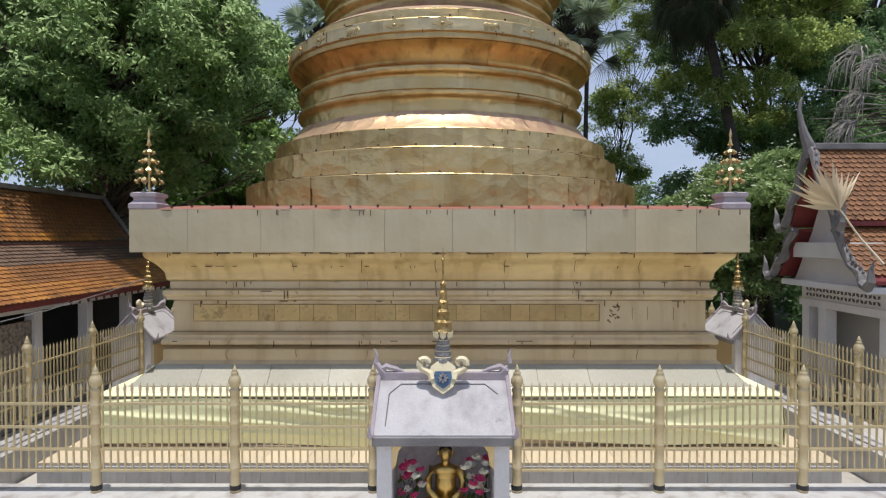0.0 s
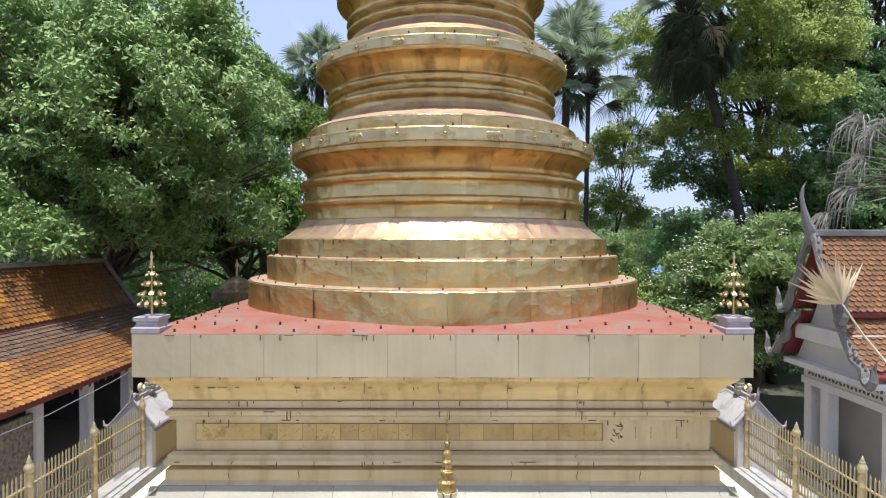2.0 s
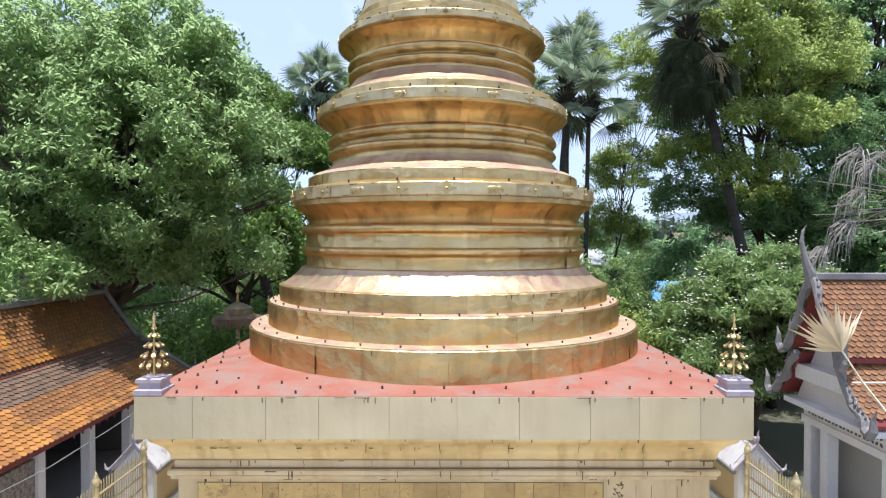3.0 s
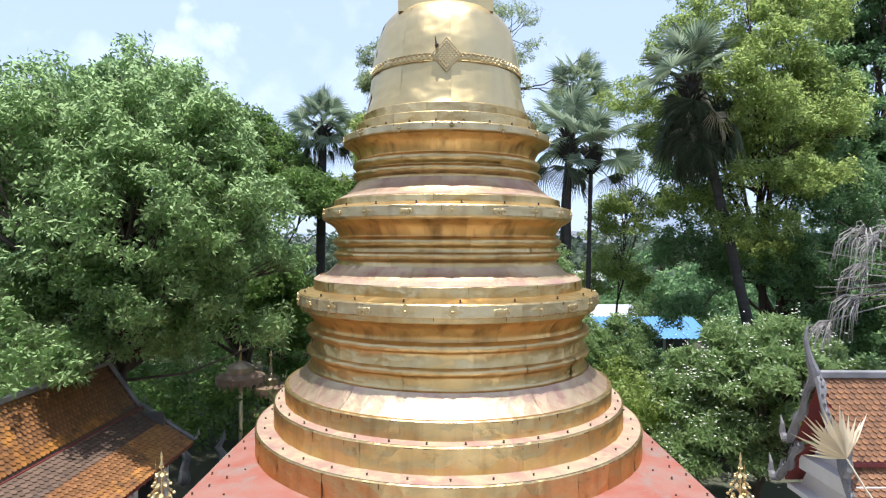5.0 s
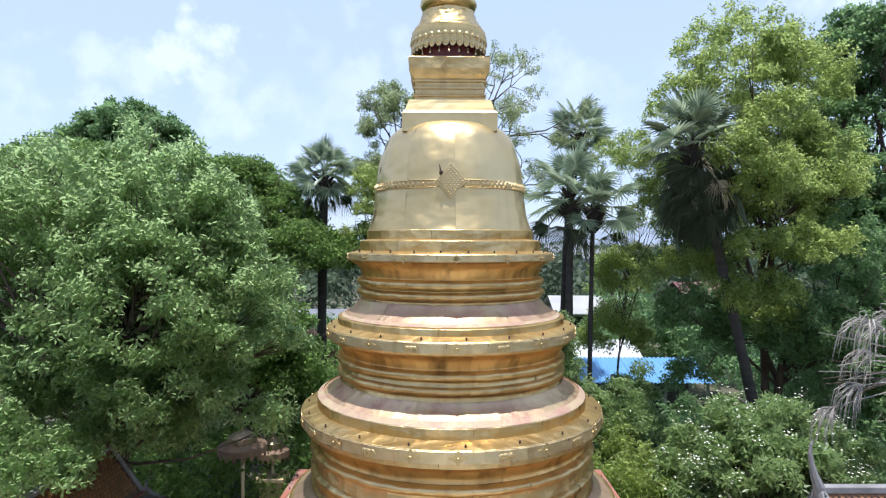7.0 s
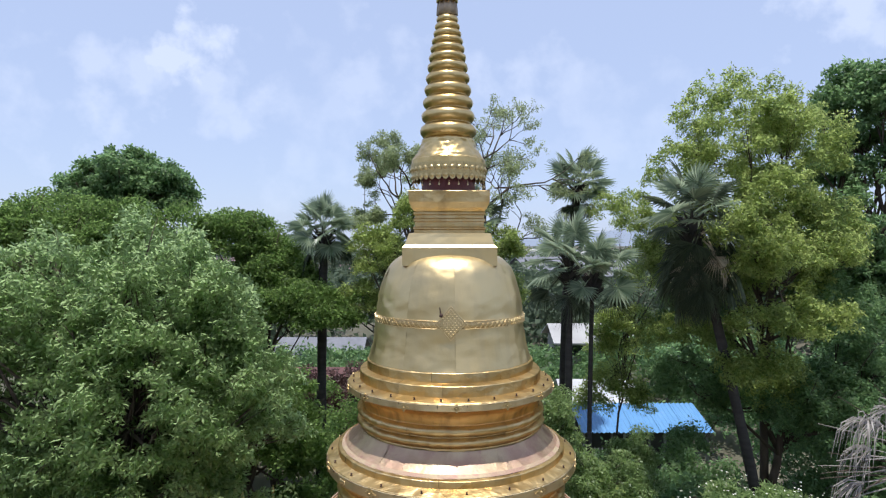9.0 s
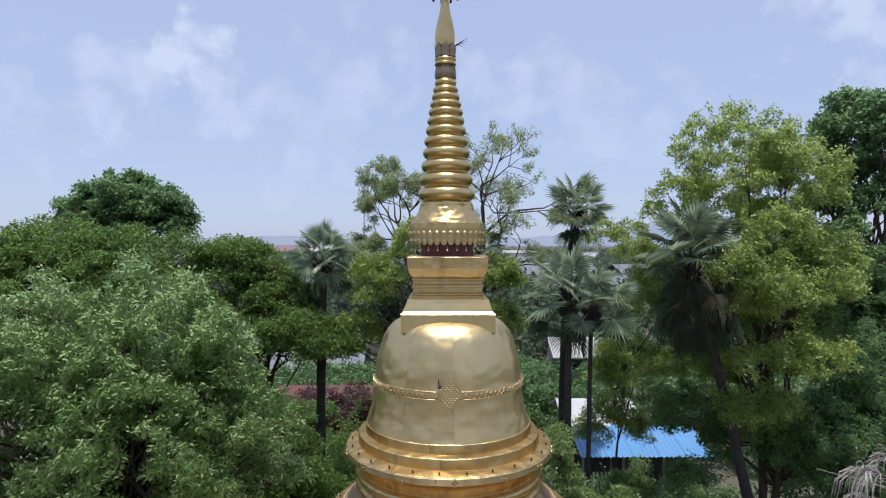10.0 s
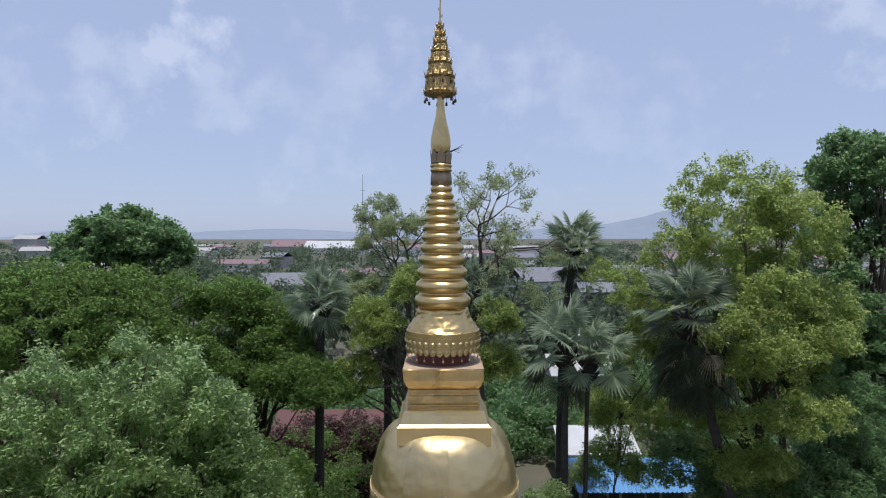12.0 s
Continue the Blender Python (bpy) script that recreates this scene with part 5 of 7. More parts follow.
# gold fretwork in the upper corners of the opening
for s in (-1, 1):
    bm = bmesh.new()
    plate(bm, [(0, 0), (s * 0.26, 0), (s * 0.22, -0.05), (s * 0.12, -0.07), (s * 0.07, -0.14), (s * 0.05, -0.28), (0, -0.34)], 0.02)
    o = tagged(new("fretwork", mesh_of("fretwork", bm, RELIEF)), "cream and gold fretwork bracket in the shrine opening", "bracket", "shrine brackets")
    o.location = (-s * 0.56, FY0 - 0.57, 1.02)
# the statue: one plain seated shape
bm = bmesh.new()


def blob(bm, at, size, sub=2):
    r = bmesh.ops.create_icosphere(bm, subdivisions=sub, radius=1)
    bmesh.ops.transform(bm, matrix=Matrix.LocRotScale(at, None, size), verts=r["verts"])


blob(bm, (0, 0, 0.10), (0.34, 0.22, 0.10))
blob(bm, (0, 0.02, 0.32), (0.135, 0.10, 0.22))
blob(bm, (0, 0.02, 0.44), (0.135, 0.09, 0.12))
blob(bm, (0, 0.02, 0.50), (0.165, 0.085, 0.085))
for s in (-1, 1):
    tube(bm, [(s * 0.15, 0.02, 0.53), (s * 0.205, 0.01, 0.40), (s * 0.20, -0.05, 0.27), (s * 0.05, -0.16, 0.18)], [0.058, 0.05, 0.042, 0.035], 8)
    blob(bm, (s * 0.085, 0.03, 0.70), (0.016, 0.02, 0.05), 1)
tube(bm, [(0, 0.02, 0.55), (0, 0.02, 0.64)], 0.05, 8)
blob(bm, (0, 0.0, 0.705), (0.075, 0.085, 0.10))
skin = len(bm.faces)
blob(bm, (0, 0.025, 0.745), (0.08, 0.085, 0.075))
blob(bm, (0, 0.03, 0.81), (0.042, 0.042, 0.045))
bm.faces.ensure_lookup_table()
for f in bm.faces[skin:]:
    f.material_index = 1
ob = new("statue", mesh_of("statue", bm, (STATUE, BAND)))
ob.data.polygons.foreach_set("use_smooth", [True] * len(ob.data.polygons))
ob.location, ob.scale = (0.03, FY0 - 0.22, 0.06), (0.96, 0.96, 0.96)
tagged(ob, "golden seated statue with folded arms inside the white shrine", "statue")


sb = thing("lotus_pedestal", "gilded lotus base under the seated statue", "pedestal", (0.03, FY0 - 0.22, -0.19))
part("foot", lathe([(0.30, 0.0), (0.32, 0.02), (0.32, 0.07), (0.26, 0.09)], 24), STATUE, sb, "", True)
part("lotus", lathe([(0.25, 0.09), (0.31, 0.13), (0.33, 0.19), (0.33, 0.245), (0.30, 0.262)], 24), STATUE, sb, "", True)


# offerings beside it
def bouquet(at, mat, label, seed, pot_mat, mats2=None):
    rng = random.Random(seed)
    t = thing("flower_vase", label, "vase", at, group="offerings in the shrine")
    part("vase", lathe([(0.05, 0), (0.075, 0.04), (0.08, 0.14), (0.05, 0.22), (0.06, 0.26)], 14), pot_mat, t, "", True)
    for i in range(22):
        a, r, h = rng.random() * 6.28, rng.random() * 0.16, 0.52 + rng.random() * 0.38
        bm = bmesh.new()
        for k in range(9):
            b = rng.random() * 6.28
            plate(bm, [(0, 0), (0.022, 0.02), (0.018, 0.05), (0, 0.06), (-0.018, 0.05), (-0.022, 0.02)], 0.004, pose(0, 0, 0, 25 + 45 * rng.random(), 0, math.degrees(b)))
        f = part("bloom", bm, mats2 if (mats2 and i % 3 == 0) else mat, t)
        f.location, f.scale = (math.cos(a) * r, math.sin(a) * r - 0.02, h), (1.2, 1.2, 1.2)
    bm = bmesh.new()
    for i in range(26):
        a, r, h = rng.random() * 6.28, 0.03 + rng.random() * 0.12, 0.30 + rng.random() * 0.38
        plate(bm, [(0, 0), (0.02, 0.04), (0.0, 0.13), (-0.02, 0.04)], 0.003, pose(math.cos(a) * r, math.sin(a) * r, h, 30 * rng.random() - 40, 0, math.degrees(a)))
    part("leaves", bm, GREEN_B, t, "dark green leaves")


bouquet((-0.37, FY0 - 0.32, -0.19), PINK_PETAL, "brown vase of pink artificial flowers", 3, material("brown_glaze", (0.16, 0.06, 0.04), 0.3), PETAL)
bouquet((0.38, FY0 - 0.32, -0.19), PETAL, "vase of white and pink artificial flowers", 4, material("dark_glaze", (0.05, 0.07, 0.06), 0.3), PINK_PETAL)
for x in (-0.24, 0.26):
    t = thing("offering_cone", "striped folded-leaf offering cone", "offering", (x, FY0 - 0.50, -0.19), group="offerings in the shrine")
    for k in range(9):
        r0, r1 = 0.055 * (1 - k / 9.5), 0.055 * (1 - (k + 1) / 9.5)
        part("cone_ring", lathe([(r0, 0.09 + k * 0.035), (r0 * 0.97, 0.105 + k * 0.035), (r1, 0.122 + k * 0.035)], 10), PETAL if k % 2 else GREEN_B, t)
    part("cone_foot", lathe([(0.05, 0), (0.02, 0.02), (0.02, 0.06), (0.056, 0.088)], 10), GOLD_BRIGHT, t)

# thin cable in front of the hall
bm = bmesh.new()
tube(bm, [(-7.6, 8.6, 1.72), (-7.0, 10.4, 1.95), (-6.75, 12.0, 2.16), (-6.6, 13.2, 2.35)], 0.008, 5)
tagged(new("cable", mesh_of("cable", bm, CABLE)), "thin grey cable strung between hall and shrine", "cable")

# platform slabs and marble facing that carry their joints
slab_m = mesh_of("floor_slab", boxed(-0.298, 0.298, -0.245, 0.245, 0.0, 0.03, 0.004), PLATFORM)
for i in range(18):
    o = new("floor_slab", slab_m)
    o.parent, o.location = platform, (AX - 5.1 + 0.6 * i, 8.146, 0.172)
for s in (-1, 1):
    for i in range(12):
        o = new("floor_slab", slab_m)
        o.parent, o.matrix_basis = platform, pose(AX + s * 5.135, 8.70 + 0.6 * i, 0.172, 0, 0, 90)
face_m = mesh_of("facing_slab", boxed(-0.298, 0.298, -0.02, 0.0, -0.3, 0.16, 0.004), MARBLE)
for i in range(18):
    o = new("facing_slab", face_m)
    o.parent, o.location = platform, (AX - 5.1 + 0.6 * i, 7.898, 0)

# ---- tiled roofs ----
def tile_shape(w, h):
    """A thin tile with a rounded lower edge, lying in x, -z and a little proud in -y at its foot."""
    bm = bmesh.new()
    top = [(-w / 2, 0), (w / 2, 0)]
    low = [(w / 2, -h * 0.72), (w * 0.3, -h * 0.93), (0, -h), (-w * 0.3, -h * 0.93), (-w / 2, -h * 0.72)]
    pts = top + low
    a = [bm.verts.new((x, -0.006 - 0.030 * (-z / h), z)) for x, z in pts]
    b = [bm.verts.new((x, 0.010 - 0.030 * (-z / h), z)) for x, z in pts]
    bm.faces.new(a)
    for i in range(len(pts)):
        bm.faces.new((a[i], b[i], b[(i + 1) % len(pts)], a[(i + 1) % len(pts)]))
    return bm


def tiled_slope(parent, m, length, depth, w, h, mat, rest, nearest, pick):
    """Tiles on a slope whose upper edge runs along x from 0 to length, downwards along -z of m. pick(x, row): a piece of its own."""
    piece = mesh_of("roof_tile", tile_shape(w * 0.97, h * 1.35), mat)
    rows, n, made = int(depth / h), int(length / w), 0
    verts, faces = [], []
    src = [tuple(v.co) for v in piece.vertices]
    polys = [tuple(p.vertices) for p in piece.polygons]
    rng = random.Random(9)
    for r in range(rows):
        for i in range(n):
            x = (i + 0.5 + 0.5 * (r % 2)) * w
            if x > length - w * 0.4:
                continue
            local = pose(x, 0, -r * h, (rng.random() - 0.5) * 3, (rng.random() - 0.5) * 2.5, 0)
            if made < nearest and pick(x, r):
                o = new("roof_tile", piece)
                o.parent = parent
                o.matrix_basis = m @ local
                made += 1
            else:
                k = len(verts)
                mm = m @ local
                verts += [tuple(mm @ Vector(c)) for c in src]
                faces += [tuple(k + j for j in p) for p in polys]
    if verts:
        me = bpy.data.meshes.new("roof_tiles")
        me.from_pydata(verts, [], faces)
        me.materials.append(rest)
        o = new("roof_tiles", me)
        o.parent = parent
        tagged(o, "", "", "", "stuff")


# ---- the hall beside the chedi ----
hall = thing("hall", "open temple hall with two-tiered orange tile roof and white columns", "hall", (-10.1, 7.0, GZ))
HB = -GZ
L_HALL = 10.5
# roof boards: upper and lower tier, both slopes
for s in (1, -1):
    for x0, z0, x1, z1, nm in ((0.0, 4.40, 0.93, 3.14, "upper_roof"), (0.86, 3.10, 2.42, 2.06, "lower_roof")):
        bm = bmesh.new()
        pts = [(s * x0, z0 + HB - 0.03), (s * x1, z1 + HB - 0.03), (s * x1, z1 + HB - 0.10), (s * x0, z0 + HB - 0.10)]
        a = [bm.verts.new((x, 0, z)) for x, z in pts]
        b = [bm.verts.new((x, L_HALL + (0.0 if nm == "upper_roof" else 0.2), z)) for x, z in pts]
        bm.faces.new(a)
        bm.faces.new(b[::-1])
        for i in range(4):
            bm.faces.new((a[i], b[i], b[(i + 1) % 4], a[(i + 1) % 4]))
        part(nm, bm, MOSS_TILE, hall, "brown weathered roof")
tiled_slope(hall, Matrix(((0, -0.805, -0.593, 0.0), (-1, 0, 0, L_HALL - 0.12), (0, -0.593, 0.805, 4.40 + HB), (0, 0, 0, 1))), L_HALL - 0.2, 1.50, 0.15, 0.125, OLD_TILE, OLD_REST, 300, lambda x, r: x < 4.4)
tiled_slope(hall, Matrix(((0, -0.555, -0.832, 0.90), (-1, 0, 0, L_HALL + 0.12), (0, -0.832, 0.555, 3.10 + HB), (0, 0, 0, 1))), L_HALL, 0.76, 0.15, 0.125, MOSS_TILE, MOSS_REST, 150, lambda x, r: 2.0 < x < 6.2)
tiled_slope(hall, Matrix(((0, -0.555, -0.832, 0.90 + 0.624), (-1, 0, 0, L_HALL + 0.12), (0, -0.832, 0.555, 3.10 + HB - 0.416), (0, 0, 0, 1))), L_HALL, 1.14, 0.15, 0.125, TILE, TILE_REST, 150, lambda x, r: 2.0 < x < 6.2)
for zz, xx in ((3.06, 0.95), (2.0, 2.43)):
    part("fascia", boxed(xx - 0.02, xx + 0.02, 0, L_HALL + 0.2, zz + HB - 0.07, zz + HB + 0.04), FASCIA, hall, "dark red fascia board")
# ridge cap and verge with small flames
part("ridge_cap", boxed(-0.09, 0.09, 0, L_HALL, 4.38 + HB, 4.50 + HB, 0.02), RIDGE, hall, "grey cement ridge cap")
for (xa, za, xb, zb, y) in ((0.05, 4.45, 0.97, 3.16, L_HALL), (0.9, 3.16, 2.50, 2.10, L_HALL + 0.2)):
    bm = bmesh.new()
    tube(bm, [(xa, y, za + HB), ((xa + xb) / 2, y, (za + zb) / 2 + HB - 0.03), (xb, y, zb + HB)], 0.06, 6)
    n = 13
    for i in range(n):
        t = (i + 0.5) / n
        tube(bm, [(xa + (xb - xa) * t, y, za + (zb - za) * t + HB), (xa + (xb - xa) * t + 0.02, y, za + (zb - za) * t + HB + 0.12)], [0.03, 0.004], 5)
    chofa(bm, xb, zb + HB, 1.2, 1, y)
    part("verge", bm, RIDGE, hall, "grey cement verge with small flames")
bm = bmesh.new()
chofa(bm, 0.0, 4.45 + HB, 1.5, 1, L_HALL)
part("chofa", bm, RIDGE, hall, "grey curled ridge horn")
# beam, columns and inner wall
part("beam", boxed(1.78, 1.98, 0.2, L_HALL - 0.2, 1.78 + HB, 2.02 + HB, 0.01), WHITE, hall, "white painted beam")
for i in range(6):
    y = 1.4 + 1.72 * i
    part("column", boxed(1.77, 1.99, y - 0.11, y + 0.11, 0.0, 1.78 + HB, 0.015), WHITE, hall, "white square column")
for i in range(16):
    bm = bmesh.new()
    plate(bm, [(-0.05, 0), (0.05, 0), (0.03, -0.05), (0, -0.09), (-0.03, -0.05)], 0.012)
    o = part("eave_fringe", bm, MAROON, hall, "dark scalloped eave fringe")
    o.matrix_basis = pose(2.41, 5.2 + i * 0.3, 1.93 + HB, 0, 0, 90)
part("rear_wall", boxed(-1.9, -1.8, 0, L_HALL, 0, 2.4 + HB), DARK, hall, "rear wall coloured dark for the hall's shade")
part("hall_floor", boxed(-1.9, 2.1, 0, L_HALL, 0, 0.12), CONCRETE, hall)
part("end_wall", boxed(-1.9, 1.7, L_HALL - 0.15, L_HALL - 0.05, 0.12, 3.0 + HB), DARK, hall, "end wall coloured dark for the hall's shade")
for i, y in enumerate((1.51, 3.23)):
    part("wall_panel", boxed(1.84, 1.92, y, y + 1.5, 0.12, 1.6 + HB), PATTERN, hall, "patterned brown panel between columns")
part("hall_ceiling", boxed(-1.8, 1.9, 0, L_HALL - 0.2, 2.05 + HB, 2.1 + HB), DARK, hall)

# ---- the gabled building on the other side ----
GX = 8.18
vih = thing("gate_building", "white gabled temple building with orange tiles and grey serpent bargeboards", "building", (GX, 12.75, GZ))
APEX, EAVE, HALFW, MIDZ, MIDW = 5.15, 2.40, 1.44, 3.55, 0.80
for s in (1, -1):
    for y0, z0, y1, z1, x0, nm in ((0.0, APEX, MIDW, MIDZ, -0.22, "upper_roof"), (0.68, MIDZ - 0.10, HALFW, EAVE, -0.10, "lower_roof")):
        bm = bmesh.new()
        pts = [(s * y0, z0 + HB), (s * y1, z1 + HB), (s * y1, z1 + HB - 0.07), (s * y0, z0 + HB - 0.07)]
        a = [bm.verts.new((x0, y, z)) for y, z in pts]
        b = [bm.verts.new((6.0, y, z)) for y, z in pts]
        bm.faces.new(a)
        bm.faces.new(b[::-1])
        for i in range(4):
            bm.faces.new((a[i], b[i], b[(i + 1) % 4], a[(i + 1) % 4]))
        part(nm, bm, FASCIA, vih, "dark red underside of the roof")
for y0, z0, y1, z1, n in ((0.0, APEX, MIDW, MIDZ, 260), (0.68, MIDZ - 0.10, HALFW, EAVE, 180)):
    d = math.hypot(y1 - y0, z0 - z1)
    c, sn = (y1 - y0) / d, (z0 - z1) / d
    m = Matrix(((1, 0, 0, -0.22), (0, sn, c, -y0), (0, -c, sn, z0 + HB + 0.012), (0, 0, 0, 1)))
    tiled_slope(vih, m, 3.05, d - 0.05, 0.14, 0.115, TILE, TILE_REST, n, lambda x, r: x < 2.3)
part("ridge_cap", boxed(-0.3, 6.0, -0.10, 0.10, APEX + HB - 0.02, APEX + HB + 0.12, 0.02), RIDGE, vih, "grey cement ridge cap")
bm = bmesh.new()
tube(bm, [(-0.30, 0, APEX + HB - 0.2), (-0.33, 0, APEX + HB + 0.12), (-0.42, 0, APEX + HB + 0.34), (-0.47, 0, APEX + HB + 0.55), (-0.52, 0, APEX + HB + 0.80), (-0.50, 0, APEX + HB + 1.02), (-0.42, 0, APEX + HB + 1.16)],
     [0.10, 0.12, 0.09, 0.06, 0.045, 0.03, 0.008], 8)
part("chofa", bm, RIDGE, vih, "tall grey curled ridge horn")
for s in (-1, 1):
    for y0, z0, y1, z1, x0 in ((0.05, APEX, MIDW + 0.1, MIDZ - 0.05, -0.30), (0.68, MIDZ - 0.12, HALFW + 0.1, EAVE - 0.04, -0.20)):
        bm = bmesh.new()
        pts = []
        for i in range(13):
            t = i / 12
            pts.append((x0 + 0.03 * math.sin(t * 16), s * (y0 + (y1 - y0) * t), z0 + (z1 - z0) * t + HB + 0.05 * math.sin(t * 3.14 * 3) - 0.05 * math.sin(t * 3.14)))
        tube(bm, pts, [0.085 + 0.02 * math.sin(i * 1.3) for i in range(13)], 7)
        x, y, z = pts[-1]
        tube(bm, [(x, y, z), (x - 0.02, y + s * 0.15, z - 0.06), (x - 0.03, y + s * 0.26, z + 0.06), (x - 0.03, y + s * 0.25, z + 0.28), (x - 0.03, y + s * 0.33, z + 0.46)], [0.10, 0.10, 0.08, 0.045, 0.008], 7)
        board = part("bargeboard", bm, RIDGE, vih, "grey serpent-shaped bargeboard with flames")
        for i in range(1, 12):
            x, y, z = pts[i]
            part("flame", tube(bmesh.new(), [(x, y, z), (x - 0.02, y + s * 0.06, z + 0.12), (x - 0.02, y + s * 0.03, z + 0.22)], [0.04, 0.025, 0.004], 5), RIDGE, board)
# gable front: white wall, beams, lattice, opening
bm = bmesh.new()
plate(bm, [(-1.30, 2.28 + HB), (1.30, 2.28 + HB), (0.66, 3.40 + HB), (0.0, 4.90 + HB), (-0.66, 3.40 + HB)], 0.12, pose(0.26, 0, 0, 0, 0, 90))
part("gable_wall", bm, WHITE, vih)
part("tie_beam", boxed(-0.06, 0.62, -0.96, 0.96, 2.80 + HB, 3.14 + HB, 0.015), WHITE, vih, "white tie beam end")
part("lower_beam", boxed(-0.06, 0.62, -1.42, 1.42, 2.15 + HB, 2.28 + HB, 0.015), WHITE, vih)
lat = part("lattice_panel", boxed(0.40, 0.5, -1.36, 1.36, 1.83 + HB, 2.15 + HB), WHITE, vih, "pierced white lattice panel")
# dark plates on the solid panel stand for shade in its holes
bm = bmesh.new()
for k in range(4):
    plate(bm, [(0.02, 0.02), (0.09, 0.04), (0.1, 0.1), (0.04, 0.09)], 0.012, pose(0, 0, 0, 0, 90 * k, 0))
hole = mesh_of("lattice_hole", bm, DARK)
for i in range(10):
    o = new("lattice_hole", hole)
    o.parent = lat
    o.matrix_basis = pose(0.398, -1.08 + 0.24 * i, 1.99 + HB, 0, 0, 90)
part("lintel", boxed(0.36, 0.66, -1.40, 1.40, 1.66 + HB, 1.83 + HB, 0.01), WHITE, vih)
for y in (-1.28, 1.22, 0.62):
    part("column", boxed(0.40, 0.66, y - 0.13, y + 0.13, 0, 1.66 + HB, 0.015), WHITE, vih, "white square column")
part("inner_wall", boxed(1.1, 1.2, -1.5, 1.5, 0, 2.5 + HB), GREYWALL, vih, "plain grey inner wall")
part("side_wall", boxed(0.66, 6.0, 1.25, 1.37, 0, 2.5 + HB), WHITE, vih)
part("side_wall", boxed(1.2, 6.0, -1.37, -1.25, 0, 2.5 + HB), WHITE, vih)

# ---- plants ----
def quads_mesh(name, v, mat):
    """A mesh of separate four-cornered leaves from an array (n, 4, 3)."""
    n = len(v)
    me = bpy.data.meshes.new(name)
    me.vertices.add(n * 4)
    me.vertices.foreach_set("co", v.reshape(-1).astype(np.float32))
    me.loops.add(n * 4)
    me.loops.foreach_set("vertex_index", np.arange(n * 4, dtype=np.int32))
    me.polygons.add(n)
    me.polygons.foreach_set("loop_start", np.arange(0, n * 4, 4, dtype=np.int32))
    me.materials.append(mat)
    me.update(calc_edges=True)
    return me


def unit(a):
    return a / np.maximum(np.linalg.norm(a, axis=-1, keepdims=True), 1e-9)


def leaf_quads(rng, pos, axis, length, width, curl=0.25, up=None):
    """One pointed leaf at each place, along its axis, facing roughly up."""
    n = len(pos)
    up = unit((np.array([0, 0, 1.0]) if up is None else up) + rng.normal(0, 0.75, (n, 3)))
    side = unit(np.cross(axis, up))
    nrm = unit(np.cross(side, axis))
    L = length * rng.uniform(0.7, 1.3, (n, 1))
    W = width * rng.uniform(0.75, 1.25, (n, 1))
    mid = pos + axis * L * 0.45
    return np.stack([pos, mid + side * W * 0.5 + nrm * W * curl, pos + axis * L, mid - side * W * 0.5 + nrm * W * curl], axis=1)


def foliage(rng, clumps, radii, tufts, leaves, tuft_r, leaf_len, leaf_w, droop=0.2, flat=0.7):
    """Tufts of leaves that spread like rosettes at the twig ends, on the upper skins of the clumps."""
    out = []
    for c, r in zip(clumps, radii):
        n = max(3, int(tufts * (r / np.mean(radii)) ** 2))
        d = unit(rng.normal(0, 1, (n, 3)))
        d[:, 2] = np.abs(d[:, 2]) * 0.35 + d[:, 2] * 0.65 + 0.1
        d = unit(d)
        rad = r * rng.uniform(0.1, 1.0, (n, 1)) ** 0.5 * rng.uniform(0.85, 1.2, (n, 1))
        pos = c + d * rad * np.array([1, 1, flat]) - np.array([0, 0, 1.0]) * droop * r * (d[:, :1] ** 2 + d[:, 1:2] ** 2)
        ax = unit(d * 0.8 + np.array([0, 0, 0.4]) + rng.normal(0, 0.5, (n, 3)))
        e1 = unit(np.cross(ax, rng.normal(0, 1, (n, 3))))
        e2 = np.cross(ax, e1)
        size = rng.uniform(0.7, 1.25, (n, 1))
        for j in range(leaves):
            phi = 2 * math.pi * (j + rng.uniform(-0.3, 0.3, (n, 1))) / leaves
            rise = rng.uniform(-0.6, 0.6, (n, 1)) - droop
            a = unit(e1 * np.cos(phi) + e2 * np.sin(phi) + ax * rise)
            out.append(leaf_quads(rng, pos + a * tuft_r * size * rng.uniform(0.1, 0.75, (n, 1)), a, leaf_len, leaf_w, 0.2, ax))
    return np.concatenate(out)


def clump_places(rng, lobes, count, low=-0.35):
    """Clump centres near the skins of the crown's lobes (cx, cy, cz, rx, ry, rz)."""
    vol = np.array([l[3] * l[4] + l[3] * l[5] for l in lobes], float)
    share = np.maximum(1, (count * vol / vol.sum()).astype(int))
    pts = []
    for (cx, cy, cz, rx, ry, rz), n in zip(lobes, share):
        d = unit(rng.normal(0, 1, (n * 3, 3)))
        d = d[d[:, 2] > low][:n]
        k = rng.uniform(0.40, 1.12, (len(d), 1)) ** 0.6
        pts.append(np.array([cx, cy, cz]) + d * k * np.array([rx, ry, rz]))
    return np.concatenate(pts)


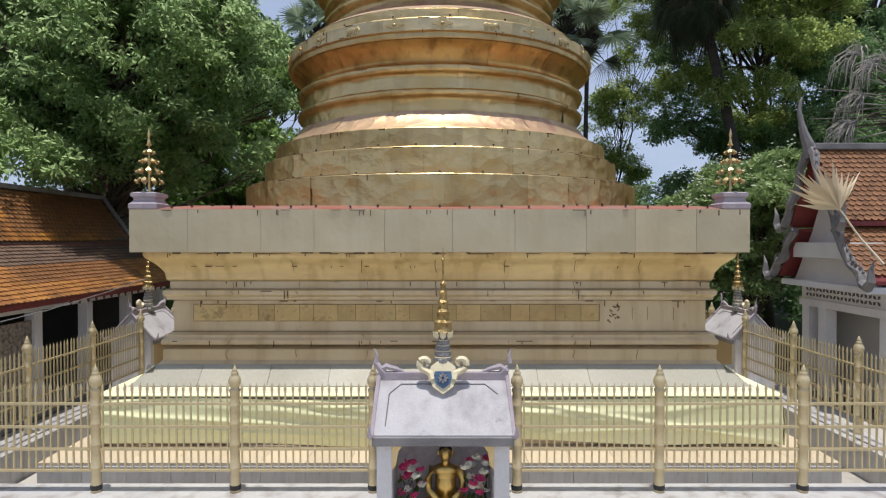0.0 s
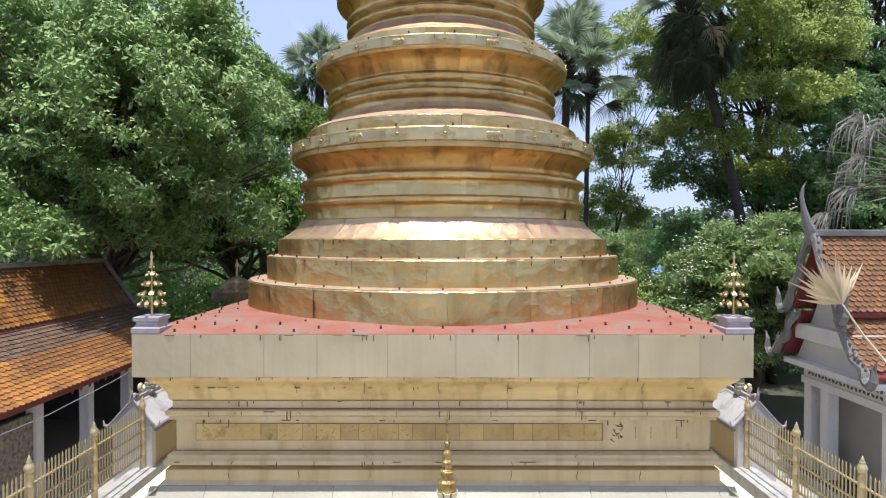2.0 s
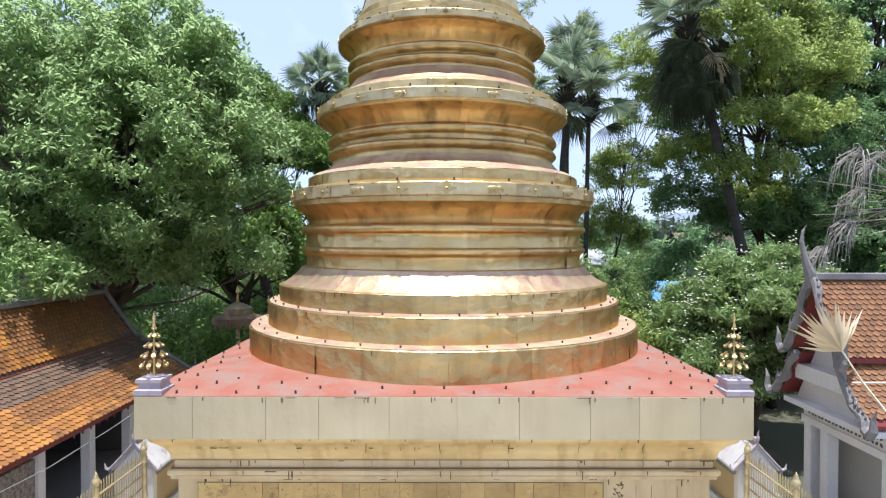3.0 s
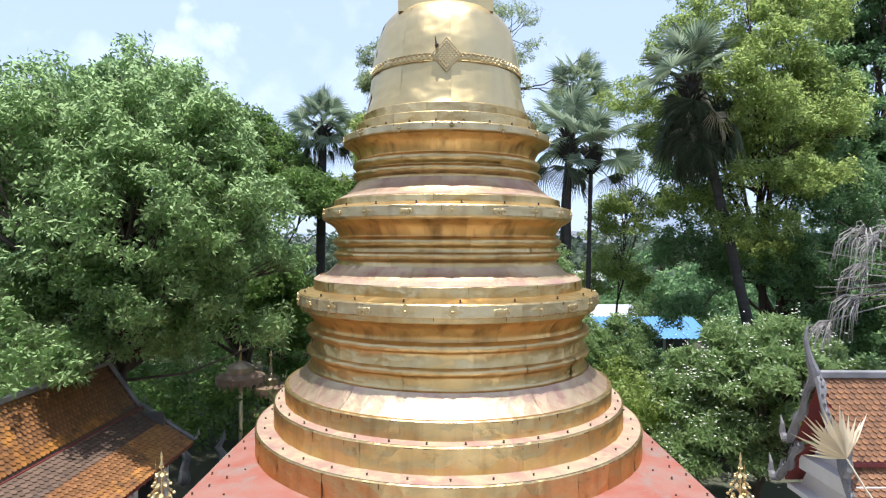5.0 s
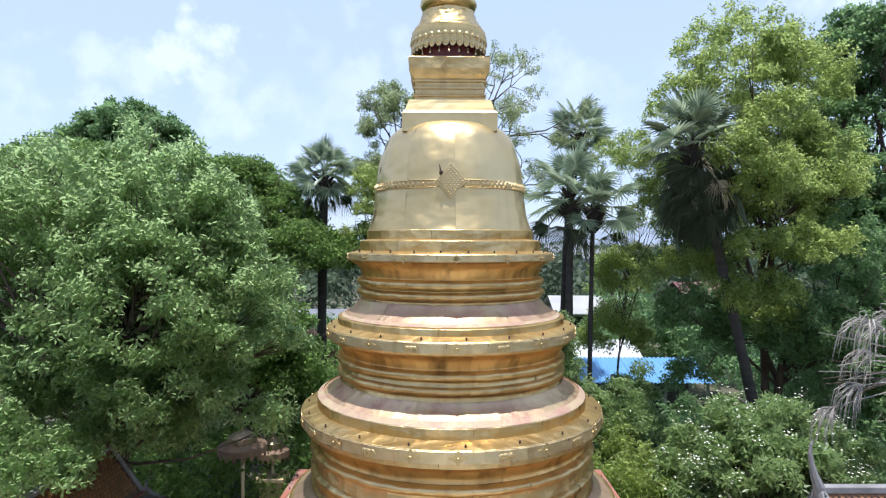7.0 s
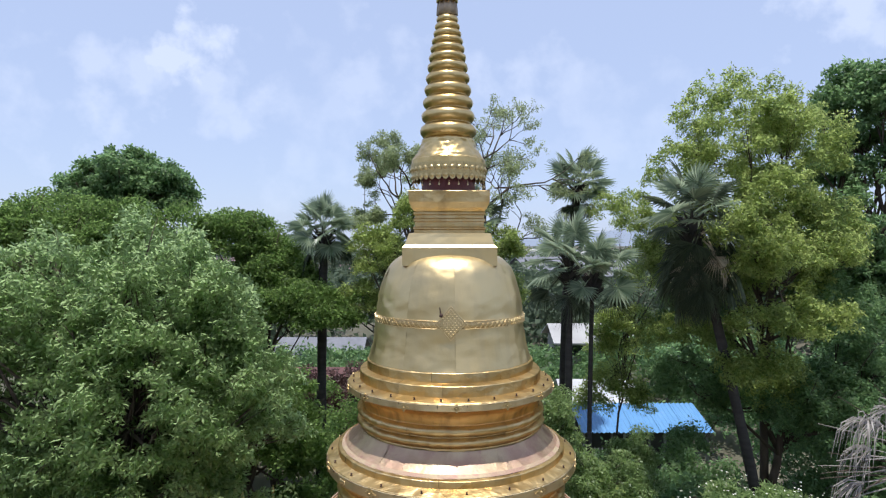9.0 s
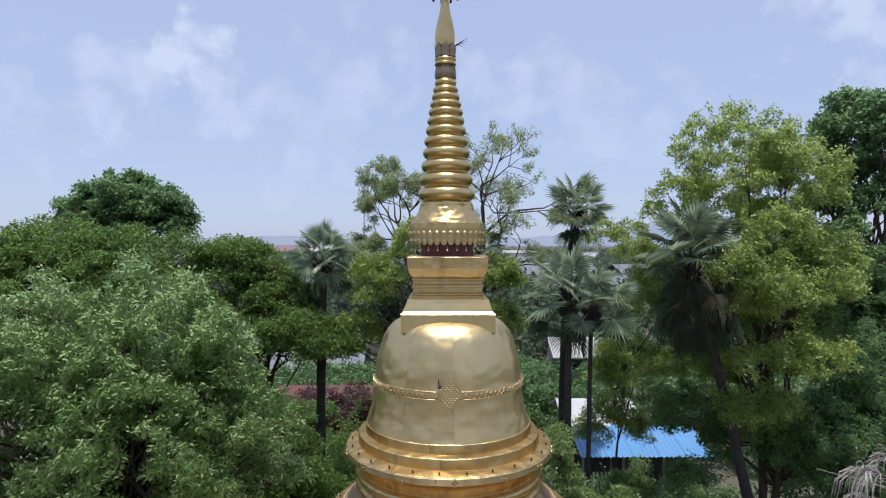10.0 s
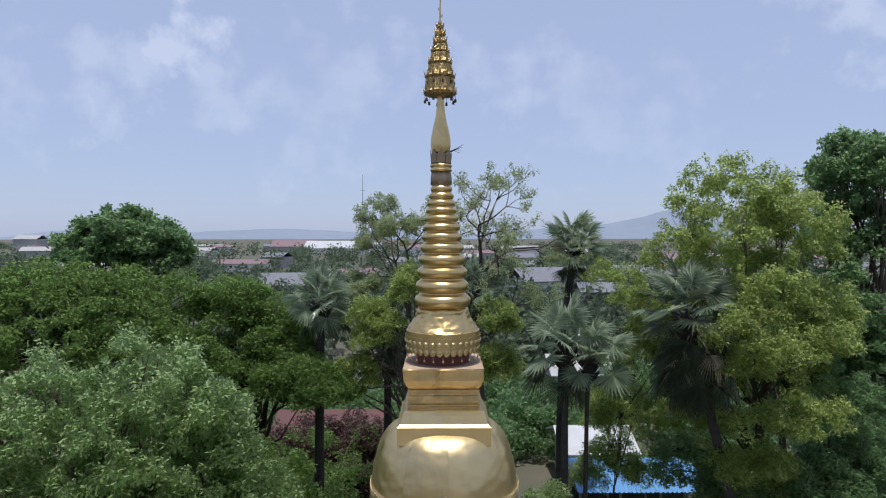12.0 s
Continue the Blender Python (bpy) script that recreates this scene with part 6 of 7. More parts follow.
def tree(name, label, base, lobes, leaf_mat, count, r_clump, sprays, leaflets=7, spray_len=0.5, leaf_len=0.2, leaf_w=0.08, trunk_r=0.22,
         droop=0.25, flat=0.7, seed=1, limbs=40, fork=0.45, bark=None, low=-0.35, category="tree"):
    """A tapered trunk with limbs that reach into the crown's clumps."""
    rng = np.random.default_rng(seed)
    bark = bark or BARK
    t = thing(name, label, category, base)
    b = np.array(base)
    pts = clump_places(rng, lobes, count, low) - b
    radii = r_clump * rng.uniform(0.5, 1.45, len(pts))
    centre = pts.mean(axis=0)
    forkp = np.array([centre[0] * 0.5, centre[1] * 0.5, centre[2] * fork])
    topp = np.array([centre[0], centre[1], centre[2] * 1.05])
    bm = bmesh.new()
    wob = lambda k: rng.normal(0, k, 3) * np.array([1, 1, 0.3])
    tube(bm, [(0, 0, -0.1), tuple(forkp * 0.35 + wob(0.08)), tuple(forkp * 0.7 + wob(0.1)), tuple(forkp), tuple((forkp + topp) / 2 + wob(0.25)), tuple(topp)],
         [trunk_r * 1.25, trunk_r, trunk_r * 0.9, trunk_r * 0.8, trunk_r * 0.5, trunk_r * 0.2], 10)
    part("trunk", bm, bark, t, "", True)
    order = rng.permutation(len(pts))[:limbs]
    for i in order:
        bm = bmesh.new()
        e = pts[i]
        s = forkp + (topp - forkp) * rng.uniform(0, 0.75)
        span = np.linalg.norm(e - s)
        mid = (s + e) / 2 + np.array([0, 0, 0.12 * span]) * rng.uniform(-0.4, 1.0) + rng.normal(0, 0.05 * span, 3)
        rr = trunk_r * rng.uniform(0.22, 0.42)
        q = (mid + e) / 2 + rng.normal(0, 0.06 * span, 3)
        tube(bm, [tuple(s), tuple((s + mid) / 2 + rng.normal(0, 0.04 * span, 3)), tuple(mid), tuple(q), tuple(e)], [rr, rr * 0.85, rr * 0.6, rr * 0.35, rr * 0.12], 5)
        for _ in range(3):
            e2 = e + rng.uniform(-1, 1, 3) * r_clump
            tube(bm, [tuple(q), tuple((q + e2) / 2 + rng.normal(0, 0.12, 3)), tuple(e2)], [rr * 0.3, rr * 0.2, rr * 0.06], 4)
        part("limb", bm, bark, t, "", True)
    v = foliage(rng, pts, radii, sprays, leaflets, spray_len, leaf_len, leaf_w, droop, flat)
    part("crown", quads_mesh("crown", v, leaf_mat), None, t)
    return t, pts


# near feathery tree over the hall
tree("tree", "broad grey-green tree with drooping leafy branches behind the hall", (-9.6, 18.6, GZ),
     [(-9.4, 18.8, 10.2, 3.3, 2.9, 3.6), (-12.6, 17.8, 9.9, 3.0, 2.7, 3.4), (-15.2, 17.6, 8.8, 2.8, 2.6, 3.9), (-8.6, 16.4, 8.2, 2.8, 1.8, 2.5), (-6.6, 17.8, 8.0, 1.9, 1.9, 3.0),
      (-7.3, 18.4, 10.6, 1.5, 1.5, 1.7), (-6.5, 17.2, 5.6, 1.6, 1.2, 1.2), (-9.4, 16.8, 5.3, 2.2, 1.2, 1.3), (-12.5, 17.4, 6.2, 2.4, 1.4, 1.8), (-10.8, 16.0, 6.8, 2.2, 1.2, 1.3), (-7.8, 16.2, 6.4, 1.8, 1.0, 1.2)],
     GREEN_A, 1000, 0.42, 17, 8, 0.15, 0.175, 0.070, 0.26, 0.22, 0.9, 11, 110, 0.42)
tree("tree", "light green leafy branch crown hanging over the hall roof", (-12.6, 14.6, GZ),
     [(-10.6, 14.4, 5.1, 1.7, 1.2, 0.8), (-12.2, 15.0, 6.0, 1.8, 1.3, 1.0)],
     GREEN_A, 90, 0.36, 18, 8, 0.14, 0.165, 0.068, 0.16, 0.25, 0.8, 12, 16, 0.7)
# wide flat-topped dark trees behind it
tree("tree", "wide flat-topped dark green rain tree", (-18.0, 30.5, GZ),
     [(-22.5, 31.0, 13.9, 4.4, 3.2, 1.7), (-17.2, 30.4, 13.7, 3.2, 3.0, 1.7), (-26.5, 31.0, 13.4, 4.0, 3.4, 1.8), (-19.6, 30.6, 14.2, 2.4, 2.4, 1.6), (-13.8, 30.6, 13.6, 2.4, 2.2, 1.6), (-15.4, 29.0, 12.8, 2.4, 2.0, 1.4), (-19.0, 27.6, 11.9, 4.0, 2.2, 1.4), (-18.0, 26.8, 9.6, 5.0, 1.8, 1.6), (-14.4, 28.4, 11.6, 2.6, 2.4, 1.4), (-24.0, 27.4, 11.7, 3.4, 2.2, 1.5)],
     GREEN_B, 580, 0.66, 31, 6, 0.17, 0.185, 0.095, 0.4, 0.15, 0.62, 13, 60, 0.5)
tree("tree", "wide dark green rain tree with layered branches", (-8.6, 30.6, GZ),
     [(-11.0, 31.0, 13.4, 2.3, 2.2, 1.4), (-9.2, 30.8, 12.3, 2.0, 2.0, 1.3), (-12.6, 29.0, 11.3, 2.4, 2.0, 1.3), (-6.7, 28.2, 10.3, 2.4, 1.2, 1.0), (-5.6, 28.0, 9.6, 1.4, 1.0, 0.7), (-9.8, 28.4, 10.1, 2.5, 1.6, 1.2), (-8.4, 29.8, 11.4, 2.0, 1.4, 1.1), (-11.6, 27.6, 8.4, 2.2, 1.4, 1.6)],
     GREEN_B, 450, 0.56, 27, 6, 0.16, 0.18, 0.09, 0.3, 0.15, 0.62, 14, 44, 0.5)
tree("tree", "tall rounded dark green tree rising above the canopy", (-19.6, 36.5, GZ),
     [(-19.6, 36.0, 16.5, 2.7, 2.3, 2.3), (-21.9, 36.0, 16.0, 1.6, 1.7, 1.5), (-17.3, 36.0, 16.0, 1.9, 1.9, 2.0)],
     GREEN_D, 260, 0.42, 22, 6, 0.2, 0.24, 0.13, 0.35, 0.1, 0.9, 15, 40, 0.6)
tree("tree", "dark shady tree filling the gap behind the hall", (-7.0, 25.2, GZ),
     [(-8.6, 24.6, 5.6, 3.2, 1.8, 3.0), (-12.5, 25.0, 6.0, 3.0, 1.8, 3.4), (-5.2, 25.0, 3.2, 1.6, 1.2, 1.6)],
     GREEN_B, 110, 0.8, 50, 7, 0.2, 0.22, 0.11, 0.22, 0.2, 0.7, 23, 30, 0.5)
# yellow-green tree, bare tree, deep green tree on the other side
tree("tree", "tall yellow-green tree with a palm grown through it", (13.4, 24.8, GZ),
     [(12.2, 25.2, 17.9, 2.6, 2.1, 2.7), (9.9, 25.2, 16.2, 1.4, 1.2, 1.4), (14.5, 25.0, 17.0, 2.1, 2.0, 2.7), (11.0, 25.4, 14.0, 1.6, 1.2, 1.8), (12.6, 24.6, 15.0, 2.6, 1.4, 1.8), (15.8, 25.2, 13.2, 2.0, 1.6, 2.2), (11.6, 21.7, 8.6, 1.6, 0.6, 0.8), (10.0, 20.7, 13.7, 1.0, 0.4, 1.0), (11.1, 20.8, 12.5, 1.1, 0.5, 1.5), (11.7, 21.0, 14.9, 1.2, 0.5, 1.0), (13.2, 24.2, 11.4, 2.4, 1.4, 1.6), (11.4, 25.2, 12.2, 1.4, 1.0, 1.6), (10.4, 24.8, 9.4, 1.6, 1.2, 1.5), (13.9, 23.6, 13.2, 2.3, 1.6, 2.2), (11.2, 21.3, 10.4, 1.2, 0.7, 0.7),
      (13.4, 21.9, 10.3, 1.6, 0.9, 1.0),  (11.7, 21.9, 13.5, 0.8, 0.4, 0.8), (12.6, 23.6, 7.4, 1.8, 1.2, 1.1)],
     GREEN_C, 950, 0.38, 15, 8, 0.14, 0.15, 0.064, 0.18, 0.22, 0.95, 16, 44, 0.5)
tree("tree", "tall deep green broad-leaved tree", (20.5, 29.5, GZ),
     [(21.0, 29.8, 20.2, 2.2, 2.1, 2.2), (20.8, 29.4, 16.8, 2.7, 2.2, 2.7), (18.4, 28.0, 12.8, 2.4, 2.0, 2.8), (20.4, 27.4, 9.8, 3.0, 2.2, 3.2), (18.2, 26.0, 6.4, 2.4, 1.8, 2.4)],
     GREEN_D, 560, 0.42, 19, 6, 0.18, 0.22, 0.12, 0.36, 0.12, 0.9, 17, 60, 0.5)
def open_tree(label, base, starts, leaf_mat, seed, tufts=5):
    """A sparse tree of twisting limbs that fork again and again, with small leaf tufts at the tips. starts: height, tilt to x, tilt to y, length, thickness."""
    rng = np.random.default_rng(seed)
    t = thing("tree", label, "tree", base)
    tips = []

    def grow(bm, p, d, length, r, level):
        pts, rad = [tuple(p)], [r]
        for k in range(4):
            d = unit(d + rng.normal(0, 0.20, 3) + np.array([0, 0, 0.05]))
            p = p + d * length / 4
            pts.append(tuple(p))
            rad.append(r * (1 - 0.12 * (k + 1)))
        tube(bm, pts, rad, 6 if level < 2 else 4)
        if level >= 3:
            tips.append(p)
            tips.append(np.array(pts[2]))
            return
        for _ in range(3 if level < 2 else 2 + int(rng.random() < 0.5)):
            e = unit(d + rng.normal(0, 0.55, 3) * np.array([1.2, 0.7, 0.8]))
            grow(bm, p if rng.random() < 0.7 else np.array(pts[3]), e, length * rng.uniform(0.55, 0.8), r * 0.5, level + 1)

    top = max(s[0] for s in starts)
    part("trunk", tube(bmesh.new(), [(0, 0, 0), (0.15, 0, top * 0.4), (-0.1, 0, top * 0.75), (0.05, 0, top)], [0.30, 0.24, 0.20, 0.13], 9), BARK, t, "", True)
    for z, dx, dy, length, r in starts:
        bm = bmesh.new()
        grow(bm, np.array([0.0, 0.0, z]), unit(np.array([dx, dy, 1.0])), length, r, 0)
        part("limb", bm, BARK, t, "", True)
    pts = np.array(tips)
    v = foliage(rng, pts, rng.uniform(0.18, 0.42, len(pts)), tufts, 7, 0.13, 0.14, 0.06, 0.15, 0.9)
    part("crown", quads_mesh("crown", v, leaf_mat), None, t)


open_tree("sparse pale green tree with bare twisting branches", (2.0, 32.2, GZ),
          [(15.0, 0.25, 0.0, 2.7, 0.13), (15.4, 0.85, 0.1, 2.6, 0.11), (15.8, -0.15, -0.2, 2.4, 0.10), (13.6, 1.4, -0.1, 2.3, 0.10), (14.6, -0.9, 0.2, 2.3, 0.09), (12.8, 1.1, 0.1, 2.0, 0.08)],
          GREEN_E, 18, 6)
open_tree("pale leafy tree with thin grey limbs behind the spire", (-1.9, 32.4, GZ),
          [(13.6, -0.2, 0.0, 2.6, 0.11), (13.2, -0.8, 0.1, 2.3, 0.10), (14.4, 0.4, -0.2, 2.4, 0.10), (12.0, -1.1, 0.1, 2.0, 0.09), (12.4, 0.9, 0.0, 1.9, 0.08)],
          GREEN_E, 29, 16)
tree("tree", "pale yellow-green tree crown behind the spire", (-2.6, 29.4, GZ),
     [(-3.4, 29.0, 12.4, 1.3, 1.2, 1.7), (-2.0, 29.0, 14.4, 1.0, 1.0, 1.2), (2.6, 29.0, 13.2, 0.9, 0.9, 1.2), (-4.2, 28.8, 10.4, 0.9, 0.9, 1.0), (2.2, 28.8, 10.8, 1.3, 1.0, 1.3)],
     GREEN_C, 100, 0.5, 40, 7, 0.14, 0.15, 0.065, 0.2, 0.22, 0.75, 19, 40, 0.5)
tree("tree", "pale yellow-green slender tree among the palms", (7.6, 28.4, GZ),
     [(8.7, 27.4, 14.4, 0.9, 0.9, 1.6), (9.2, 27.2, 11.8, 1.2, 1.0, 1.6), (8.2, 27.0, 9.0, 1.6, 1.2, 1.5), (8.3, 31.0, 15.0, 0.8, 0.6, 0.8), (7.8, 27.4, 6.2, 1.6, 1.0, 1.6), (9.8, 26.4, 12.6, 1.0, 0.8, 2.2)],
     GREEN_C, 300, 0.36, 15, 7, 0.14, 0.14, 0.06, 0.06, 0.22, 0.75, 20, 46, 0.5)
tree("tree", "light green thin tree in front of the palms", (3.8, 22.6, GZ),
     [(3.9, 22.4, 6.2, 0.9, 0.8, 2.0), (4.6, 22.4, 3.6, 1.4, 0.9, 1.8), (6.6, 22.8, 3.4, 1.2, 0.9, 1.6), (8.0, 25.4, 3.4, 1.1, 0.8, 1.8)],
     BUSH_LEAF, 140, 0.4, 30, 7, 0.13, 0.14, 0.065, 0.09, 0.22, 0.75, 24, 30, 0.5)
tree("tree", "dark green tree leaning over the blue roof", (12.6, 24.6, GZ),
     [(9.9, 24.0, 7.6, 1.7, 1.2, 1.3), (12.4, 23.4, 6.6, 2.0, 1.2, 1.5), (9.6, 23.6, 5.2, 0.8, 0.7, 0.9), (14.4, 23.0, 6.4, 2.2, 1.2, 2.0), (17.4, 23.6, 5.2, 2.0, 1.4, 2.4), (10.6, 25.4, 10.4, 1.5, 1.0, 1.6), (15.6, 24.4, 10.0, 2.2, 1.7, 2.0), (16.8, 24.0, 7.4, 2.2, 1.6, 1.8)],
     GREEN_D, 470, 0.42, 19, 7, 0.15, 0.15, 0.07, 0.2, 0.22, 0.75, 21, 40, 0.55)
# frangipani bush with white flowers
bush, bpts = tree("frangipani_bush", "rounded frangipani bush dotted with white flowers", (9.3, 17.9, GZ),
                  [(9.3, 17.8, 3.3, 2.5, 2.1, 2.35), (7.9, 17.2, 2.2, 1.4, 1.3, 1.6), (11.2, 18.4, 3.0, 1.8, 1.7, 2.0)],
                  BUSH_LEAF, 210, 0.40, 42, 9, 0.07, 0.20, 0.066, 0.14, 0.0, 0.8, 22, 60, 0.3, category="bush")
NFL = 1500
rng = np.random.default_rng(33)
c = bpts[rng.integers(0, len(bpts), NFL)]
d = unit((c - np.array([0, 0, 2.6])) * np.array([1, 1, 1.2]) * 0.7 + rng.normal(0, 0.75, (NFL, 3)) + np.array([0, -0.3, 0.4]))
p = c + d * rng.uniform(0.15, 0.75, (NFL, 1))
fl = np.concatenate([leaf_quads(rng, p, unit(np.array([math.cos(k * 1.2566), math.sin(k * 1.2566), 0.35]) + rng.normal(0, 0.12, (NFL, 3))), 0.040, 0.034, 0.1) for k in range(5)])
tagged(part("blossom", quads_mesh("blossom", fl, PETAL), None, bush, "white frangipani flowers"), kind="stuff")


# fan palms
def fan_mesh(mat, seg=26, spread=250, size=1.0, limp=0.0, seed=1, stalk=None, wide=0.56, ragged=0.1, mid=0.42):
    """A pleated fan on a stalk; the stalk runs along +x from the origin."""
    rng = random.Random(seed)
    bm = bmesh.new()
    stalk = stalk or 0.9 * size
    tube(bm, [(0, 0, 0), (0.5 * stalk, 0, 0.04), (stalk, 0, -0.02)], [0.03, 0.022, 0.016], 5)
    hub = Vector((stalk, 0, -0.02))
    for k in range(seg):
        a = radians(-spread / 2 + spread * (k + 0.5) / seg)
        L = size * (0.92 - ragged + 0.12 * math.cos(a) + ragged * rng.random())
        w = radians(spread / seg) * 0.5
        drop = (0.02 + 0.16 * rng.random() + limp) * L
        d = Vector((math.cos(a), math.sin(a), 0))
        s = Vector((-math.sin(a), math.cos(a), 0))
        e1 = bm.verts.new(hub + d * L * mid + s * w * L * wide * mid / 0.55 + Vector((0, 0, 0.02)))
        e2 = bm.verts.new(hub + d * L * mid - s * w * L * wide * mid / 0.55 + Vector((0, 0, 0.02)))
        m = bm.verts.new(hub + d * L * mid + Vector((0, 0, -0.03 - 0.3 * (ragged - 0.1))))
        t = bm.verts.new(hub + d * L + Vector((0, 0, -drop)))
        h = bm.verts.new(hub)
        for f in ((h, e2, m), (h, m, e1), (m, e2, t), (m, t, e1)):
            bm.faces.new(f)
    me = bpy.data.meshes.new("frond")
    bm.to_mesh(me)
    bm.free()
    me.materials.append(mat)
    return me


FANS = [fan_mesh(FAN_LEAF, 26, 265, 1.0, 0.0 + 0.07 * k, k, 1.05, 0.62, 0.14, 0.5) for k in range(3)]
DROOP_FAN = fan_mesh(SKIRT_SHADE_LEAF, 26, 170, 1.05, 0.30, 6, None, 0.34)
# darker copy of the fan, with shade from foliage overhead in its colour
DARK_FAN = fan_mesh(SKIRT_SHADE_LEAF, 24, 230, 1.0, 0.08, 8, None, 0.6, 0.14, 0.5)
DRY_FAN = fan_mesh(DRY, 20, 140, 0.95, 0.25, 7, None, 0.28)


def fan_palm(at, height, reach, n, label, skirt=6, trunk_r=0.2, seed=1, lean_x=0.0, dry=0.4, shaded=False, bow=2.0):
    rng = random.Random(seed)
    t = thing("fan_palm", label, "palm", at, group="fan palms")
    bm = bmesh.new()
    pts = [(lean_x * (k / 8) ** bow, 0, height * k / 8) for k in range(9)]
    tube(bm, pts, [trunk_r * (1.25 - 0.3 * k / 8) * (1.0 + (0.12 if k % 2 else 0)) for k in range(9)], 10)
    part("trunk", bm, PALM_BARK, t, "", True)
    bm = bmesh.new()
    for k in range(60):
        a, z = rng.random() * 6.28, height - 0.05 - 1.0 * rng.random()
        d = Vector((math.cos(a), math.sin(a), 0.9))
        p = Vector((lean_x, 0, z)) + Vector((d.x, d.y, 0)) * trunk_r * 0.9
        tube(bm, [p, p + d * 0.20, p + d * 0.40], [0.07, 0.055, 0.015], 4)
    part("stub_collar", bm, PALM_BARK, t, "dark stubs of old leaf stalks")
    for k in range(n):
        a = 137.5 * k + rng.random() * 20
        up = 80 - 118 * (k / n) ** 0.85 + rng.uniform(-9, 9)
        s = reach / 2.05 * rng.uniform(0.85, 1.12)
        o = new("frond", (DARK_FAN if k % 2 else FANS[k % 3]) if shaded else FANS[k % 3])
        o.parent = t
        o.matrix_basis = pose(lean_x, 0, height - 0.05 + 0.25 * (1 - k / n), 0, 0, a) @ pose(0, 0, 0, rng.uniform(-40, 40), -up, 0) @ Matrix.Diagonal((s, s, s, 1))
    for k in range(skirt):
        old = rng.random() < dry
        o = new("dry_frond" if old else "frond", DRY_FAN if old else DROOP_FAN)
        o.parent = t
        s = reach / 1.9 * rng.uniform(0.8, 1.15)
        low = 0.35 if skirt < 20 else 1.9
        o.matrix_basis = pose(lean_x - lean_x * 0.06 * low * (skirt >= 20), 0, height - 0.2 - low * rng.random(), 0, 0, 360 * k / max(1, skirt) + rng.random() * 30) @ pose(0, 0, 0, rng.uniform(-40, 40), rng.uniform(34, 80), 0) @ Matrix.Diagonal((s, s, s, 1))
    return t


fan_palm((-6.35, 29.8, GZ), 14.2, 1.95, 24, "fan palm with a bushy grey-green crown", 8, 0.2, 1, 0.15)
fan_palm((6.55, 33.0, GZ), 16.9, 2.05, 24, "tall fan palm with a rounded green crown", 9, 0.2, 2, 0.85, 0.1, False, 4.0)
fan_palm((5.08, 25.0, GZ), 12.9, 2.35, 15, "fan palm with wide drooping pale fans", 3, 0.135, 3, 0.05, 0.0)
fan_palm((5.95, 25.0, GZ), 12.3, 2.2, 13, "slender fan palm beside a thicker one", 2, 0.085, 4, 0.15, 0.0)
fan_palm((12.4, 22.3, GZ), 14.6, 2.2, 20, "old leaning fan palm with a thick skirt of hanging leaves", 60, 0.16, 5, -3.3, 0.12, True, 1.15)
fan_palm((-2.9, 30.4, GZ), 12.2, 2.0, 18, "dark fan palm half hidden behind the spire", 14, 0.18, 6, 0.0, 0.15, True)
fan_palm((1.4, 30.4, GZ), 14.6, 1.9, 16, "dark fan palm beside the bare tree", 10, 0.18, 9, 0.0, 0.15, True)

# dead bleached branch with hanging dry fronds beside the gabled building
t = thing("dead_palm", "leaning dead palm with bleached hanging fronds", "palm", (14.3, 17.0, GZ))
bm = bmesh.new()
tube(bm, [(0, 0, 0), (-0.2, 0, 3.6), (-0.1, 0, 6.9 - GZ)], [0.26, 0.22, 0.18], 9)
part("trunk", bm, DEAD_WOOD, t, "", True)
rs = random.Random(4)
for k in range(46):
    bm = bmesh.new()
    a = radians(rs.uniform(118, 192) if k % 5 else rs.uniform(20, 90))
    L = rs.uniform(1.9, 3.6)
    d = Vector((math.cos(a), rs.uniform(-0.45, 0.35), math.sin(a))).normalized()
    hub = Vector((-0.1, 0, 6.6 - GZ + rs.random() * 0.5))
    p = [hub + d * L * s - Vector((0, 0, (0.05 + 0.3 * (k % 4 == 1)) * L * s * s)) for s in (0, 0.35, 0.7, 1.0)]
    tube(bm, p, [0.036, 0.026, 0.018, 0.010], 5)
    tip = p[3]
    strips = rs.randint(16, 26) if k % 6 == 0 else 0
    for j in range(strips):
        # blades of the collapsed fan: they start along the stalk and hang down
        o = (d + Vector((rs.uniform(-0.7, 0.5), rs.uniform(-0.7, 0.7), rs.uniform(-0.8, 0.2)))).normalized()
        n = rs.uniform(0.7, 1.5)
        q = [tip, tip + o * 0.30 * n, tip + o * 0.52 * n - Vector((0, 0, 0.20 * n)), tip + o * 0.62 * n - Vector((0, 0, 0.72 * n))]
        tube(bm, q, [0.008, 0.018, 0.014, 0.003], 3)
    part("dry_frond", bm, (DEAD_WOOD, BARK, OLD_FROND)[k % 3], t, "bleached dry frond")

# fallen dry fan leaf caught on the roof edge
lf = thing("fallen_leaf", "large dry fan palm leaf caught on the roof edge", "leaf", (8.30, 11.13, 2.73))
o = part("frond", fan_mesh(DRY, 19, 128, 1.15, 0.0, 9, 1.265, 0.8, 0.34), None, lf)
o.matrix_basis = Matrix.Rotation(radians(-24), 4, "X") @ Matrix(((-0.42, 0.91, 0, 0), (0, 0, 1, 0), (0.91, 0.42, 0, 0), (0, 0, 0, 1)))

# undergrowth and distant woods, too many to count
def woods(name, label, mat, seed, places, sprays, leaflets, spray_len, leaf_len, leaf_w):
    rng = np.random.default_rng(seed)
    pts, rad = places(rng)
    v = foliage(rng, pts, rad, sprays, leaflets, spray_len, leaf_len, leaf_w, 0.15, 0.75)
    tagged(new(name, quads_mesh(name, v, mat)), label, "undergrowth", "", "stuff")


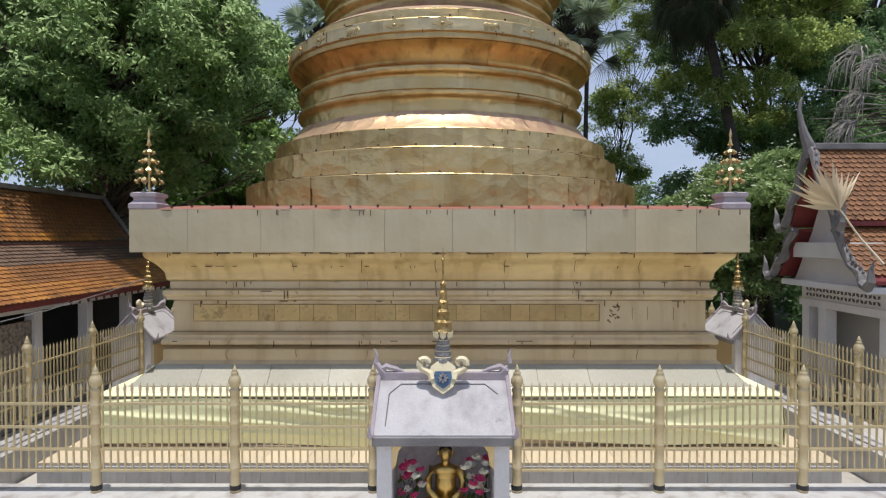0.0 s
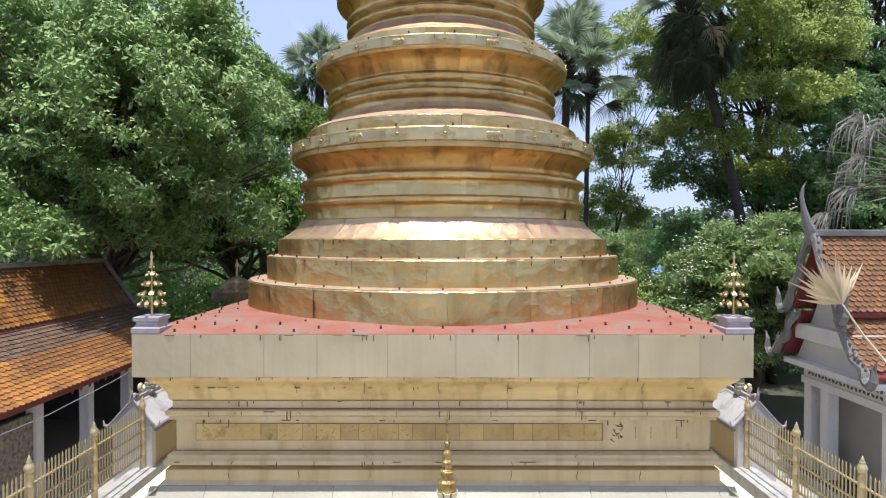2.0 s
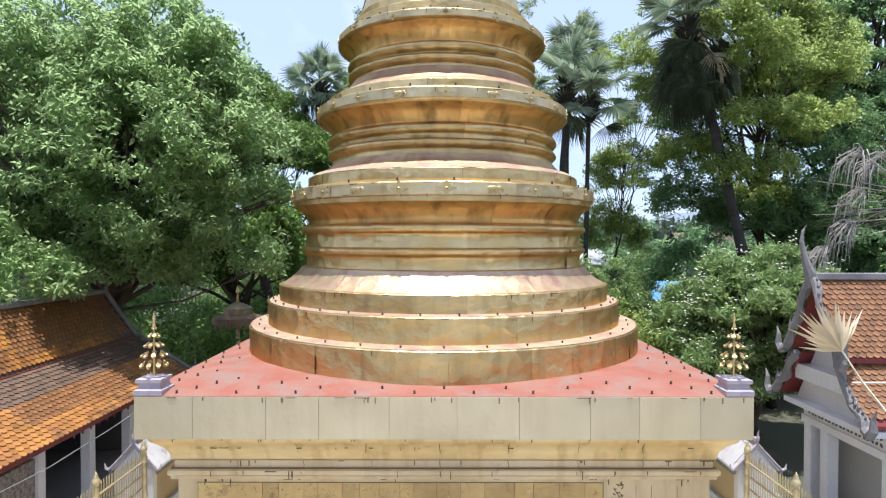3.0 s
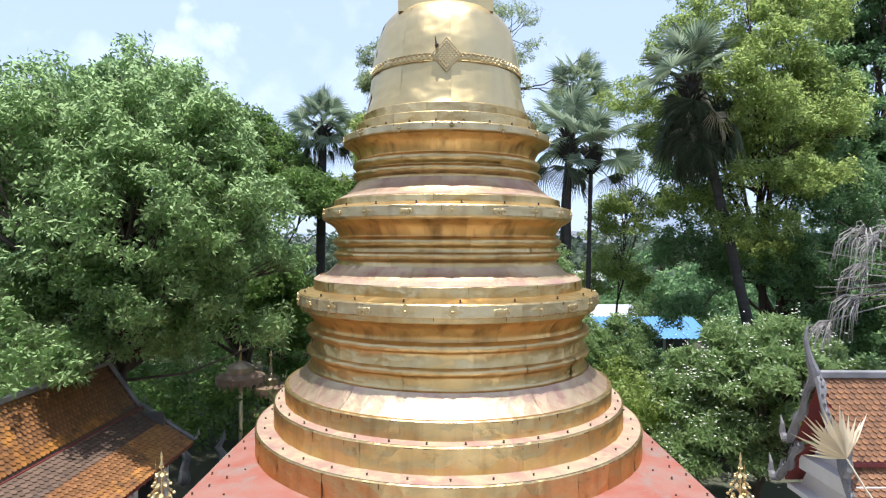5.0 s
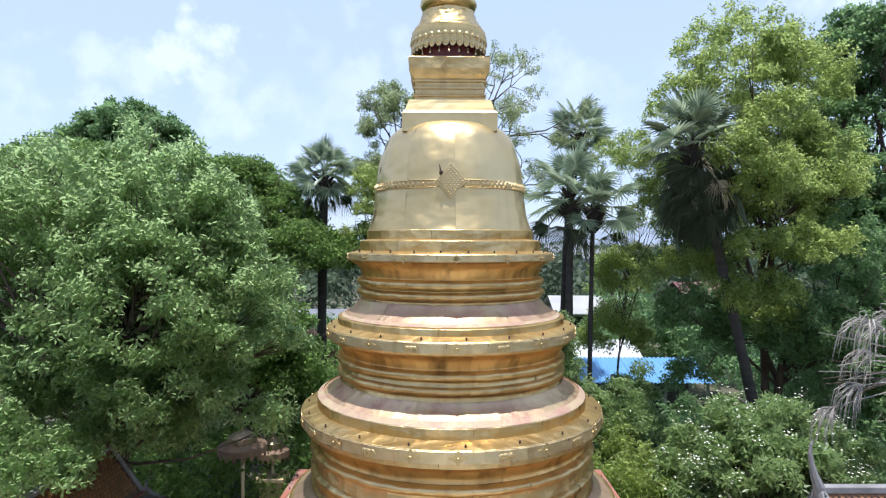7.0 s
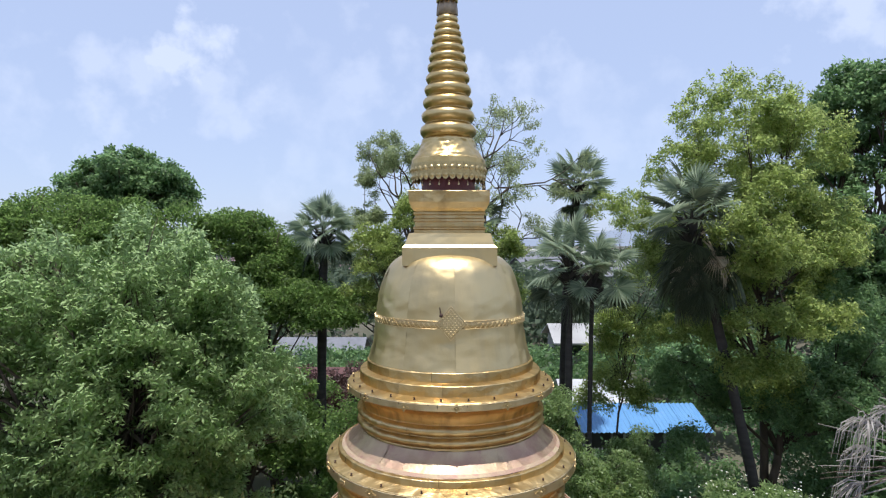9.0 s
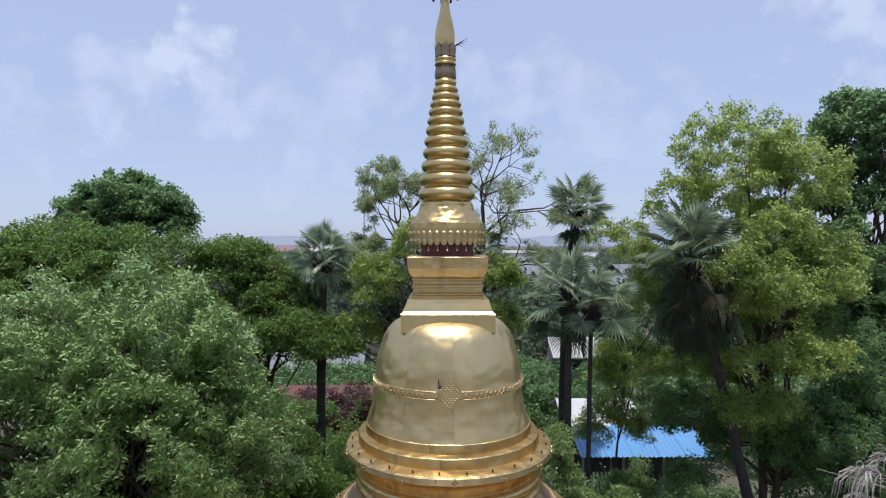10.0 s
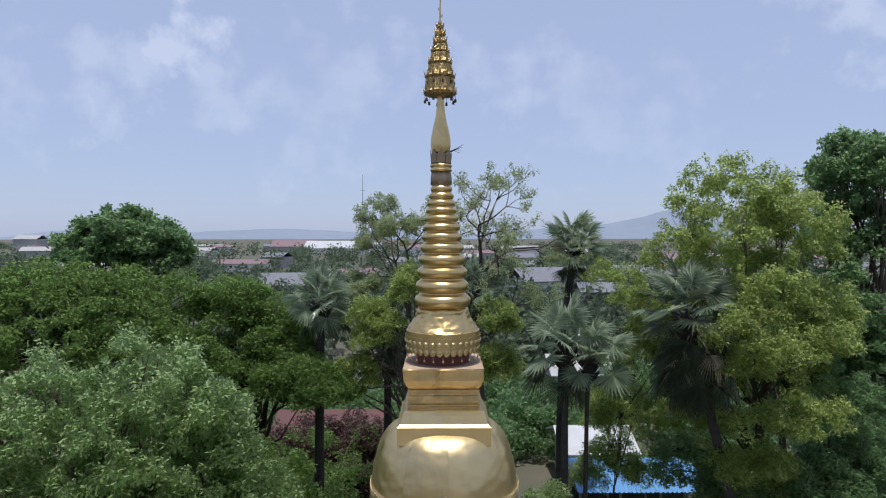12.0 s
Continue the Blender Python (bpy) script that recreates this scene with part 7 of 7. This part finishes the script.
def under_left(rng):
    n = 260
    x = rng.uniform(-26, -3.0, n)
    y = rng.uniform(20.5, 40, n)
    return np.stack([x, y, rng.uniform(0.2, 4.2, n) * (0.6 + 0.4 * (y - 20) / 20)], 1), rng.uniform(0.7, 1.4, n)


def under_right(rng):
    n = 460
    x = rng.uniform(-3.0, 26, n)
    y = rng.uniform(21, 32.4, n)
    z = rng.uniform(0.2, 2.0, n) + np.where(x > 14.5, rng.uniform(0, 4.5, n), 0)
    return np.stack([x, y, z], 1), rng.uniform(0.6, 1.2, n)


def under_mid(rng):
    n = 90
    return np.stack([rng.uniform(4.5, 8.4, n), rng.uniform(18.5, 23, n), rng.uniform(0.2, 3.6, n)], 1), rng.uniform(0.4, 0.8, n)


def under_far(rng):
    n = 430
    x = rng.uniform(-16.0, 30, n)
    y = np.where(x < 4, rng.uniform(40, 58, n), np.where(x < 14, rng.uniform(45, 60, n), rng.uniform(37, 58, n)))
    return np.stack([x, y, rng.uniform(0.2, 3.2, n) + np.where(x > 15, rng.uniform(0, 4.0, n), 0)], 1), rng.uniform(0.8, 1.5, n)


def wood_belt(rng):
    n = 1300
    y = 66 + 150 * rng.uniform(0, 1, n) ** 1.3
    x = rng.uniform(-0.95, 0.95, n) * y
    return np.stack([x, y, rng.uniform(1.0, 8.5, n)], 1), rng.uniform(1.8, 3.4, n)


def far_belt(rng):
    n = 700
    y = rng.uniform(190, 900, n)
    x = rng.uniform(-0.95, 0.95, n) * y
    return np.stack([x, y, rng.uniform(2, 6.5, n)], 1), rng.uniform(4.0, 8.0, n)


woods("undergrowth", "dense dark shrubs under the trees", GREEN_B, 41, under_left, 30, 6, 0.2, 0.24, 0.12)
woods("undergrowth", "dense dark green shrubs behind the frangipani", GREEN_D, 42, under_right, 26, 6, 0.2, 0.24, 0.12)
woods("undergrowth", "light yellow-green shrubs beside the chedi", GREEN_C, 43, under_mid, 34, 7, 0.14, 0.17, 0.08)
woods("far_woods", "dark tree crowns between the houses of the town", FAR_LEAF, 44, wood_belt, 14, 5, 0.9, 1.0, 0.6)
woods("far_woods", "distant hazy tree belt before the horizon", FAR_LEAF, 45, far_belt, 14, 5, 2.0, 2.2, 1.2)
woods("undergrowth", "shrubs and low trees around the town houses", GREEN_D, 46, under_far, 26, 6, 0.4, 0.42, 0.22)



def under_red(rng):
    n = 90
    return np.stack([rng.uniform(-12.0, -4.0, n), rng.uniform(38.0, 43.0, n), rng.uniform(0.2, 4.2, n)], 1), rng.uniform(0.5, 1.1, n)


woods("undergrowth", "dark maroon croton shrubs under the palms", leaf_material("maroon_leaf", (0.055, 0.030, 0.030), (0.10, 0.060, 0.050), 0.45, 0.4), 47, under_red, 36, 7, 0.2, 0.22, 0.11)

# ---- sheds, houses, horizon ----
def corrugated(x0, x1, y0, z0, y1, z1, pitch=0.26, deep=0.035, over=0.0):
    bm = bmesh.new()
    n = int((x1 - x0) / pitch * 4)
    lo, hi, lo2, hi2 = [], [], [], []
    for i in range(n + 1):
        x = x0 + (x1 - x0) * i / n
        d = deep * math.sin(2 * math.pi * i / 4)
        lo.append(bm.verts.new((x, y0, z0 + d)))
        hi.append(bm.verts.new((x, y1, z1 + d)))
    for i in range(n):
        bm.faces.new((lo[i], lo[i + 1], hi[i + 1], hi[i]))
    return bm


shed = thing("shed", "low open shed with a blue corrugated steel roof", "shed", (11.2, 34.6, GZ))
for i in range(5):
    x = -3.6 + 1.5 * i
    part("roof_sheet", corrugated(x, x + 1.52, -1.5, 3.0 + 0.004 * (i % 2), 1.5, 3.86 + 0.004 * (i % 2)), BLUE_ROOF, shed, "blue corrugated sheet")
for x in (-3.4, -1.1, 1.2, 3.6):
    for y in (-1.2, 1.3):
        part("post", boxed(x - 0.06, x + 0.06, y - 0.06, y + 0.06, 0, 3.0), CONCRETE, shed)
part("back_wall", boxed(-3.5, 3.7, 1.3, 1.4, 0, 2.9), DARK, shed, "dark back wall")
for i in range(14):
    part("picket", boxed(-3.3 + 0.22 * i, -3.22 + 0.22 * i, -1.32, -1.29, 0.3, 2.1), WHITE, shed)


def house(at, w, d, h, roof, label, wall=None, floors=1, turn=0.0, win=True, group="houses of the town"):
    t = thing("house", label, "house", at, turn, group=group)
    part("wall", boxed(-w / 2, w / 2, -d / 2, d / 2, 0, h), wall or CONCRETE, t)
    bm = bmesh.new()
    o, rise = 0.6, d * 0.22
    for s in (1, -1):
        v = [bm.verts.new(p) for p in ((-w / 2 - o, s * (d / 2 + o), h - 0.1), (w / 2 + o, s * (d / 2 + o), h - 0.1), (w / 2 + o, 0, h + rise), (-w / 2 - o, 0, h + rise))]
        u = [bm.verts.new((p.co.x, p.co.y, p.co.z - 0.12)) for p in v]
        bm.faces.new(v)
        bm.faces.new(u[::-1])
        for i in range(4):
            bm.faces.new((v[i], u[i], u[(i + 1) % 4], v[(i + 1) % 4]))
    part("roof", bm, roof, t)
    if win:
        n = max(2, int(w / 3))
        for f in range(floors):
            z = h * (f + 0.55) / floors
            for i in range(n):
                x = -w / 2 + w * (i + 0.5) / n
                p = part("window", boxed(x - 0.55, x + 0.55, -d / 2 - 0.03, -d / 2 + 0.05, z - 0.5, z + 0.5), WINDOW, t)
                part("sill", boxed(x - 0.62, x + 0.62, -d / 2 - 0.10, -d / 2, z - 0.57, z - 0.5), WHITE, p)
    return t


house((10.6, 42.0, GZ), 4.2, 4.5, 3.0, PALE_ROOF, "grey walled house with a bright corrugated roof", CONCRETE, 2, 0.0, False)
house((-8.4, 46.0, GZ), 7.6, 5, 2.9, RED_ROOF, "house with a dull red roof among the trees", CONCRETE, 1)
house((14.6, 60.0, GZ), 7, 6, 4.2, CONCRETE, "grey house with a dull roof", CONCRETE, 2)
house((24.6, 57.0, GZ), 4, 7, 5.6, RED_ROOF, "two-storey house with a rusty roof", CONCRETE, 2)
house((27.0, 100.0, GZ), 7, 6, 8.4, FAR_ROOF, "grey house with dark upper windows", CONCRETE, 2)
house((-12.4, 60.0, GZ), 8, 6, 2.8, FAR_ROOF, "grey house seen between the trees", CONCRETE, 2)
rt = random.Random(77)
for i in range(46):
    y = 130 + 560 * (i / 46) ** 1.2 + rt.uniform(-12, 12)
    x = rt.uniform(-0.72, 0.72) * y
    w, d = rt.uniform(9, 20) * (1 + y / 900), rt.uniform(7, 12)
    k = rt.random()
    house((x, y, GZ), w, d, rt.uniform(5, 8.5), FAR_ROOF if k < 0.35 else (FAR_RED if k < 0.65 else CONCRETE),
          "small town house with a pale metal roof" if k < 0.35 else ("town house with a dull red roof" if k < 0.65 else "grey concrete town house"),
          WHITE if rt.random() < 0.5 else CONCRETE, 2, rt.uniform(-25, 25), y < 260)
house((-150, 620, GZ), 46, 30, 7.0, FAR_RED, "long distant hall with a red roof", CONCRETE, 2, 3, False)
house((-95, 560, GZ), 60, 30, 6.5, PALE_ROOF, "distant warehouse with a bright white roof", WHITE, 2, 0, False)
house((-420, 610, GZ), 24, 18, 15, CONCRETE, "distant grey block above the trees", CONCRETE, 4, 0, False)
# radio mast
mast = thing("radio_mast", "thin lattice radio mast far behind the trees", "mast", (-19.6, 150, GZ))
part("mast_pole", tube(bmesh.new(), [(0, 0, 0), (0, 0, 16), (0, 0, 33)], [0.22, 0.16, 0.05], 6), CONCRETE, mast)
for k in range(4):
    part("mast_arm", boxed(-0.5, 0.5, -0.03, 0.03, 20 + 3 * k, 20.1 + 3 * k), CONCRETE, mast)
# hills on the horizon
bm = bmesh.new()
N = 140
rows = []
for r, (dist, k) in enumerate(((3300, 0.0), (3600, 0.55), (3900, 1.0), (4200, 0.6), (4500, 0.0))):
    row = []
    for i in range(N + 1):
        u = -0.95 + 1.9 * i / N
        hgt = 150 * max(0.0, 0.12 + 1.25 * math.exp(-((u - 0.46) / 0.16) ** 2) + 0.30 * math.exp(-((u + 0.2) / 0.4) ** 2) + 0.22 * noise.noise(Vector((u * 7, r * 0.3, 2))) + 0.08 * noise.noise(Vector((u * 25, r, 5))))
        row.append(bm.verts.new((u * dist, dist, GZ - 2 + hgt * k)))
    rows.append(row)
for a, b in zip(rows, rows[1:]):
    for i in range(N):
        bm.faces.new((a[i], a[i + 1], b[i + 1], b[i]))
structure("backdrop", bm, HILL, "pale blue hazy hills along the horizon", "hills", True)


# ---- ceremonial umbrellas and statues behind the hall ----
# brown darkened in colour for the shade of the trees overhead
CANOPY = material("faded_canopy", (0.20, 0.13, 0.08), 0.7, 0.2, (0.14, 0.08, 0.05), 3.0)


def parasol(at, h, r, tiers, label):
    t = thing("ceremonial_umbrella", label, "umbrella", at, group="ceremonial umbrellas")
    part("pole", tube(bmesh.new(), [(0, 0, 0), (0, 0, h)], 0.07, 10), FENCE, t, "", True)
    for k in range(tiers):
        rr, z = r * (1 - 0.42 * k), h - 0.2 + 0.32 * k
        c = part("canopy", lathe([(rr, z - 0.22), (rr * 1.02, z - 0.2), (rr, z), (rr * 0.5, z + 0.14), (0.05, z + 0.22)], 24), LOTUS if k else CANOPY, t, "brown gilded canopy")
        n = 18
        for i in range(n):
            a = 2 * math.pi * i / n
            bm = bmesh.new()
            plate(bm, [(-0.1 * rr, 0), (0.1 * rr, 0), (0.08 * rr, -0.12), (0, -0.17), (-0.08 * rr, -0.12)], 0.01)
            o = part("fringe", bm, CANOPY, c)
            o.matrix_basis = Matrix.Rotation(a, 4, "Z") @ pose(0, -rr * 1.01, z - 0.2)
    part("finial", lathe([(0.06, h + 0.1), (0.03, h + 0.3 * tiers), (0.07, h + 0.3 * tiers + 0.1), (0.005, h + 0.3 * tiers + 0.35)], 10), GOLD_BRIGHT, t)


parasol((-7.45, 21.3, GZ), 3.75, 0.85, 2, "gilded ceremonial umbrella in shaded brown on a tall pole")
parasol((-6.9, 23.2, GZ), 2.9, 0.62, 3, "small tiered ceremonial umbrella over a pedestal")
ped = thing("pedestal", "stepped tan brick pedestal under the trees", "pedestal", (-6.9, 23.2, GZ))
part("foot", boxed(-0.6, 0.6, -0.6, 0.6, 0, 0.5, 0.02), TAN, ped)
part("shaft", boxed(-0.42, 0.42, -0.42, 0.42, 0.5, 1.6, 0.02), TAN, ped)
part("cap", boxed(-0.55, 0.55, -0.55, 0.55, 1.6, 1.75, 0.02), TAN, ped)
for x, y in ((-7.9, 20.6), (-9.1, 20.4)):
    bm = bmesh.new()
    tube(bm, [(0, 0, 0.5), (0.12, 0, 0.9), (-0.1, 0, 1.2), (0.08, 0, 1.5), (0.14, 0, 1.85)], [0.14, 0.15, 0.12, 0.09, 0.01], 8)
    lathe([(0.2, 0), (0.22, 0.1), (0.14, 0.5)], 12, bm)
    o = tagged(new("serpent_finial", mesh_of("serpent_finial", bm, RIDGE)), "grey cement serpent finial on a post", "finial", "serpent finials")
    o.location = (x, y, GZ)
